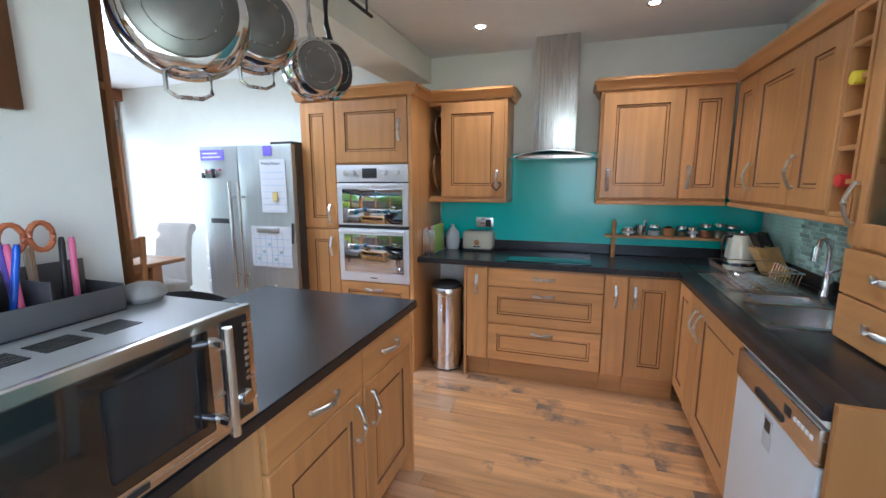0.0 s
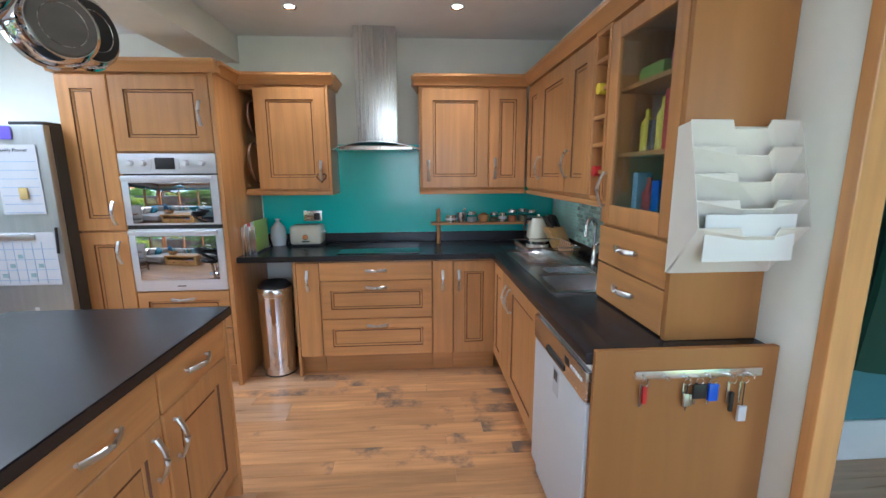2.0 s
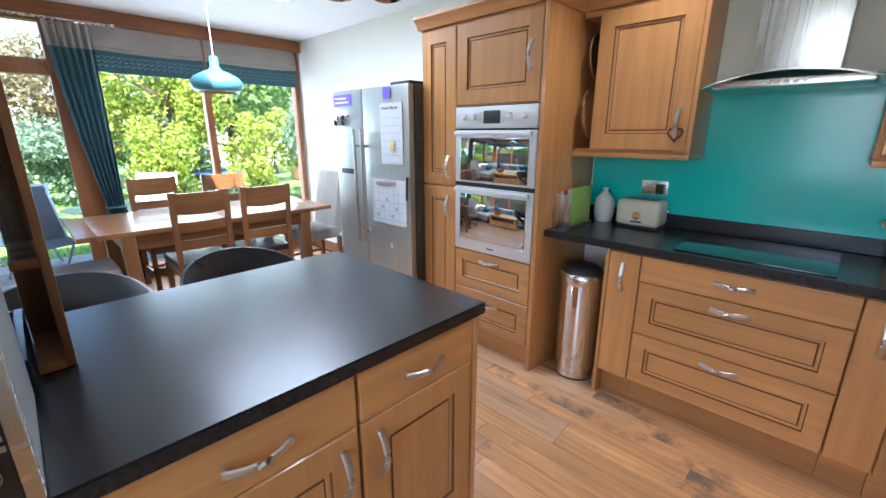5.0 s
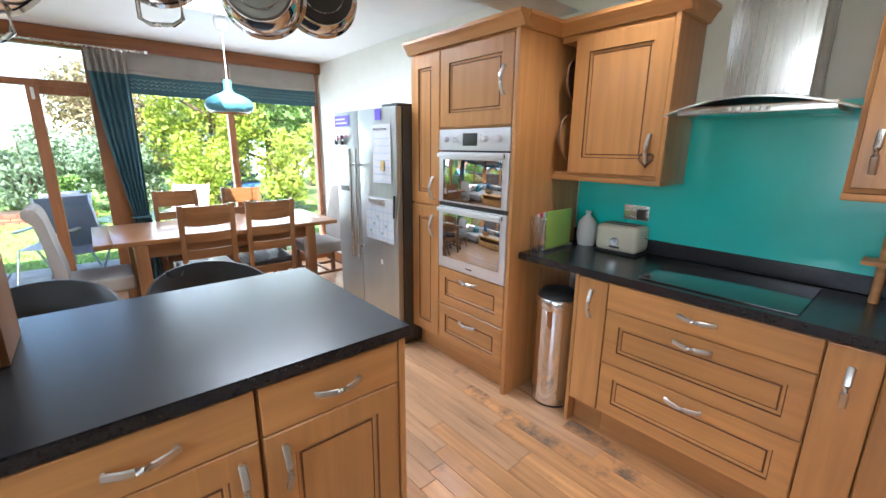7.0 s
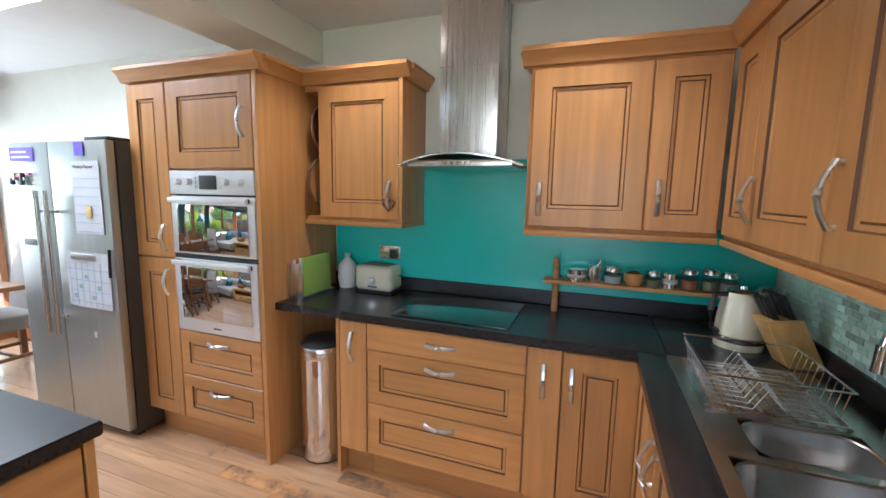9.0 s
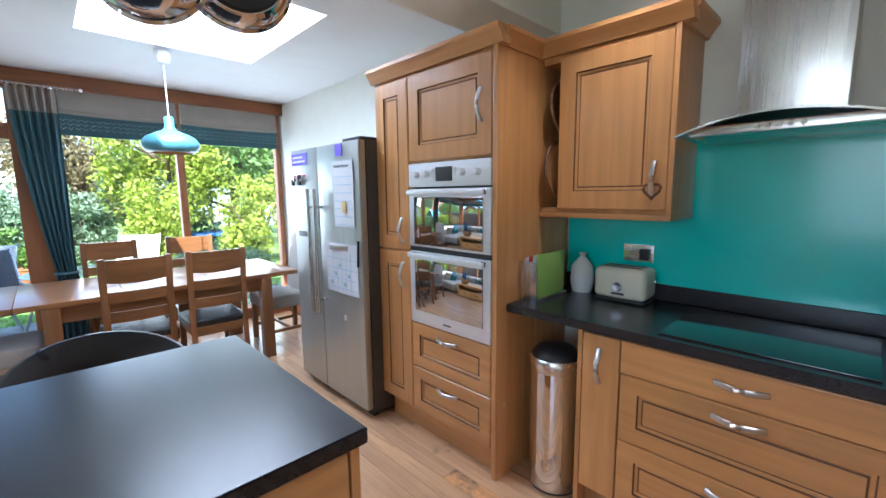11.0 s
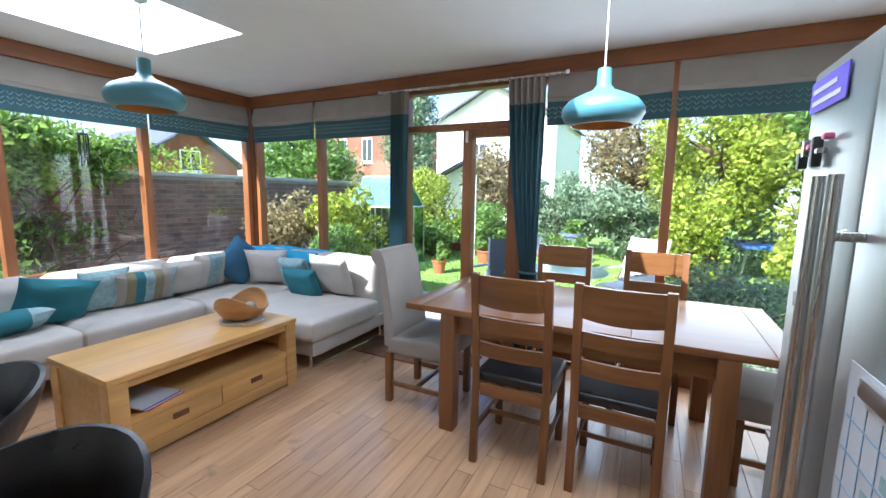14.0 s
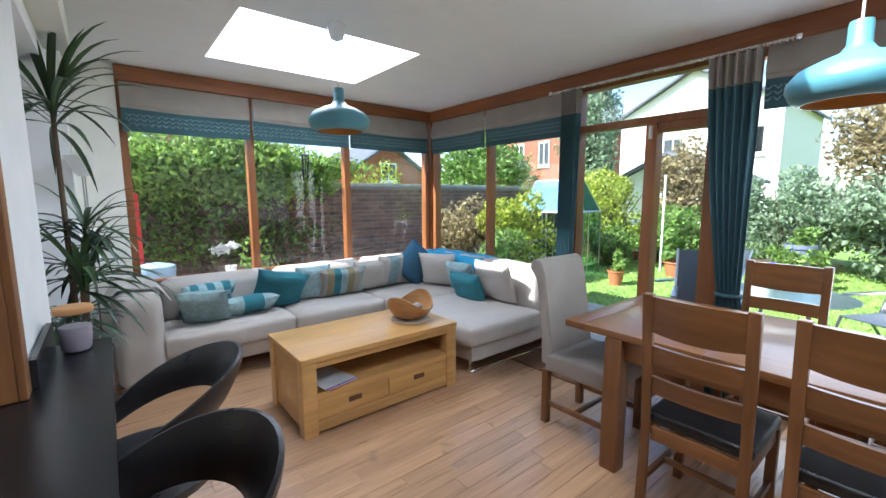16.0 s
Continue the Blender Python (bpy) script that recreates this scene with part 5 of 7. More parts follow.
# ---- fridge ----
root = thing("fridge_freezer", (-2.66, 3.165, 0), 0, "tall silver american style fridge freezer covered with planners and magnets", "fridge")
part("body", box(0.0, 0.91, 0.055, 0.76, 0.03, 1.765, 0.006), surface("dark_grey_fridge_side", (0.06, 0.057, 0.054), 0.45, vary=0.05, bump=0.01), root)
part("kick_plate", box(0.02, 0.89, 0.06, 0.10, 0, 0.04), M_BLACK, root)
dl = part("freezer_door", box(0.002, 0.385, 0.0, 0.05, 0.06, 1.765, 0.012), M_FRIDGE, root)
drr = part("fridge_door", box(0.391, 0.908, 0.0, 0.05, 0.06, 1.765, 0.012), M_FRIDGE, root)
for x, p in ((0.345, dl), (0.435, drr)):
    part("door_handle", tube([(x, -0.055, 0.62), (x, -0.055, 1.48)], 0.013, 12), M_STEEL, p)
    for z in (0.72, 1.36):
        part("handle_bracket", tube([(x, 0.0, z), (x, -0.055, z)], 0.010, 8), M_STEEL, p)
part("dispenser", box(0.07, 0.26, -0.004, 0.0, 1.14, 1.18, 0.002), M_BLACK, dl)
part("hinge_cover", box(0.70, 0.90, 0.02, 0.25, 1.765, 1.785, 0.006), M_BLACK, root)
FY = 3.161


def sheet(name, label, x0, x1, z0, z1, m, lift=0.0):
    return tagged(part(name, box(x0, x1, FY - 0.003 - lift, FY - 0.0005 - lift, z0, z1), m), label, "note")


a = sheet("weekly_planner", "white weekly planner sheet stuck to the fridge door", -2.05, -1.81, 1.24, 1.65, M_PAPER)
for i in range(7):
    part("ruled_line", box(-2.035, -1.825, FY - 0.0042, FY - 0.0032, 1.25 + i * 0.05, 1.254 + i * 0.05), M_INK, a)
txt = bpy.data.curves.new("planner_title", "FONT"); txt.body = "Weekly Planner"; txt.size = 0.028; txt.extrude = 0.0004
tob = new("planner_title", txt); tob.matrix_basis = pose(-2.035, FY - 0.0045, 1.61, 90, 0, 0)
txt.materials.append(M_BLACK); tob.parent = a
b = sheet("month_calendar", "white month calendar chart stuck to the fridge door", -2.18, -1.79, 0.80, 1.13, M_PAPER)
for i in range(4):
    part("ruled_line", box(-2.17, -1.80, FY - 0.0042, FY - 0.0032, 0.83 + i * 0.065, 0.834 + i * 0.065), M_INK, b)
for i in range(6):
    part("column_line", box(-2.15 + i * 0.055, -2.147 + i * 0.055, FY - 0.0042, FY - 0.0032, 0.81, 1.07), M_INK, b)
for i in range(5):
    part("day_block", box(-2.13 + i * 0.055, -2.10 + i * 0.055, FY - 0.0044, FY - 0.0032, 0.85 + 0.06 * (i % 3), 0.875 + 0.06 * (i % 3)), M_TEALPALE, b)
part("badge_strip", box(-2.12, -1.90, FY - 0.012, FY - 0.003, 1.085, 1.12, 0.004), M_HANDLE, b, "row of small metal badges")
c = sheet("purple_sign", "violet rectangular sign on the freezer door", -2.64, -2.40, 1.655, 1.735, M_PURPLE)
for i in range(2):
    part("text_bar", box(-2.62, -2.43 - i * 0.03, FY - 0.0042, FY - 0.0032, 1.672 + i * 0.03, 1.684 + i * 0.03), M_PAPER, c)
sheet("purple_card", "small violet card at the top of the fridge door", -2.01, -1.93, 1.68, 1.755, M_PURPLE)
sheet("white_magnet", "small white oval magnet on the fridge door", -1.98, -1.955, 0.62, 0.655, M_PLASTICW)
for i in range(6):
    m_ = part("magnet", box(-2.63 + i * 0.035, -2.605 + i * 0.035, FY - 0.022, FY - 0.0005, 1.51 + 0.03 * (i % 3), 1.555 + 0.03 * (i % 2), 0.006), (M_BLACK, M_STEEL, M_PINK)[i % 3])
    tagged(m_, "small dark figure magnet on the freezer door", "magnet", "fridge magnets")
m_ = part("yellow_magnet", box(-1.94, -1.89, FY - 0.012, FY - 0.004, 1.33, 1.40, 0.006), surface("straw", (0.55, 0.42, 0.16), 0.7)); tagged(m_, "straw coloured magnet holding the planner", "magnet")
m_ = part("marker_pen", tube([(-1.775, FY - 0.012, 1.0), (-1.765, FY - 0.012, 1.16)], 0.008, 8), M_BLACK); tagged(m_, "black marker pen held to the fridge door", "pen")

# white drawer tower between fridge and table
root = thing("drawer_tower", (-3.16, 3.60, 0), 0, "narrow white drawer tower standing by the wall", "drawers")
part("carcass", box(0, 0.36, 0.002, 0.34, 0, 1.02, 0.004), M_GLOSSW, root)
for i in range(8):
    d = part("drawer", box(0.008, 0.352, -0.018, 0.0, 0.03 + i * 0.122, 0.142 + i * 0.122, 0.004), M_GLOSSW, root)
    part("finger_slot", box(0.12, 0.24, -0.019, -0.016, 0.125 + i * 0.122, 0.141 + i * 0.122, 0.002), M_BLACK, d)
w_ = thing("small_dish", (-2.95, 3.75, 1.02), 0, "small wooden dish on the white drawer tower", "dish")
part("dish", lathe([(0, 0), (0.05, 0), (0.085, 0.04), (0.08, 0.042), (0.045, 0.008), (0, 0.008)], 20), M_BAMBOO, w_)
sw = thing("light_switch", (-3.45, YN, 1.30), 0, "white light switch plate on the cream wall", "switch")
part("plate", box(-0.043, 0.043, -0.01, -0.001, -0.043, 0.043, 0.003), M_PLASTICW, sw)
part("rocker", box(-0.012, 0.012, -0.014, -0.01, -0.02, 0.02, 0.002), M_PLASTICW, sw)

# ---- dining table and chairs ----
root = thing("dining_table", (-3.74, 2.46, 0), 0, "long dark oak extending dining table with thick square legs", "table")
for i, (y0, y1) in enumerate(((-0.975, -0.86), (-0.859, -0.29), (-0.289, 0.289), (0.29, 0.859), (0.86, 0.975))):
    part("top_board", box(-0.48, 0.48, y0, y1, 0.725, 0.762, 0.005), M_TABLE, root)
for x0, x1, y0, y1 in ((-0.44, -0.415, -0.70, 0.70), (0.415, 0.44, -0.70, 0.70), (-0.41, 0.41, -0.72, -0.695), (-0.41, 0.41, 0.695, 0.72)):
    part("apron", box(x0, x1, y0, y1, 0.61, 0.724, 0.003), M_TABLE, root)
for x in (-0.48, 0.38):
    for y in (-0.735, 0.645):
        part("leg", box(x + 0.01, x + 0.10, y, y + 0.09, 0, 0.724, 0.006), M_TABLE_Z, root)


def ladder_chair():
    root = thing("dining_chair", (0, 0, 0), 0, "dark oak ladder back dining chair with black leather seat", "chair", "wooden chairs round the table")
    # seat towards +x, back at x = 0
    for y in (-0.205, 0.165):
        bm = box(0.0, 0.04, y, y + 0.04, 0, 1.04, 0.005)
        for v in bm.verts:
            if v.co.z > 0.5:
                v.co.x -= 0.06
            elif v.co.z < 0.1:
                v.co.x -= 0.03
        bmesh.ops.bisect_plane(bm, geom=bm.verts[:] + bm.edges[:] + bm.faces[:], plane_co=(0, 0, 0.45), plane_no=(0, 0, 1))
        for v in bm.verts:
            if abs(v.co.z - 0.45) < 0.01:
                v.co.x = 0.0 if v.co.x < 0.0 else 0.04
        part("back_leg", bm, M_TABLE_Z, root)
        part("front_leg", box(0.39, 0.43, y, y + 0.04, 0, 0.44, 0.005), M_TABLE_Z, root)
        part("side_stretcher", box(0.035, 0.39, y + 0.01, y + 0.03, 0.17, 0.20, 0.003), M_TABLE_Z, root)
        part("side_rail", box(0.04, 0.39, y + 0.008, y + 0.032, 0.385, 0.44, 0.003), M_TABLE_Z, root)
    part("stretcher", box(0.2, 0.22, -0.175, 0.175, 0.172, 0.198, 0.003), M_TABLE, root)
    part("back_rail", box(0.008, 0.032, -0.165, 0.165, 0.375, 0.44, 0.003), M_TABLE, root)
    part("front_rail", box(0.398, 0.422, -0.165, 0.165, 0.385, 0.44, 0.003), M_TABLE, root)
    for k, (z, h) in enumerate(((0.60, 0.075), (0.74, 0.075), (0.88, 0.15))):
        bm = bmesh.new()
        xs = -0.06 * (z + h / 2 - 0.45) / 0.59 + 0.02
        rows = []
        for i in range(9):
            u = i / 8 * 2 - 1
            x = xs - 0.02 * (1 - u * u)
            rows.append([bm.verts.new(c) for c in ((x - 0.01, u * 0.167, z - (0.012 * (1 - u * u) if k == 2 else 0)), (x + 0.01, u * 0.167, z - (0.012 * (1 - u * u) if k == 2 else 0)), (x + 0.006, u * 0.167, z + h), (x - 0.014, u * 0.167, z + h))])
        for a, b in zip(rows, rows[1:]):
            for i in range(4):
                bm.faces.new((a[i], a[(i + 1) % 4], b[(i + 1) % 4], b[i]))
        bm.faces.new(rows[0]); bm.faces.new(rows[-1][::-1])
        bmesh.ops.recalc_face_normals(bm, faces=bm.faces)
        part("back_slat", bm, M_TABLE, root)
    bm = box(0.02, 0.43, -0.205, 0.205, 0.442, 0.495, 0.024, seg=4)
    part("seat", bm, M_LEATHER, root, "padded black leather seat")
    return root


ch = ladder_chair()
ch.matrix_basis = pose(-3.09, 2.215, 0, 0, 0, 180)
for x, y, turn in ((-3.10, 2.715, 179), (-4.43, 2.205, 1), (-4.42, 2.845, -4)):
    copy_thing(ch, pose(x, y, 0, 0, 0, turn))


def scroll_chair():
    root = thing("upholstered_chair", (0, 0, 0), 0, "taupe upholstered scroll back dining chair with oak legs", "chair", "upholstered chairs")
    bm = bmesh.new()
    prof = [(0.0, 0.40), (0.05, 0.40), (0.04, 0.55), (0.0, 0.80), (-0.03, 0.98), (-0.06, 1.04), (-0.10, 1.055), (-0.135, 1.03), (-0.135, 0.985), (-0.11, 0.96), (-0.085, 0.93), (-0.06, 0.80), (-0.035, 0.55), (-0.03, 0.40)]
    a = [bm.verts.new((x, -0.225, z)) for x, z in prof]
    b = [bm.verts.new((x, 0.225, z)) for x, z in prof]
    bm.faces.new(a); bm.faces.new(b[::-1])
    for i in range(len(prof)):
        j = (i + 1) % len(prof)
        bm.faces.new((a[i], b[i], b[j], a[j]))
    bmesh.ops.recalc_face_normals(bm, faces=bm.faces)
    bmesh.ops.bevel(bm, geom=bm.edges[:], offset=0.008, segments=2, affect="EDGES")
    part("backrest", bm, M_GREYCLOTH, root)
    part("seat", box(0.0, 0.44, -0.23, 0.23, 0.355, 0.475, 0.03, seg=4), M_GREYCLOTH, root)
    for y in (-0.215, 0.17):
        part("front_leg", box(0.385, 0.43, y, y + 0.045, 0, 0.356, 0.005), M_TABLE_Z, root)
        part("back_leg", prism([(-0.03, y), (0.015, y), (0.015, y + 0.045), (-0.03, y + 0.045)], 0, 0.356, 0.004), M_TABLE_Z, root)
        part("stretcher", box(0.015, 0.385, y + 0.012, y + 0.033, 0.12, 0.15, 0.003), M_TABLE_Z, root)
    part("stretcher", box(0.19, 0.21, -0.205, 0.205, 0.122, 0.148, 0.003), M_TABLE_Z, root)
    return root


uc = scroll_chair()
uc.matrix_basis = pose(-3.60, 1.27, 0, 0, 0, 90)
copy_thing(uc, pose(-3.72, 3.66, 0, 0, 0, -90))


# ---- pendant lamps ----
def pendant(x, y, z, label):
    root = thing("pendant_lamp", (x, y, 0), 0, label, "lamp", "pendant lamps")
    part("ceiling_rose", lathe([(0.055, H - 0.001), (0.055, H - 0.03), (0.04, H - 0.085), (0.012, H - 0.1), (0, H - 0.1)], 24), M_PLASTICW, root)
    part("flex", tube([(0, 0, H - 0.1), (0, 0, z + 0.26)], 0.004, 6), M_PLASTICW, root)
    part("shade", lathe([(0.030, z + 0.265), (0.033, z + 0.255), (0.033, z + 0.19), (0.05, z + 0.165), (0.10, z + 0.145), (0.16, z + 0.115), (0.187, z + 0.08), (0.19, z + 0.055), (0.175, z + 0.022), (0.145, z), (0.140, z), (0.168, z + 0.024), (0.182, z + 0.056), (0.155, z + 0.108), (0.05, z + 0.155)], 40), M_LAMP, root)
    part("lining", lathe([(0.139, z + 0.0015), (0.166, z + 0.026), (0.179, z + 0.056), (0.153, z + 0.105), (0.045, z + 0.148), (0, z + 0.15)], 36), M_LAMP_IN, root)
    part("bulb", lathe([(0, z + 0.045), (0.03, z + 0.055), (0.035, z + 0.08), (0.018, z + 0.12), (0.018, z + 0.148)], 16), M_PLASTICW, root)
    return root


pendant(-3.34, 2.545, 1.765, "duck egg blue pendant lamp with warm lining over the dining table")
pendant(-2.50, 0.30, 1.855, "duck egg blue pendant lamp hanging in front of the sofa")


# ---- bar stools ----
def stool():
    root = thing("bar_stool", (0, 0, 0), 0, "black leather bar stool with curved open back on chrome column", "stool", "bar stools")
    part("base", lathe([(0, 0), (0.20, 0), (0.20, 0.008), (0.06, 0.03), (0.03, 0.05), (0, 0.05)], 36), M_CHROME, root)
    part("column", lathe([(0, 0.05), (0.028, 0.05), (0.028, 0.56), (0, 0.56)], 20), M_CHROME, root)
    part("seat", lathe([(0, 0.56), (0.15, 0.56), (0.20, 0.585), (0.215, 0.62), (0.20, 0.645), (0.10, 0.638), (0, 0.632)], 36), M_LEATHER, root)
    # sweeping back band: rises from the arms to the back, open below; back at -x
    bm = bmesh.new()
    rows = []
    n = 28
    for i in range(n + 1):
        t = i / n * 2 - 1
        a = math.pi + t * radians(128)
        lift = math.cos(t * math.pi / 2)
        r = 0.235 + 0.015 * lift
        zc = 0.66 + 0.215 * lift ** 0.8
        hh = 0.022 + 0.055 * lift
        tk = 0.018
        c = []
        for k in range(10):
            q = 2 * math.pi * k / 10
            rr = r + tk * math.cos(q) + 0.035 * lift * math.sin(q)
            c.append(bm.verts.new((rr * math.cos(a), rr * math.sin(a), zc + hh * math.sin(q))))
        rows.append(c)
    for a, b in zip(rows, rows[1:]):
        for k in range(10):
            bm.faces.new((a[k], a[(k + 1) % 10], b[(k + 1) % 10], b[k]))
    bm.faces.new(rows[0]); bm.faces.new(rows[-1][::-1])
    bmesh.ops.recalc_face_normals(bm, faces=bm.faces)
    part("back_band", bm, M_LEATHER, root)
    for k in (-1, 1):
        part("arm_strut", tube([(0.235 * math.cos(radians(180 + k * 122)), 0.235 * math.sin(radians(180 + k * 122)), 0.66), (0.17 * math.cos(radians(180 + k * 122)), 0.18 * math.sin(radians(180 + k * 122)), 0.61)], 0.02, 8), M_LEATHER, root)
    part("foot_rest", tube([(0.15 * math.cos(a * math.pi / 8), 0.15 * math.sin(a * math.pi / 8), 0.22) for a in range(-3, 4)], 0.009, 8), M_CHROME, root)
    part("foot_rest_arm", tube([(0.02, 0, 0.22), (0.15, 0, 0.22)], 0.009, 8), M_CHROME, root)
    return root


st = stool()
st.matrix_basis = pose(-1.28, 1.90, 0, 0, 0, 8)
copy_thing(st, pose(-1.34, 1.30, 0, 0, 0, -6))

# ---- coffee table ----
root = thing("coffee_table", (-2.71, 0.185, 0), 0, "honey pine coffee table with open shelf and two drawers", "coffee table")
part("top", box(-0.60, 0.60, -0.315, 0.315, 0.465, 0.50, 0.005), M_COFFEE, root)
for x in (-0.595, 0.505):
    for y in (-0.31, 0.22):
        part("leg", box(x, x + 0.09, y, y + 0.09, 0, 0.464, 0.005), M_COFFEE, root)
for x in (-0.585, 0.57):
    part("side_panel", box(x, x + 0.015, -0.22, 0.22, 0.04, 0.464, 0.002), M_COFFEE, root)
part("shelf", box(-0.57, 0.57, -0.30, 0.30, 0.245, 0.265, 0.003), M_COFFEE, root)
part("bottom", box(-0.57, 0.57, -0.30, 0.28, 0.06, 0.08), M_COFFEE, root)
part("back_panel", box(-0.505, 0.505, -0.29, -0.275, 0.06, 0.464), M_COFFEE, root)
part("rail", box(-0.505, 0.505, 0.275, 0.305, 0.02, 0.09, 0.003), M_COFFEE, root)
part("rail", box(-0.505, 0.505, 0.275, 0.305, 0.225, 0.268, 0.003), M_COFFEE, root)
part("rail", box(-0.505, 0.505, 0.28, 0.302, 0.425, 0.464, 0.003), M_COFFEE, root)
for x in (-0.502, 0.003):
    d = part("drawer", box(x, x + 0.499, 0.27, 0.298, 0.093, 0.222, 0.003), M_COFFEE, root)
    part("recessed_pull", box(x + 0.205, x + 0.295, 0.297, 0.303, 0.145, 0.18, 0.004), M_WALNUT, d)
mg = thing("magazines", (-2.35, 0.36, 0.266), 12, "small stack of magazines on the coffee table shelf", "magazines")
for i, m in enumerate((M_RED, M_PAPER, M_PURPLE, M_PAPER)):
    part("magazine", box(-0.12 + 0.01 * i, 0.10 + 0.012 * i, -0.14, 0.13, i * 0.008, i * 0.008 + 0.007, 0.001), m, mg)
mt = part("cork_mat", lathe([(0, 0), (0.15, 0), (0.152, 0.004), (0.15, 0.008), (0, 0.008)], 36), surface("pale_cork", (0.55, 0.45, 0.34), 0.9, bump=0.2), at=(-3.08, 0.21, 0.501)); tagged(mt, "round pale table mat under the wooden bowl", "mat")
root = thing("wooden_bowl", (-3.08, 0.21, 0.509), 20, "carved wooden bowl with wavy rim holding fruit", "bowl")
bm = lathe([(0, 0), (0.07, 0), (0.14, 0.04), (0.178, 0.10), (0.176, 0.145), (0.164, 0.145), (0.164, 0.10), (0.125, 0.05), (0, 0.02)], 40)
for v in bm.verts:
    if v.co.z > 0.08:
        v.co.z += 0.036 * math.cos(2 * math.atan2(v.co.y, v.co.x)) * (v.co.z - 0.08) / 0.045
part("bowl", bm, M_BAMBOO, root)
for i, (x, y, r, m) in enumerate(((-0.05, 0.02, 0.045, M_GREYCLOTH), (0.04, -0.03, 0.04, M_TERRA), (0.05, 0.05, 0.035, M_COFFEE), (0.0, -0.06, 0.035, M_COFFEE))):
    bm = bmesh.new(); bmesh.ops.create_icosphere(bm, subdivisions=3, radius=r)
    for v in bm.verts:
        v.co.z *= 0.8; v.co *= 1 + 0.06 * noise.noise(v.co * 30)
    f = part("fruit", bm, m); f.matrix_basis = pose(-3.08 + x, 0.21 + y, 0.509 + 0.045 + r * 0.8)
    tagged(f, "piece of fruit lying in the wooden bowl", "fruit", "fruit in the bowl")


# ---- sofa ----
def puff(x0, x1, y0, y1, z0, z1, bev, bulge=0.012, seed=0, cuts=9):
    """An upholstered block: rounded, slightly swollen and creased."""
    own = box(x0, x1, y0, y1, z0, z1)
    bmesh.ops.subdivide_edges(own, edges=own.edges[:], cuts=cuts, use_grid_fill=True)
    c = Vector(((x0 + x1) / 2, (y0 + y1) / 2, (z0 + z1) / 2))
    h = Vector(((x1 - x0) / 2, (y1 - y0) / 2, (z1 - z0) / 2))
    for v in own.verts:
        p = v.co - c
        q = Vector([max(-(h[i] - bev), min(h[i] - bev, p[i])) for i in range(3)])
        d = p - q
        if d.length > 1e-6:
            p = q + d.normalized() * bev * min(1.0, d.length / bev * 1.0 if d.length < bev else 1.0)
        f = 1
        for i in range(3):
            f *= 1 - (abs(p[i]) / h[i]) ** 2 * 0.5
        nrm = Vector([p[i] / h[i] if abs(p[i]) > h[i] * 0.96 else 0 for i in range(3)])
        v.co = c + p + nrm * bulge * f + nrm * 0.012 * noise.noise((p + Vector((seed, 0, 0))) * 6)
    return own


root = thing("corner_sofa", (0, 0, 0), 0, "large oatmeal fabric corner sofa with loose covers and steel feet", "sofa")
part("base", puff(-4.50, -1.56, -1.42, -0.78, 0.12, 0.27, 0.03), M_SOFA, root)
part("base", puff(-4.50, -3.47, -0.80, 0.50, 0.12, 0.27, 0.03), M_SOFA, root)
for k, (x0, x1) in enumerate(((-2.52, -1.56), (-3.42, -2.53))):
    part("seat_cushion", puff(x0, x1, -1.25, -0.72, 0.25, 0.43, 0.05, 0.02, k * 3.1, 12), M_SOFA, root)
part("seat_cushion", puff(-4.32, -3.43, -1.25, -0.50, 0.25, 0.43, 0.05, 0.02, 9.1, 12), M_SOFA, root)
part("chaise_cushion", puff(-4.30, -3.42, -0.50, 0.54, 0.25, 0.43, 0.05, 0.02, 12.7, 12), M_SOFA, root)
for k, (x0, x1) in enumerate(((-2.50, -1.60), (-3.45, -2.51), (-4.25, -3.46))):
    part("back_cushion", puff(x0, x1, -1.45, -1.20, 0.40, 0.76, 0.08, 0.02, 20 + k * 2.3, 12), M_SOFA, root)
part("arm", puff(-1.56, -1.28, -1.44, -0.70, 0.10, 0.76, 0.07, 0.015, 31, 12), M_SOFA, root)
part("back_cushion", puff(-4.55, -4.28, -1.40, 0.46, 0.16, 0.79, 0.08, 0.015, 35, 14), M_SOFA, root)
for x, y in ((-1.45, -0.78), (-1.45, -1.36), (-3.0, -0.85), (-4.42, 0.45), (-3.52, 0.42), (-4.42, -1.36), (-3.0, -1.36)):
    part("foot", tube([(x, y, 0.0), (x, y, 0.125)], 0.012, 8), M_CHROME, root)
part("foot_runner", tube([(-3.52, 0.42, 0.012), (-4.42, 0.45, 0.012)], 0.010, 8), M_CHROME, root)


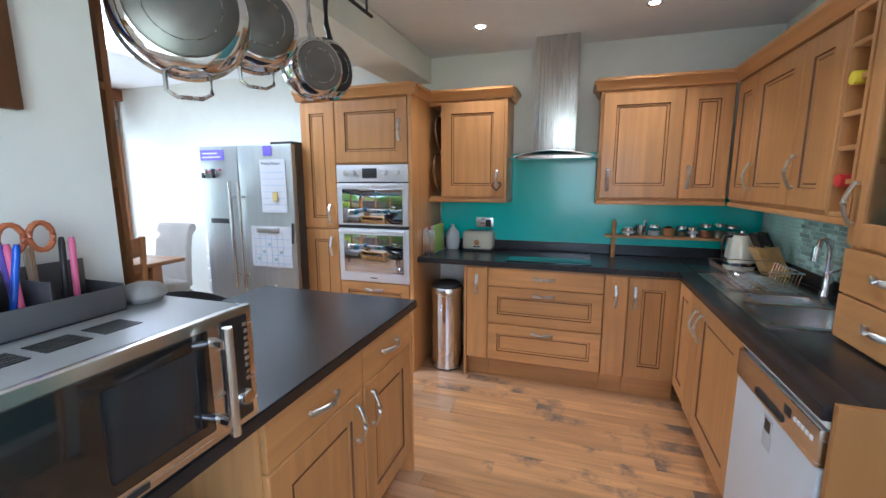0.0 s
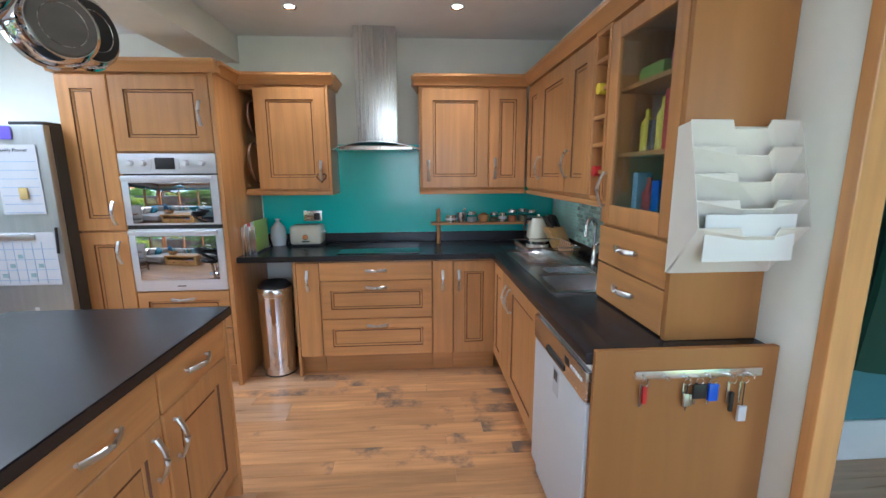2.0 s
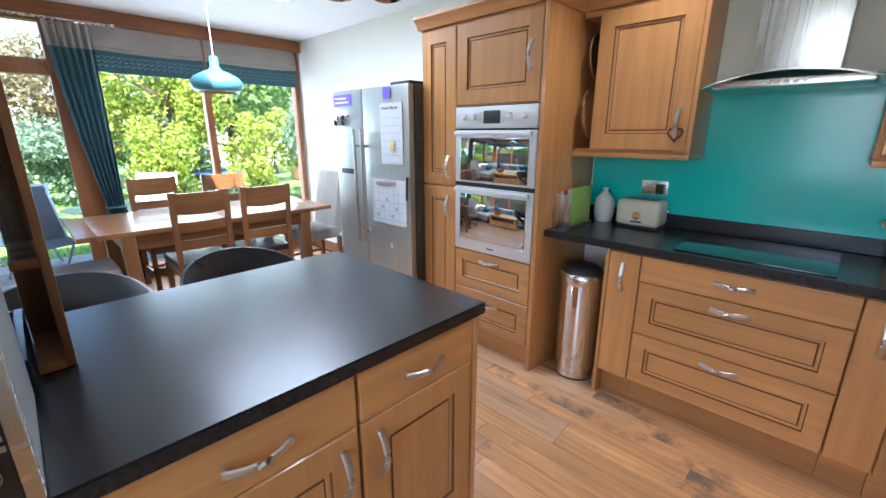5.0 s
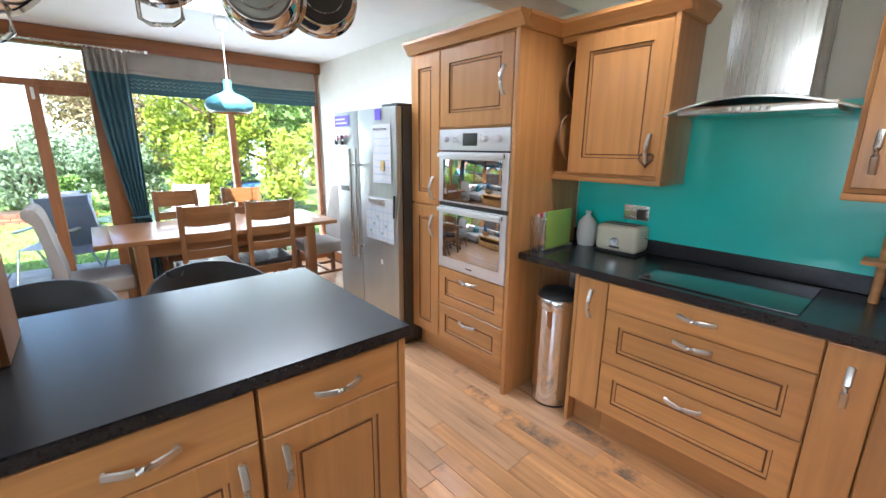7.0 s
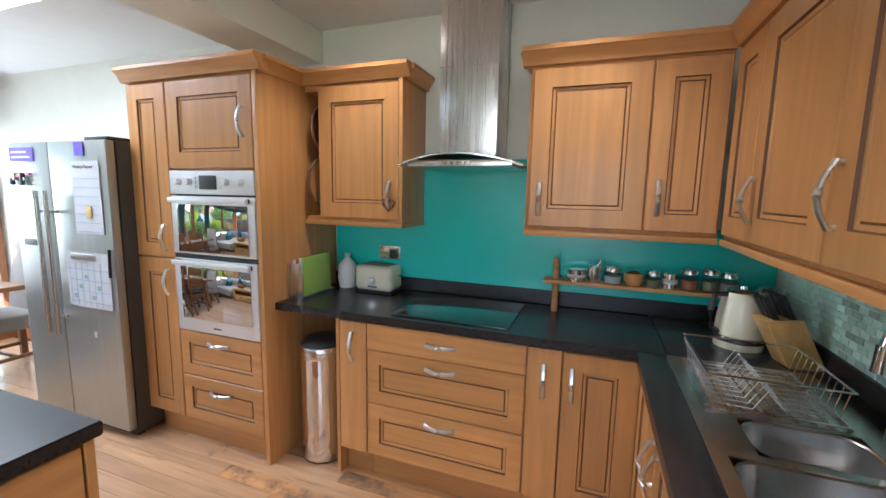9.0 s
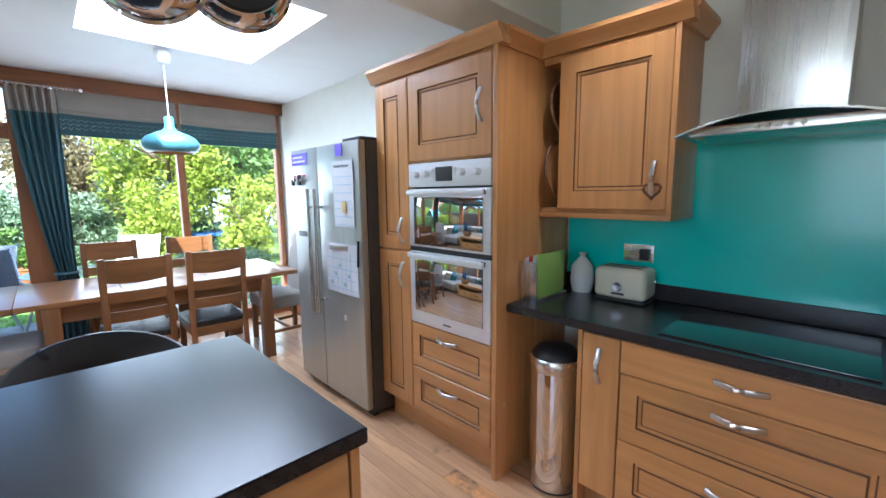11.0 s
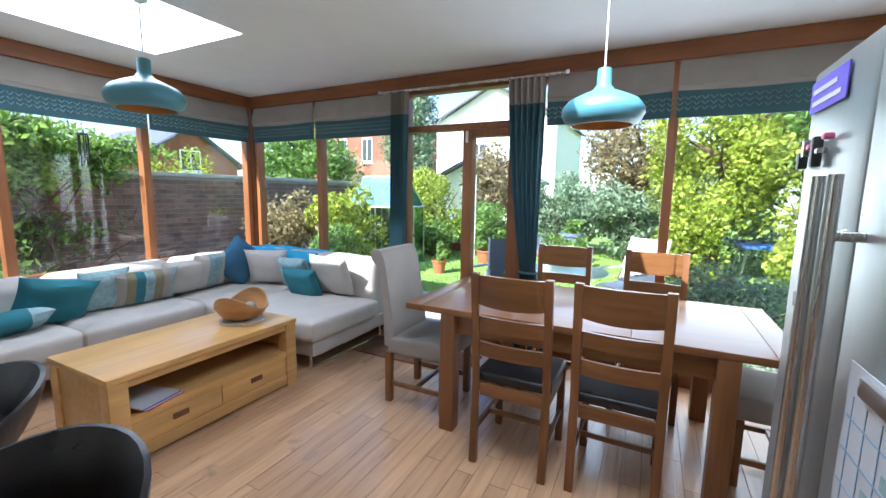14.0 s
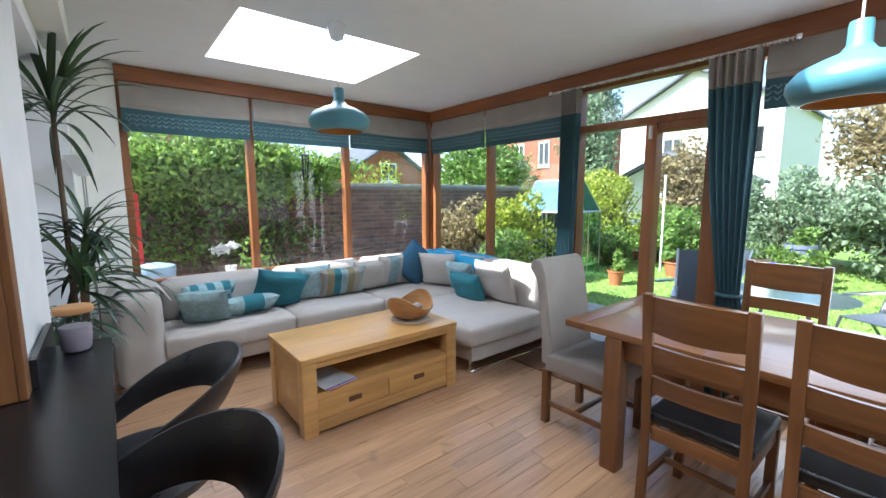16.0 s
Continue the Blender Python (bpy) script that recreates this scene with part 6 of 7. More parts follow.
def cushion(x, y, z, w, h, rx, rz, m, label, seed, stripe=None, roll=0.0):
    own = bmesh.new()
    n = 14
    for side in (1, -1):
        grid = []
        for i in range(n + 1):
            row = []
            for j in range(n + 1):
                u, v = i / n * 2 - 1, j / n * 2 - 1
                pin = 1 - 0.08 * (1 - u * u) * abs(v) ** 3
                pin2 = 1 - 0.08 * (1 - v * v) * abs(u) ** 3
                t = max(0, (1 - u ** 4)) ** 0.5 * max(0, (1 - v ** 4)) ** 0.5
                wob = 0.012 * noise.noise(Vector((u * 2 + seed, v * 2, side)))
                row.append(own.verts.new((u * w / 2 * pin2, side * (0.07 * t + wob * t), v * h / 2 * pin + 0.01 * noise.noise(Vector((u * 1.5, v, seed))))))
            grid.append(row)
        for i in range(n):
            for j in range(n):
                f = own.faces.new((grid[i][j], grid[i + 1][j], grid[i + 1][j + 1], grid[i][j + 1]))
                if stripe:
                    f.material_index = stripe(i, j)
    bmesh.ops.remove_doubles(own, verts=own.verts, dist=0.0008)
    bmesh.ops.recalc_face_normals(own, faces=own.faces)
    ob = part("cushion", own, m)
    ob.data.materials.append(M_TEALCLOTH); ob.data.materials.append(M_OLIVE); ob.data.materials.append(M_TEALPALE)
    ob.matrix_basis = pose(x, y, z, 0, 0, rz) @ pose(0, 0, 0, rx, roll, 0)
    return tagged(ob, label, "cushion", "scatter cushions")


cushion(-1.86, -0.92, 0.57, 0.38, 0.36, 38, 160, M_TEALPALE, "pale patterned cushion leaning on the sofa arm", 1)
cushion(-1.92, -1.16, 0.58, 0.44, 0.34, 30, 190, M_TEALPALE, "blue and grey tartan cushion slumped on the sofa", 2, lambda i, j: (1 if (i // 2 + j // 2) % 2 else 3))
cushion(-2.20, -1.00, 0.51, 0.46, 0.30, 62, 185, M_TEALPALE, "cream and turquoise check cushion lying on the sofa", 3, lambda i, j: (1 if i // 5 == 1 else 0))
cushion(-2.50, -1.08, 0.60, 0.46, 0.40, 28, 175, M_TEALCLOTH, "large plain teal velvet cushion", 4, None, 12)
cushion(-2.83, -1.14, 0.61, 0.36, 0.36, 18, 180, M_TEALPALE, "duck egg blue leaf print cushion", 5)
cushion(-3.12, -1.08, 0.59, 0.50, 0.32, 22, 178, M_GREYCLOTH, "striped olive cream and teal cushion", 6, lambda i, j: (0, 2, 1, 3, 2, 0, 3)[(i // 2) % 7])
cushion(-3.45, -1.12, 0.61, 0.42, 0.36, 24, 180, M_SOFA, "plain oatmeal cotton scatter cushion", 7)
cushion(-3.72, -1.12, 0.63, 0.38, 0.38, 18, 185, M_SOFA, "cream cushion with duck egg centre panel", 8, lambda i, j: (3 if 4 < i < 10 else 0))
cushion(-4.02, -1.06, 0.68, 0.44, 0.44, 16, 170, M_BLUECLOTH, "petrol blue cushion standing on its corner", 9, None, 38)
cushion(-4.15, -0.78, 0.64, 0.44, 0.40, 20, 120, M_SOFA, "crumpled cream cushion in the sofa corner", 10)
cushion(-4.12, -0.36, 0.62, 0.34, 0.34, 22, 100, M_TEALPALE, "pale blue patterned cushion", 11)
cushion(-4.02, -0.16, 0.56, 0.40, 0.30, 24, 92, M_TEALCLOTH, "teal velvet rectangular cushion", 12)
cushion(-4.14, 0.10, 0.64, 0.46, 0.42, 20, 88, M_SOFA, "large oatmeal cushion at the end of the sofa", 13)


def throw(name, label, x0, x1, y0, y1, top, drops, m, seed):
    own = bmesh.new()
    n = 18
    grid = []
    for i in range(n + 1):
        row = []
        for j in range(n + 1):
            x = x0 + (x1 - x0) * i / n
            y = y0 + (y1 - y0) * j / n
            z = top(x, y) + 0.012 * noise.noise(Vector((x * 7 + seed, y * 7, 0)))
            row.append(own.verts.new((x + 0.012 * noise.noise(Vector((y * 6, seed, x))), y, z)))
        grid.append(row)
    for i in range(n):
        for j in range(n):
            own.faces.new((grid[i][j], grid[i + 1][j], grid[i + 1][j + 1], grid[i][j + 1]))
    r = bmesh.ops.extrude_face_region(own, geom=own.faces[:])
    bmesh.ops.translate(own, verts=[v for v in r["geom"] if isinstance(v, bmesh.types.BMVert)], vec=(0, 0, 0.012))
    bmesh.ops.recalc_face_normals(own, faces=own.faces)
    return tagged(part(name, own, m), label, "throw")


throw("throw_blanket", "folded pale grey throw draped over the sofa arm", -1.63, -1.24, -1.38, -0.85, lambda x, y: 0.785 - max(0, abs(x + 1.43) - 0.12) ** 1.2 * 2.6, 0, M_SOFA, 3)
throw("aqua_throw", "bright aqua throw over the sofa back", -4.60, -4.23, -1.22, -0.25, lambda x, y: 0.785 - max(0, abs(x + 4.42) - 0.12) ** 1.2 * 2.2, 0, M_AQUA, 8)

# door mat
mt = part("door_mat", box(-4.42, -4.0, 0.42, 1.55, 0.001, 0.014, 0.004), M_MAT); tagged(mt, "brown coir door mat inside the garden door", "mat")


# ---- blinds and curtains ----
def blind(axis, fixed, a0, a1):
    root = thing("roman_blind", (0, 0, 0), 0, "raised roman blind, taupe with a teal patterned border", "blind", "roman blinds")
    n = 24

    def cloth(name, profile, m):
        own = bmesh.new()
        rows = []
        for i in range(n + 1):
            a = a0 + 0.012 + (a1 - a0 - 0.024) * i / n
            sag = 0.012 * math.sin(math.pi * i / n)
            row = []
            for d, z, k in profile:
                dd = fixed + d + 0.004 * noise.noise(Vector((a * 5, z * 9, 2)))
                zz = z - sag * k
                row.append(own.verts.new((dd, a, zz) if axis == "x" else (a, dd, zz)))
            rows.append(row)
        m_ = len(profile)
        for p, q in zip(rows, rows[1:]):
            for k in range(m_):
                own.faces.new((p[k], p[(k + 1) % m_], q[(k + 1) % m_], q[k]))
        own.faces.new(rows[0]); own.faces.new(rows[-1][::-1])
        bmesh.ops.recalc_face_normals(own, faces=own.faces)
        return part(name, own, m, root)
    cloth("taupe_fold", [(0.02, 2.37, 0), (0.03, 2.37, 0), (0.055, 2.25, 0.6), (0.06, 2.20, 1), (0.05, 2.185, 1), (0.02, 2.19, 1)], M_GREYCLOTH)
    cloth("taupe_fold", [(0.02, 2.19, 1), (0.052, 2.188, 1), (0.05, 2.165, 1), (0.02, 2.165, 1)], M_GREYCLOTH)
    cloth("teal_border", [(0.02, 2.165, 1), (0.042, 2.165, 1), (0.036, 2.08, 0.8), (0.032, 1.985, 0.4), (0.02, 1.985, 0.4)], M_CURTAIN)
    own = bmesh.new()
    k = int((a1 - a0) / 0.05)
    for i in range(k):
        a = a0 + 0.03 + i * 0.05
        for z in (2.03, 2.065, 2.10):
            for s in (-1, 1):
                p0, p1 = (fixed + 0.0445, a, z), (fixed + 0.0445, a + s * 0.02, z + 0.022)
                if axis != "x":
                    p0, p1 = (p0[1], p0[0], p0[2]), (p1[1], p1[0], p1[2])
                tube([p0, p1], 0.002, 4, own)
    part("leaf_motif", own, M_TEALPALE, root)["kind"] = "stuff"
    return root


for a0, a1 in ((-4.54, -3.46), (-3.45, -2.45), (-2.44, -1.45)):
    blind("y", YS, a0, a1)
for a0, a1 in ((-1.46, -0.51), (-0.50, 0.52), (1.97, 2.87), (2.88, 3.88)):
    blind("x", XW, a0, a1)


def curtain(y0, y1, yt, wt_, yb, wb, label):
    """A curtain drawn in to a tie at 0.78 m, taupe at the heading and teal below."""
    root = thing("curtain", (0, 0, 0), 0, label, "curtain", "door curtains")
    for name, za, zb, m in (("heading", 2.345, 2.15, M_GREYCLOTH), ("drop", 2.15, 0.03, M_CURTAIN)):
        own = bmesh.new()
        rows = []
        steps = 5 if name == "heading" else 36
        for k in range(steps + 1):
            z = za + (zb - za) * k / steps
            if z > 0.78:
                f = (2.345 - z) / (2.345 - 0.78)
                f = f ** 1.5
                c, w = (y0 + y1) / 2 * (1 - f) + yt * f, (y1 - y0) * (1 - f) + wt_ * f
            else:
                f = min(1, (0.78 - z) / 0.3)
                c, w = yt * (1 - f) + yb * f, wt_ * (1 - f) + wb * f
            row = []
            for i in range(61):
                u = i / 60
                row.append(own.verts.new((XW + 0.10 + 0.028 * math.sin(u * 2 * math.pi * 6 + 0.6 * math.sin(z * 2)), c + (u - 0.5) * w, z)))
            rows.append(row)
        for a, b in zip(rows, rows[1:]):
            for i in range(60):
                own.faces.new((a[i], a[i + 1], b[i + 1], b[i]))
        r = bmesh.ops.extrude_face_region(own, geom=own.faces[:])
        bmesh.ops.translate(own, verts=[v for v in r["geom"] if isinstance(v, bmesh.types.BMVert)], vec=(0.003, 0, 0))
        bmesh.ops.recalc_face_normals(own, faces=own.faces)
        part(name, own, m, root)
    part("tie_band", tube([(XW + 0.10 + 0.045 * math.cos(a * math.pi / 8), yt + (wt_ / 2 + 0.008) * math.sin(a * math.pi / 8), 0.78) for a in range(16)], 0.014, 6, closed=True), M_CURTAIN, root)
    return root


curtain(0.53, 0.71, 0.60, 0.15, 0.59, 0.28, "teal curtain with taupe heading tied back beside the door")
curtain(1.67, 1.98, 1.90, 0.13, 1.93, 0.26, "long teal curtain with taupe heading swept to a tie")
root = thing("curtain_pole", (XW + 0.10, 0, 2.36), 0, "brushed metal curtain pole over the garden door", "curtain pole")
part("pole", tube([(0, 0.42, 0), (0, 2.12, 0)], 0.011, 10), M_STEEL, root)
for y in (0.40, 2.14):
    part("finial", lathe([(0, -0.03), (0.018, -0.015), (0.02, 0), (0.018, 0.015), (0, 0.03)], 14), M_CHROME, root, at=(0, y, 0))
for y in (0.44, 2.06):
    part("bracket", tube([(0, y, 0), (-0.055, y, 0.02)], 0.008, 8), M_STEEL, root)

# ---- corner by the divider: plant, pictures, uplighter ----
root = thing("dracaena", (-1.12, -0.42, 0), 0, "tall dragon tree with drooping strap leaves in a dark pot", "house plant")
part("pot", lathe([(0, 0), (0.12, 0), (0.15, 0.28), (0.16, 0.30), (0.145, 0.30), (0.13, 0.26), (0, 0.25)], 28), M_WALNUT, root)
heads = ((0.0, 0.0, 1.95, 0.62), (-0.05, 0.12, 1.02, 0.5), (0.05, -0.1, 0.75, 0.42), (-0.08, -0.05, 1.25, 0.4))
for hx, hy, hz, _ in heads:
    part("stem", tube([(0, 0, 0.25), (hx * 0.6, hy * 0.8, hz * 0.6), (hx, hy, hz)], [0.018, 0.014, 0.011], 8), M_BARK, root)
rng = random.Random(5)
for hx, hy, hz, ln in heads:
    own = bmesh.new()
    for i in range(44):
        az = rng.uniform(0, 2 * math.pi); el = rng.uniform(-0.2, 1.35); L = ln * rng.uniform(0.7, 1.1)
        d = Vector((math.cos(az) * math.cos(el), math.sin(az) * math.cos(el), math.sin(el)))
        side = d.cross(Vector((0, 0, 1))).normalized()
        rows = []
        p = Vector((hx, hy, hz + rng.uniform(-0.12, 0.04)))
        for k in range(8):
            w = 0.015 * math.sin(math.pi * (0.12 + 0.88 * k / 7)) + 0.001
            rows.append((own.verts.new(p - side * w), own.verts.new(p + Vector((0, 0, -w * 0.4))), own.verts.new(p + side * w)))
            p = p + d * L / 7
            d = (d + Vector((0, 0, -0.16 - 0.10 * k / 7))).normalized()
            p.x = min(p.x, 0.2)
        for a, b in zip(rows, rows[1:]):
            own.faces.new((a[0], a[1], b[1], b[0])); own.faces.new((a[1], a[2], b[2], b[1]))
    part("leaf_head", own, M_HOUSEPLANT, root)
for z, h in ((1.70, 0.36), (1.28, 0.34)):
    root = thing("picture_frame", (-0.901, -0.75, z), -90, "small black framed picture on the alcove wall", "picture")
    part("frame", box(-0.15, 0.15, -0.02, 0, 0, h, 0.003), M_BLACK, root)
    part("print", box(-0.12, 0.12, -0.022, -0.0195, 0.03, h - 0.03), M_PAPER, root)
root = thing("floor_lamp", (-1.20, -1.15, 0), 0, "slim floor lamp with white glass bowl shade", "lamp")
part("base", lathe([(0, 0), (0.13, 0), (0.13, 0.015), (0.02, 0.03), (0, 0.03)], 28), M_STEEL, root)
part("stem", tube([(0, 0, 0.02), (0, 0, 1.62)], 0.012, 10), M_STEEL, root)
part("shade", lathe([(0, 1.60), (0.03, 1.60), (0.07, 1.66), (0.10, 1.74), (0.096, 1.74), (0.06, 1.67), (0, 1.62)], 28), M_PLASTICW, root)

# ---- garden ----
structure("ground", box(-80, 60, -60, 60, -0.40, -0.14), M_LAWN)
pv = structure("patio", box(-6.56, XW - 0.15, -3.6, 5.5, -0.139, -0.09), M_MORTAR)
for i in range(4):
    for j in range(15):
        part("paving_slab", box(-6.54 + i * 0.45, -6.11 + i * 0.45, -3.55 + j * 0.6, -2.97 + j * 0.6, -0.089, -0.06, 0.006), M_PAVING, pv)
structure("side_path", box(XW - 0.15, 0.5, -3.6, YS - 0.15, -0.139, -0.06), M_PAVING)
rng = np.random.default_rng(3)
n = 26000
gx = rng.uniform(-14, -6.56, n); gy = rng.uniform(-3.2, 5.5, n)
hh = rng.uniform(0.02, 0.05, n); ang = rng.uniform(0, math.pi, n); wd = rng.uniform(0.006, 0.014, n)
lean = rng.normal(0, 0.02, (n, 2))
b0 = np.stack([gx - np.cos(ang) * wd, gy - np.sin(ang) * wd, np.full(n, -0.14)], 1)
b1 = np.stack([gx + np.cos(ang) * wd, gy + np.sin(ang) * wd, np.full(n, -0.14)], 1)
tp = np.stack([gx + lean[:, 0], gy + lean[:, 1], -0.14 + hh], 1)
me = bpy.data.meshes.new("lawn_grass")
me.from_pydata(np.stack([b0, b1, tp], 1).reshape(-1, 3).tolist(), [], np.arange(n * 3).reshape(-1, 3).tolist())
tagged(part_of("lawn_grass", me, M_GRASS, smooth=False), "short mown sunlit lawn", "grass", kind="stuff")


def shrub(name, label, x, y, r, h, m, count, size, seed, base=-0.14, trunk=0.04, category="shrub"):
    root = thing(name, (x, y, base), 0, label, category)
    part("trunk", tube([(0, 0, 0), (0.03, 0.02, h * 0.3), (0.0, 0.05, h * 0.6)], [trunk, trunk * 0.8, trunk * 0.4], 7), M_BARK, root)
    for k in range(5):
        a = k * 2.4 + seed
        part("limb", tube([(0, 0, h * 0.2), (math.cos(a) * r * 0.4, math.sin(a) * r * 0.4, h * 0.5), (math.cos(a) * r * 0.7, math.sin(a) * r * 0.7, h * 0.72)], [trunk * 0.6, trunk * 0.4, trunk * 0.2], 6), M_BARK, root)
    leaves("crown", m, root, (0, 0, h * 0.54), (r, r, h * 0.52), count, size, seed, lumps=16)
    return root


def tree(name, label, x, y, r, h, m, count, size, seed):
    root = thing(name, (x, y, -0.14), 0, label, "tree")
    part("trunk", tube([(0, 0, 0), (0.08, 0.04, h * 0.25), (0.02, 0.1, h * 0.55), (0.1, 0.05, h * 0.8)], [0.14, 0.11, 0.07, 0.02], 9), M_BARK, root)
    for k in range(8):
        a = k * 2.4 + seed
        z = h * (0.28 + 0.06 * k)
        part("limb", tube([(0.05, 0.05, z), (math.cos(a) * r * 0.45, math.sin(a) * r * 0.45, z + h * 0.1), (math.cos(a) * r * 0.85, math.sin(a) * r * 0.85, z + h * 0.16)], [0.05, 0.03, 0.01], 6), M_BARK, root)
    leaves("crown", m, root, (0, 0, h * 0.62), (r, r, h * 0.42), count, size, seed, lumps=26, hollow=0.4)
    return root


# side boundary: brick wall with climber over it
bw = structure("garden_wall", box(-11.0, 1.5, -3.98, -3.80, -0.14, 1.62), M_MORTAR)
structure("garden_wall_coping", box(-11.0, 1.5, -4.02, -3.76, 1.62, 1.68, 0.008), M_PAVING)
fw = structure("garden_wall_end", box(-11.2, -11.0, -4.0, -2.6, -0.14, 1.62), M_BRICKOLD)
root = thing("climbing_hedge", (-2.5, -3.55, -0.14), 0, "dense green climber tumbling over the brick wall", "hedge")
for k in range(26):
    rr = random.Random(k)
    x = rr.uniform(-1.4, 1.8)
    part("vine_stem", tube([(x, -0.15, 0), (x + rr.uniform(-0.4, 0.4), 0.1, 0.6), (x + rr.uniform(-0.6, 0.6), -0.05, 1.2), (x + rr.uniform(-0.8, 0.8), 0.1, 1.8)], [0.022, 0.018, 0.014, 0.008], 6), M_BARK, root)
rr = random.Random(77)
for k in range(70):
    x, z = rr.uniform(-2.1, 1.9), rr.uniform(0.15, 1.0)
    a, l = rr.uniform(0.2, 2.9), rr.uniform(0.35, 0.8)
    part("bare_twig", tube([(x, 0.0, z), (x + math.cos(a) * l * 0.5, rr.uniform(0.0, 0.25), z + math.sin(a) * l * 0.4), (x + math.cos(a + 0.6) * l, rr.uniform(0.0, 0.2), z + math.sin(a + 0.6) * l * 0.6)], [0.010, 0.007, 0.004], 5), M_BARK, root)
# upper leaves carry the painted sunlit tone, the lower layer plain mid green
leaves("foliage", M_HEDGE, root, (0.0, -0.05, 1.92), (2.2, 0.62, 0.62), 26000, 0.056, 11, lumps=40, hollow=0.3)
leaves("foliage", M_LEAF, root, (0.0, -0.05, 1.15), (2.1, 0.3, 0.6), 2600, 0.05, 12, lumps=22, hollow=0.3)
shrub("shrub", "orange tipped green shrub by the wall", -6.3, -2.9, 0.75, 1.5, M_LEAF4, 3500, 0.06, 21)
shrub("shrub", "bright yellow green shrub beside the greenhouse", -6.9, -2.2, 0.75, 1.6, M_LEAF2, 5000, 0.06, 22)
shrub("shrub", "mid green rounded shrub outside the window", -6.0, -1.6, 0.6, 1.05, M_LEAF, 3500, 0.05, 23)
shrub("shrub", "tall golden shrub at the lawn edge", -10.6, -2.35, 1.0, 2.25, M_LEAF2, 8000, 0.06, 24)
shrub("shrub", "green leafy border plants", -11.2, -0.9, 0.7, 1.2, M_LEAF, 4000, 0.07, 25)
shrub("shrub", "green leafy border plants", -13.6, 0.6, 1.2, 1.5, M_LEAF, 5000, 0.08, 26)
shrub("shrub", "green leafy border plants", -12.2, 2.2, 1.1, 1.9, M_LEAF3, 5000, 0.08, 27)
shrub("shrub", "tall grey green shrub by the lawn", -11.5, 4.0, 1.2, 2.7, M_LEAF3, 6000, 0.08, 28)
shrub("shrub", "bright green bush near the fence", -9.2, 5.2, 0.8, 2.1, M_LEAF2, 5000, 0.07, 29)
shrub("shrub", "lavender and rosemary by the patio", -5.9, 3.4, 0.9, 0.85, M_LEAF3, 5500, 0.04, 30)
shrub("shrub", "low silver herbs beside the patio", -5.5, 2.85, 0.55, 0.65, M_LEAF3, 3000, 0.035, 31)
shrub("shrub", "large leafy bush at the fence", -7.6, 6.2, 1.1, 2.4, M_LEAF3, 6000, 0.07, 32)
tree("tree", "copper leaved ornamental tree at the garden end", -13.2, -1.75, 1.0, 2.9, M_LEAF4, 6000, 0.08, 41)
tree("tree", "broad green tree behind the lawn", -12.0, 5.6, 2.2, 4.3, M_LEAF, 9000, 0.10, 42)
tree("tree", "tall feathery dark conifer behind the greenhouse", -15.0, -5.5, 1.2, 6.4, M_LEAF3, 12000, 0.10, 43)
tree("tree", "green tree near the fence", -8.8, 7.6, 1.8, 3.9, M_LEAF3, 11000, 0.09, 44)
tree("tree", "large green tree over the boundary", -16.5, 8.8, 2.4, 4.8, M_LEAF, 13000, 0.12, 45)
tree("tree", "leafy tree beyond the brick wall", -9.5, -5.6, 1.5, 3.6, M_LEAF, 8000, 0.09, 46)
tree("tree", "leafy green tree beyond the garden end", -17.5, 4.2, 1.8, 3.0, M_LEAF, 9000, 0.11, 47)
tree("tree", "olive and copper leaved tree behind the lawn", -13.5, 2.38, 1.5, 4, M_LEAF4, 9000, 0.08, 71)
tree("tree", "pale green feathery tree beside the patio hedge", -10.5, 3.83, 1.3, 3.6, M_LEAF2, 8000, 0.07, 72)
shrub("shrub", "tall grey green shrub behind the blue pot", -12.5, 0.52, 1.1, 2.3, M_LEAF3, 6000, 0.07, 73)
shrub("shrub", "leafy green border plant by the greenhouse", -10.2, -2.07, 0.6, 1, M_LEAF, 3500, 0.06, 74)
shrub("shrub", "leafy green border plant under the copper tree", -11.6, -1.38, 0.75, 1.25, M_LEAF, 4500, 0.06, 75)
shrub("shrub", "bright lime shrub against the fence", -9.6, 3.41, 0.7, 1.9, M_LEAF2, 4500, 0.06, 76)
shrub("hedge", "clipped golden hedge top over the wall", -5.6, -4.6, 0.9, 2.1, M_LEAF2, 4000, 0.05, 48)
shrub("shrub", "potted white flowering plant outside the window", -2.55, -2.05, 0.22, 1.15, M_LEAF, 300, 0.05, 49, trunk=0.01)
root = thing("white_orchid", (-2.18, -1.46, 0.725), 0, "white orchid spray standing on the window sill", "flower")
part("pot", lathe([(0, 0), (0.04, 0), (0.05, 0.08), (0.045, 0.08), (0.04, 0.02), (0, 0.02)], 18), M_PLASTICW, root)
part("stem", tube([(0, 0, 0.02), (0.0, 0.03, 0.2), (0.08, 0.04, 0.30), (0.16, 0.04, 0.26)], 0.004, 6), M_HOUSEPLANT, root)
leaves("petals", M_PLASTICW, root, (0.06, 0.05, 0.26), (0.17, 0.05, 0.07), 70, 0.045, 51, lumps=8)
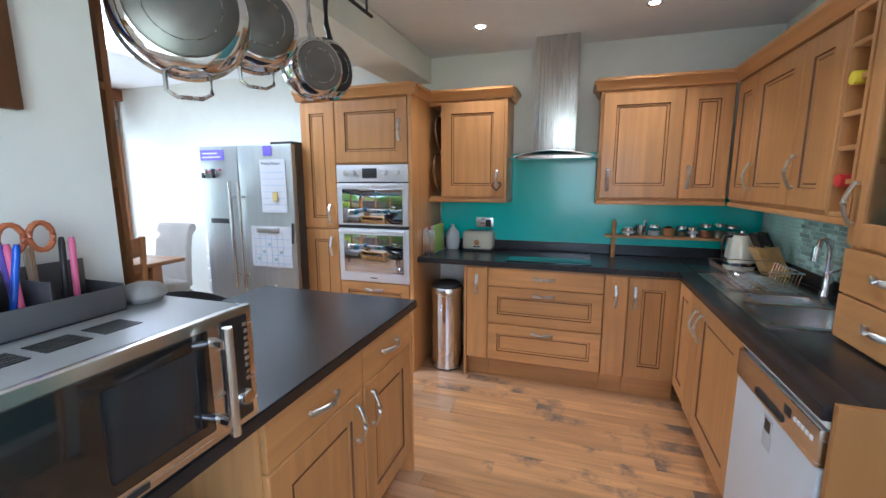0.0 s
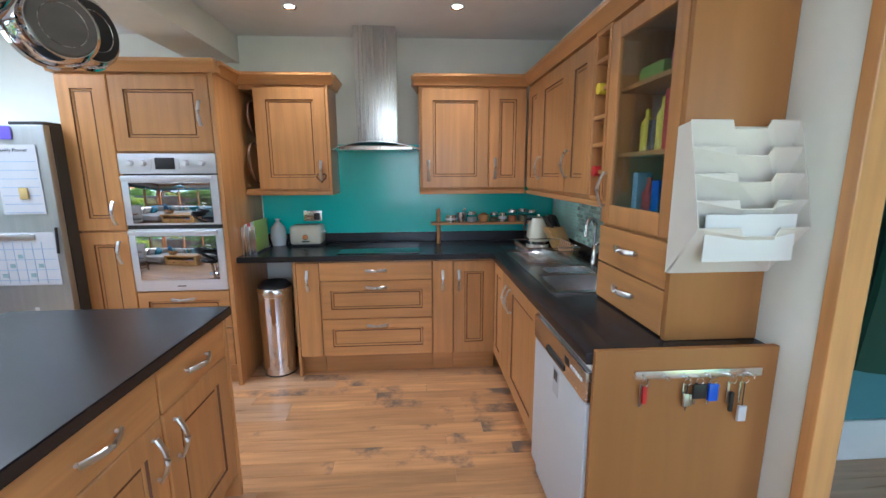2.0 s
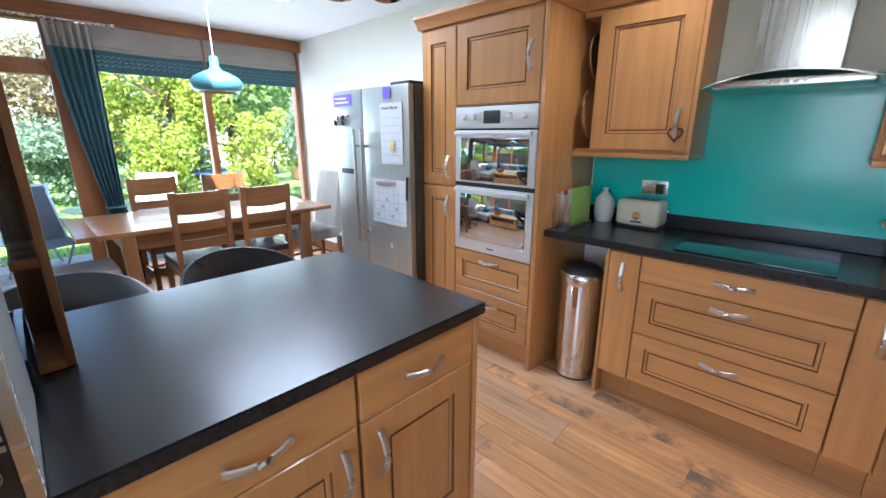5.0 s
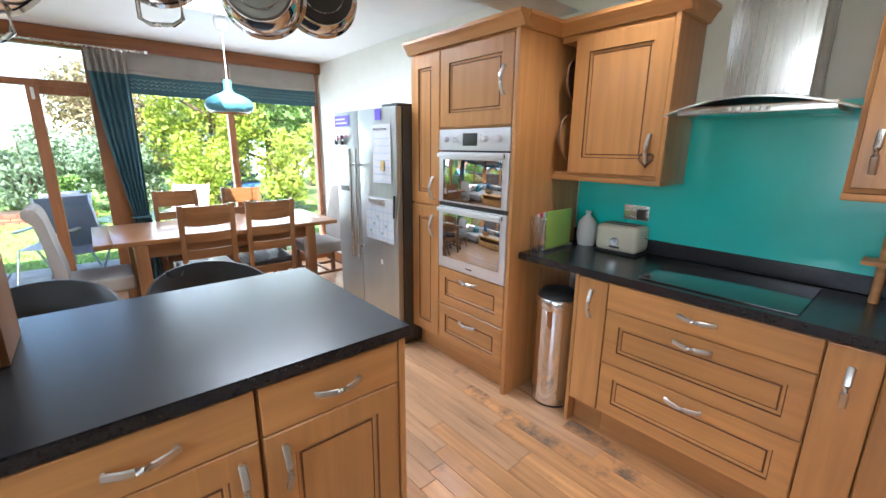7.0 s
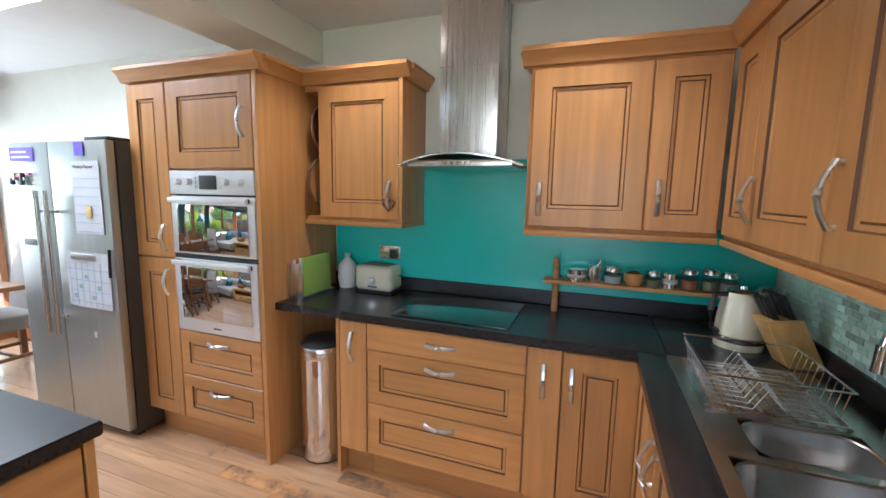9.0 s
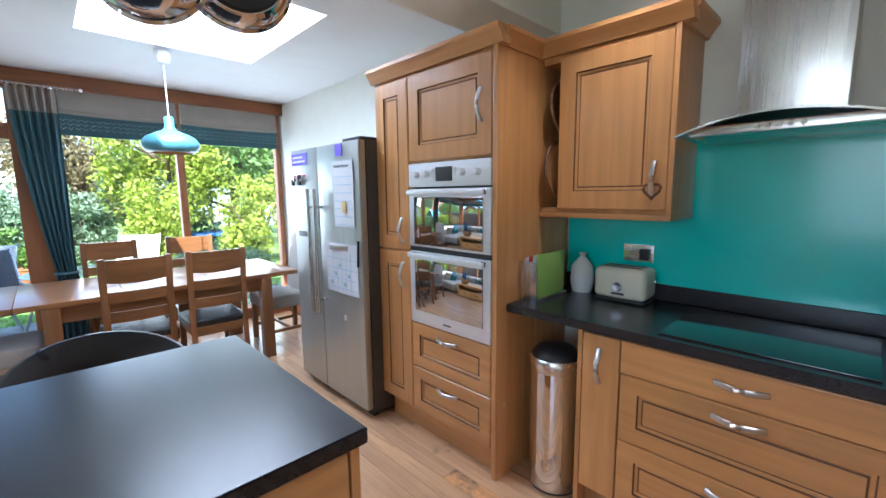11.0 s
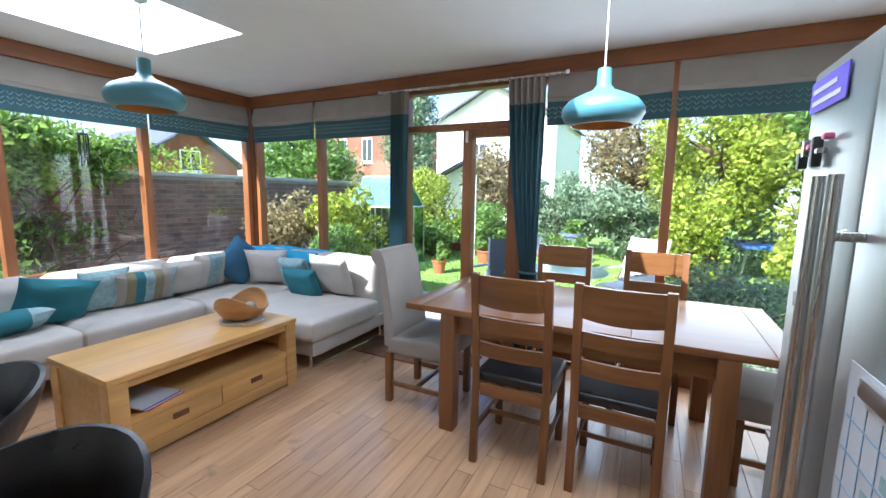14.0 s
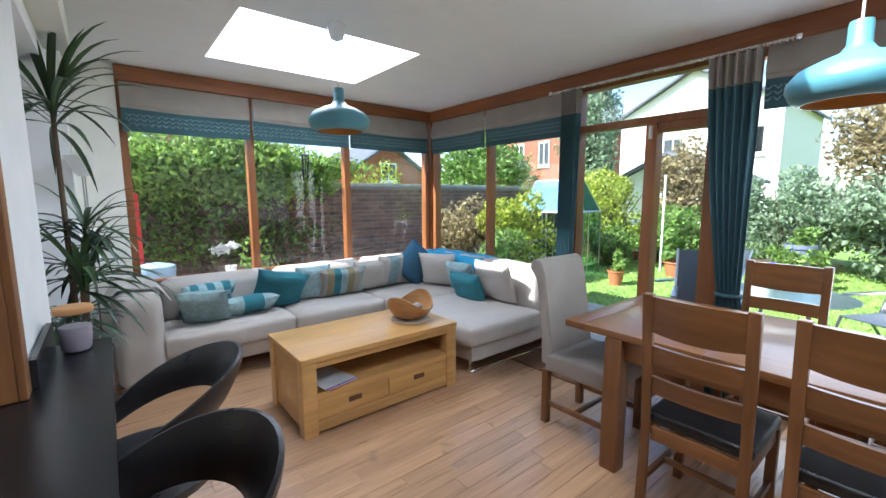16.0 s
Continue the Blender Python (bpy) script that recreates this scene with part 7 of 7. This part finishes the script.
# greenhouse
root = thing("greenhouse", (-9.25, -2.95, -0.14), 0, "small aluminium framed glass greenhouse on the lawn edge", "greenhouse")
FR = ((0, 0), (1.3, 0), (1.3, 1.15), (0, 1.15))
for i in range(4):
    (x0, y0), (x1, y1) = FR[i], FR[(i + 1) % 4]
    for k in range(4):
        t = k / 3
        part("post", tube([(x0 + (x1 - x0) * t, y0 + (y1 - y0) * t, 0), (x0 + (x1 - x0) * t, y0 + (y1 - y0) * t, 1.27)], 0.016, 6), M_HANDLE, root)
    part("rail", tube([(x0, y0, 1.27), (x1, y1, 1.27)], 0.018, 6), M_HANDLE, root)
    part("pane", box(min(x0, x1) - 0.002, max(x0, x1) + 0.002, min(y0, y1) - 0.002, max(y0, y1) + 0.002, 0.02, 1.25), M_GREENGLASS, root)
for y in (0, 0.38, 0.77, 1.15):
    for x in (0.0, 1.3):
        part("rafter", tube([(x, y, 1.27), (0.65, y, 1.9)], 0.016, 6), M_HANDLE, root)
part("ridge", tube([(0.65, 0, 1.9), (0.65, 1.15, 1.9)], 0.02, 6), M_HANDLE, root)
for s in (0, 1):
    bm = bmesh.new()
    bm.faces.new([bm.verts.new(c) for c in ((1.3 * s, 0, 1.27), (1.3 * s, 1.15, 1.27), (0.65, 1.15, 1.9), (0.65, 0, 1.9))])
    r = bmesh.ops.extrude_face_region(bm, geom=bm.faces[:])
    bmesh.ops.translate(bm, verts=[v for v in r["geom"] if isinstance(v, bmesh.types.BMVert)], vec=(0, 0, 0.006))
    # opaque blue pane, coloured like the sky it would mirror
    part("roof_pane", bm, M_SKYPANE, root)


# patio furniture and pots
def lounger(x, y, turn, m, label):
    root = thing("garden_chair", (x, y, -0.06), turn, label, "garden chair", "garden chairs")
    for s in (-0.26, 0.26):
        part("side_frame", tube([(-0.35, s, 0), (-0.2, s, 0.36), (0.25, s, 0.36), (0.5, s, 0.95)], 0.014, 7), M_HANDLE, root)
        part("rear_leg", tube([(0.4, s, 0), (0.1, s, 0.36)], 0.014, 7), M_HANDLE, root)
        part("arm_rest", box(-0.2, 0.3, s - 0.025, s + 0.025, 0.56, 0.585, 0.006), M_HANDLE, root)
    part("seat_sling", box(-0.22, 0.25, -0.25, 0.25, 0.36, 0.372, 0.003), m, root)
    b = part("back_sling", box(0, 0.012, -0.25, 0.25, 0, 0.62, 0.003), m, root)
    b.matrix_basis = pose(0.25, 0, 0.37, 0, 23, 0)
    return root


M_SLING = surface("pale_sling_fabric", (0.62, 0.61, 0.57), 0.9, vary=0.05, bump=0.2, fine=200)
lounger(-6.05, 1.12, 160, M_SLING, "pale sling garden chair on the patio")
lounger(-5.6, 1.42, 200, surface("charcoal_sling", (0.09, 0.10, 0.11), 0.8), "charcoal sling garden chair outside the door")
lounger(-6.7, 2.55, 150, M_SLING, "pale sling garden lounger on the patio")
root = thing("garden_table", (-5.55, 2.0, -0.06), 0, "glass topped patio table outside the window", "table")
part("glass_top", lathe([(0, 0.70), (0.45, 0.70), (0.455, 0.704), (0.45, 0.708), (0, 0.708)], 36), surface("frosted_green_glass", (0.35, 0.55, 0.50), 0.1, coat=0.5), root)
for k in range(4):
    part("leg", tube([(0.34 * math.cos(k * 1.571 + 0.7), 0.34 * math.sin(k * 1.571 + 0.7), 0), (0.3 * math.cos(k * 1.571 + 0.7), 0.3 * math.sin(k * 1.571 + 0.7), 0.70)], 0.014, 7), M_HANDLE, root)
for i, (x, y, r, h, m, l) in enumerate(((-10.6, 0.86, 0.2, 0.35, M_BLUE, "blue glazed garden pot"), (-10.6, 1.12, 0.17, 0.28, M_TERRA, "terracotta garden pot"), (-9.9, -0.55, 0.2, 0.3, M_TERRA, "terracotta garden pot"), (-10.4, 1.4, 0.2, 0.3, M_TERRA, "terracotta garden pot"), (-11.0, 1.15, 0.24, 0.7, surface("grey_water_butt", (0.18, 0.2, 0.3), 0.5), "blue grey water butt"), (-8.3, -0.9, 0.14, 0.26, M_TERRA, "small terracotta pot"))):
    root = thing("garden_pot", (x, y, -0.14), 0, l + " on the lawn edge", "pot", "garden pots")
    part("pot", lathe([(0, 0), (r * 0.7, 0), (r, h), (r * 1.06, h), (r * 1.06, h * 0.9), (r * 0.9, h * 0.88), (0, h * 0.85)], 22), m, root)
    leaves("plant", M_LEAF, root, (0, 0, h + 0.15), (r * 1.3, r * 1.3, 0.25), 300, 0.06, 60 + i, lumps=6)
root = thing("trampoline", (-11.0, 5.0, -0.14), 0, "small blue and white covered garden swing frame", "swing")
part("cover", box(-0.5, 0.5, -0.7, 0.7, 0.62, 0.70, 0.03), surface("blue_tarpaulin", (0.06, 0.17, 0.50), 0.5), root)
for x, y in ((-0.45, -0.65), (0.45, -0.65), (-0.45, 0.65), (0.45, 0.65)):
    part("leg", tube([(x, y, 0), (x * 0.9, y * 0.9, 0.64)], 0.02, 7), M_HANDLE, root)
root = thing("raised_bed", (-11.9, -1.0, -0.14), 0, "low brick raised bed at the lawn edge", "raised bed")
for i in range(3):
    for j in range(14):
        part("brick", box(0.35, 0.46, -1.6 + j * 0.225 + (i % 2) * 0.11, -1.385 + j * 0.225 + (i % 2) * 0.11, i * 0.075, i * 0.075 + 0.066, 0.004), M_BRICK, root)
part("soil", box(-0.6, 0.34, -1.55, 1.55, 0, 0.2), M_BARK, root)
root = thing("washing_line_post", (-10.2, -0.95, -0.14), 0, "slim white washing line post on the lawn", "post")
part("pole", tube([(0, 0, 0), (0, 0, 2.0)], 0.022, 8), M_PLASTICW, root)
# fence on the far side
fn = structure("fence", box(-14, -4.9, 8.3, 8.34, -0.14, 1.6), M_BARK)
for i in range(60):
    part("fence_board", box(-14 + i * 0.15, -13.86 + i * 0.15, 8.27, 8.298, -0.1, 1.62, 0.003), M_COFFEE if i % 3 else M_BAMBOO, fn)


def house(name, label, x, y, turn, w, d, h, rise, wall_m, windows, door=None):
    root = thing(name, (x, y, -0.14), turn, label, "house")
    bm = bmesh.new()
    prof = [(-w / 2, 0), (w / 2, 0), (w / 2, h), (0, h + rise), (-w / 2, h)]
    a = [bm.verts.new((px, 0, pz)) for px, pz in prof]
    b = [bm.verts.new((px, d, pz)) for px, pz in prof]
    bm.faces.new(a); bm.faces.new(b[::-1])
    for i in range(5):
        bm.faces.new((a[i], b[i], b[(i + 1) % 5], a[(i + 1) % 5]))
    bmesh.ops.recalc_face_normals(bm, faces=bm.faces)
    part("wall", bm, wall_m, root)
    for s in (-1, 1):
        bm = bmesh.new()
        q = [(0, -0.3, h + rise + 0.03), (s * (w / 2 + 0.3), -0.3, h - 0.3 * rise / (w / 2) + 0.03), (s * (w / 2 + 0.3), d + 0.3, h - 0.3 * rise / (w / 2) + 0.03), (0, d + 0.3, h + rise + 0.03)]
        bm.faces.new([bm.verts.new(c) for c in q])
        r = bmesh.ops.extrude_face_region(bm, geom=bm.faces[:])
        bmesh.ops.translate(bm, verts=[v for v in r["geom"] if isinstance(v, bmesh.types.BMVert)], vec=(0, 0, 0.12))
        bmesh.ops.recalc_face_normals(bm, faces=bm.faces)
        part("roof", bm, M_SLATE, root)
        part("barge_board", tube([(0, -0.31, h + rise + 0.05), (s * (w / 2 + 0.3), -0.31, h - 0.3 * rise / (w / 2) + 0.05)], 0.07, 5), M_SLATE, root)
    for wx, wz, ww, wh in windows:
        win = part("window", box(wx - ww / 2, wx + ww / 2, -0.04, 0.02, wz, wz + wh), M_DARKGLASS, root)
        for fx0, fx1, fz0, fz1 in ((-0.5, -0.44, 0, 1), (0.44, 0.5, 0, 1), (-0.44, 0.44, 0, 0.07), (-0.44, 0.44, 0.93, 1), (-0.03, 0.03, 0.07, 0.93)):
            part("frame", box(wx + fx0 * ww, wx + fx1 * ww, -0.07, -0.041, wz + fz0 * wh, wz + fz1 * wh), M_GLOSSW, win)
        part("sill", box(wx - ww * 0.56, wx + ww * 0.56, -0.12, -0.001, wz - 0.1, wz - 0.005), M_RENDER, root)
    return root


house("house", "white rendered neighbouring house with slate gable", -24.0, -5.7, 90, 7.2, 8, 5.7, 1.9, M_RENDER, ((-0.8, 3.2, 1.0, 1.3), (2.6, 3.4, 0.8, 1.3)))
house("house", "red brick terrace house with tall white sash windows", -25.0, -17.5, 90, 9.0, 8, 6.2, 2.6, M_BRICK, ((-2.6, 3.6, 0.9, 1.7), (0, 3.6, 0.9, 1.7), (2.2, 3.6, 0.9, 1.7)))
house("house", "red brick house with gabled slate roof beyond the wall", -13.5, -17.0, 180, 5.0, 6, 2.8, 1.6, M_BRICK, ((0, 2.4, 1.0, 1.0),))
house("house", "red brick house with slate roof behind the climber", -3.6, -19.0, 180, 6.0, 6, 4.4, 2.2, M_BRICK, ((-1, 3.0, 1.0, 1.2), (1.4, 3.0, 1.0, 1.2)))
house("outbuilding", "low pale outbuilding with ribbed roof beyond the garden", -17.0, -3.7, 90, 3.8, 3, 2.1, 0.9, M_RENDER, ())
house("house", "pale rendered house beyond the trees", -22.0, 13.0, 90, 8.0, 8, 5.2, 2.4, M_RENDER, ((0, 3.2, 1.1, 1.3),))
root = thing("wind_chime", (-3.05, -1.75, 1.90), 0, "small dark wind chime hanging outside the window", "wind chime")
part("disc", lathe([(0, 0.02), (0.05, 0.0), (0.05, -0.008), (0, -0.008)], 16), M_BLACK, root)
for k in range(5):
    part("chime_tube", tube([(0.035 * math.cos(k * 1.257), 0.035 * math.sin(k * 1.257), -0.01), (0.035 * math.cos(k * 1.257), 0.035 * math.sin(k * 1.257), -0.20 - 0.02 * k)], 0.006, 6), M_BLACK, root)
part("cord", tube([(0, 0, 0.02), (0, 0, 0.60)], 0.002, 4), M_BLACK, root)
root = thing("red_post_box", (-1.50, -2.35, -0.06), 0, "narrow red metal locker outside the window", "locker")
part("shell", box(-0.06, 0.06, -0.1, 0.1, 0, 1.55, 0.02), M_RED, root)
root = thing("water_barrel", (-1.62, -2.0, -0.06), 0, "pale blue barrel with lid outside the window", "barrel")
part("drum", lathe([(0, 0), (0.16, 0), (0.18, 0.3), (0.17, 0.78), (0.18, 0.80), (0.17, 0.85), (0.05, 0.88), (0, 0.88)], 26), surface("pale_blue_plastic", (0.30, 0.42, 0.55), 0.45), root)

# ---- small repeated pieces ----
rng = random.Random(11)
me = bpy.data.meshes.new("wall_brick")
bm = box(-0.105, 0.105, -0.008, 0.008, -0.032, 0.032, 0.003, seg=1); bm.to_mesh(me); bm.free()
k = 0
for r in range(23):
    for c in range(13):
        x = -6.6 + c * 0.22 + (r % 2) * 0.11
        part_of("brick", me, M_BRICKOLD, bw, at=(x, -3.797, -0.09 + r * 0.074), smooth=False)
far = bmesh.new()
for r in range(23):
    for c in range(36):
        x = -3.7 + c * 0.22 + (r % 2) * 0.11
        if x < 1.4:
            box(x - 0.105, x + 0.105, -3.805, -3.789, -0.122 + r * 0.074, -0.058 + r * 0.074, bm=far)
for r in range(23):
    for c in range(19):
        x = -10.8 + c * 0.22 + (r % 2) * 0.11
        box(x - 0.105, x + 0.105, -3.805, -3.789, -0.122 + r * 0.074, -0.058 + r * 0.074, bm=far)
tagged(part("brick_rest", far, M_BRICKOLD, bw, smooth=False), kind="stuff")
tile = bpy.data.meshes.new("mosaic_tile")
bm = box(0, 0.004, -0.023, 0.023, -0.0105, 0.0105, 0.001, seg=1); bm.to_mesh(tile); bm.free()
for r in range(14):
    for c in range(21):
        y = 2.365 + c * 0.049 + (r % 2) * 0.0245
        part_of("tile", tile, M_TILE, mosaic, at=(XE - 0.010, y, 1.0 + r * 0.0245), smooth=False)
rest = bmesh.new()
for r in range(14):
    for c in range(10):
        y = 2.365 + (21 + c) * 0.049 + (r % 2) * 0.0245
        if y < 3.90:
            box(XE - 0.010, XE - 0.006, y - 0.023, y + 0.023, 0.9895 + r * 0.0245, 1.0105 + r * 0.0245, bm=rest)
tagged(part("tile_rest", rest, M_TILE, mosaic, smooth=False), kind="stuff")
PLANK = {}
PW = 0.096


def plank(length, worn):
    key = (round(length, 1), worn)
    if key not in PLANK:
        me = bpy.data.meshes.new("plank")
        bm = box(0, key[0] - 0.0016, 0, PW - 0.0016, -0.0115, 0, 0.0012, seg=1); bm.to_mesh(me); bm.free()
        PLANK[key] = me
    return PLANK[key]


rows = int((YN - YS) / PW) + 1
made = 0
left = bmesh.new()
for r in range(rows):
    y = YS + r * PW - 0.05
    x = XW - rng.uniform(0.0, 0.1)
    while x < XE:
        L = min(round(rng.uniform(0.8, 1.7), 1), max(0.2, math.floor((XE + 0.1 - x) * 10) / 10))
        if (y > 0.3 or x > -3.4) and made < 300 and y > -0.3:
            part_of("plank", plank(L, x > -1.3), M_FLOOR_WORN if x > -1.3 else M_FLOOR, floor, at=(x, y, 0), smooth=False)
            made += 1
        else:
            box(x, x + L - 0.0016, y, y + PW - 0.0016, -0.0115, 0, bm=left)
        x += L
tagged(part("plank_rest", left, M_FLOOR, floor, smooth=False), kind="stuff")
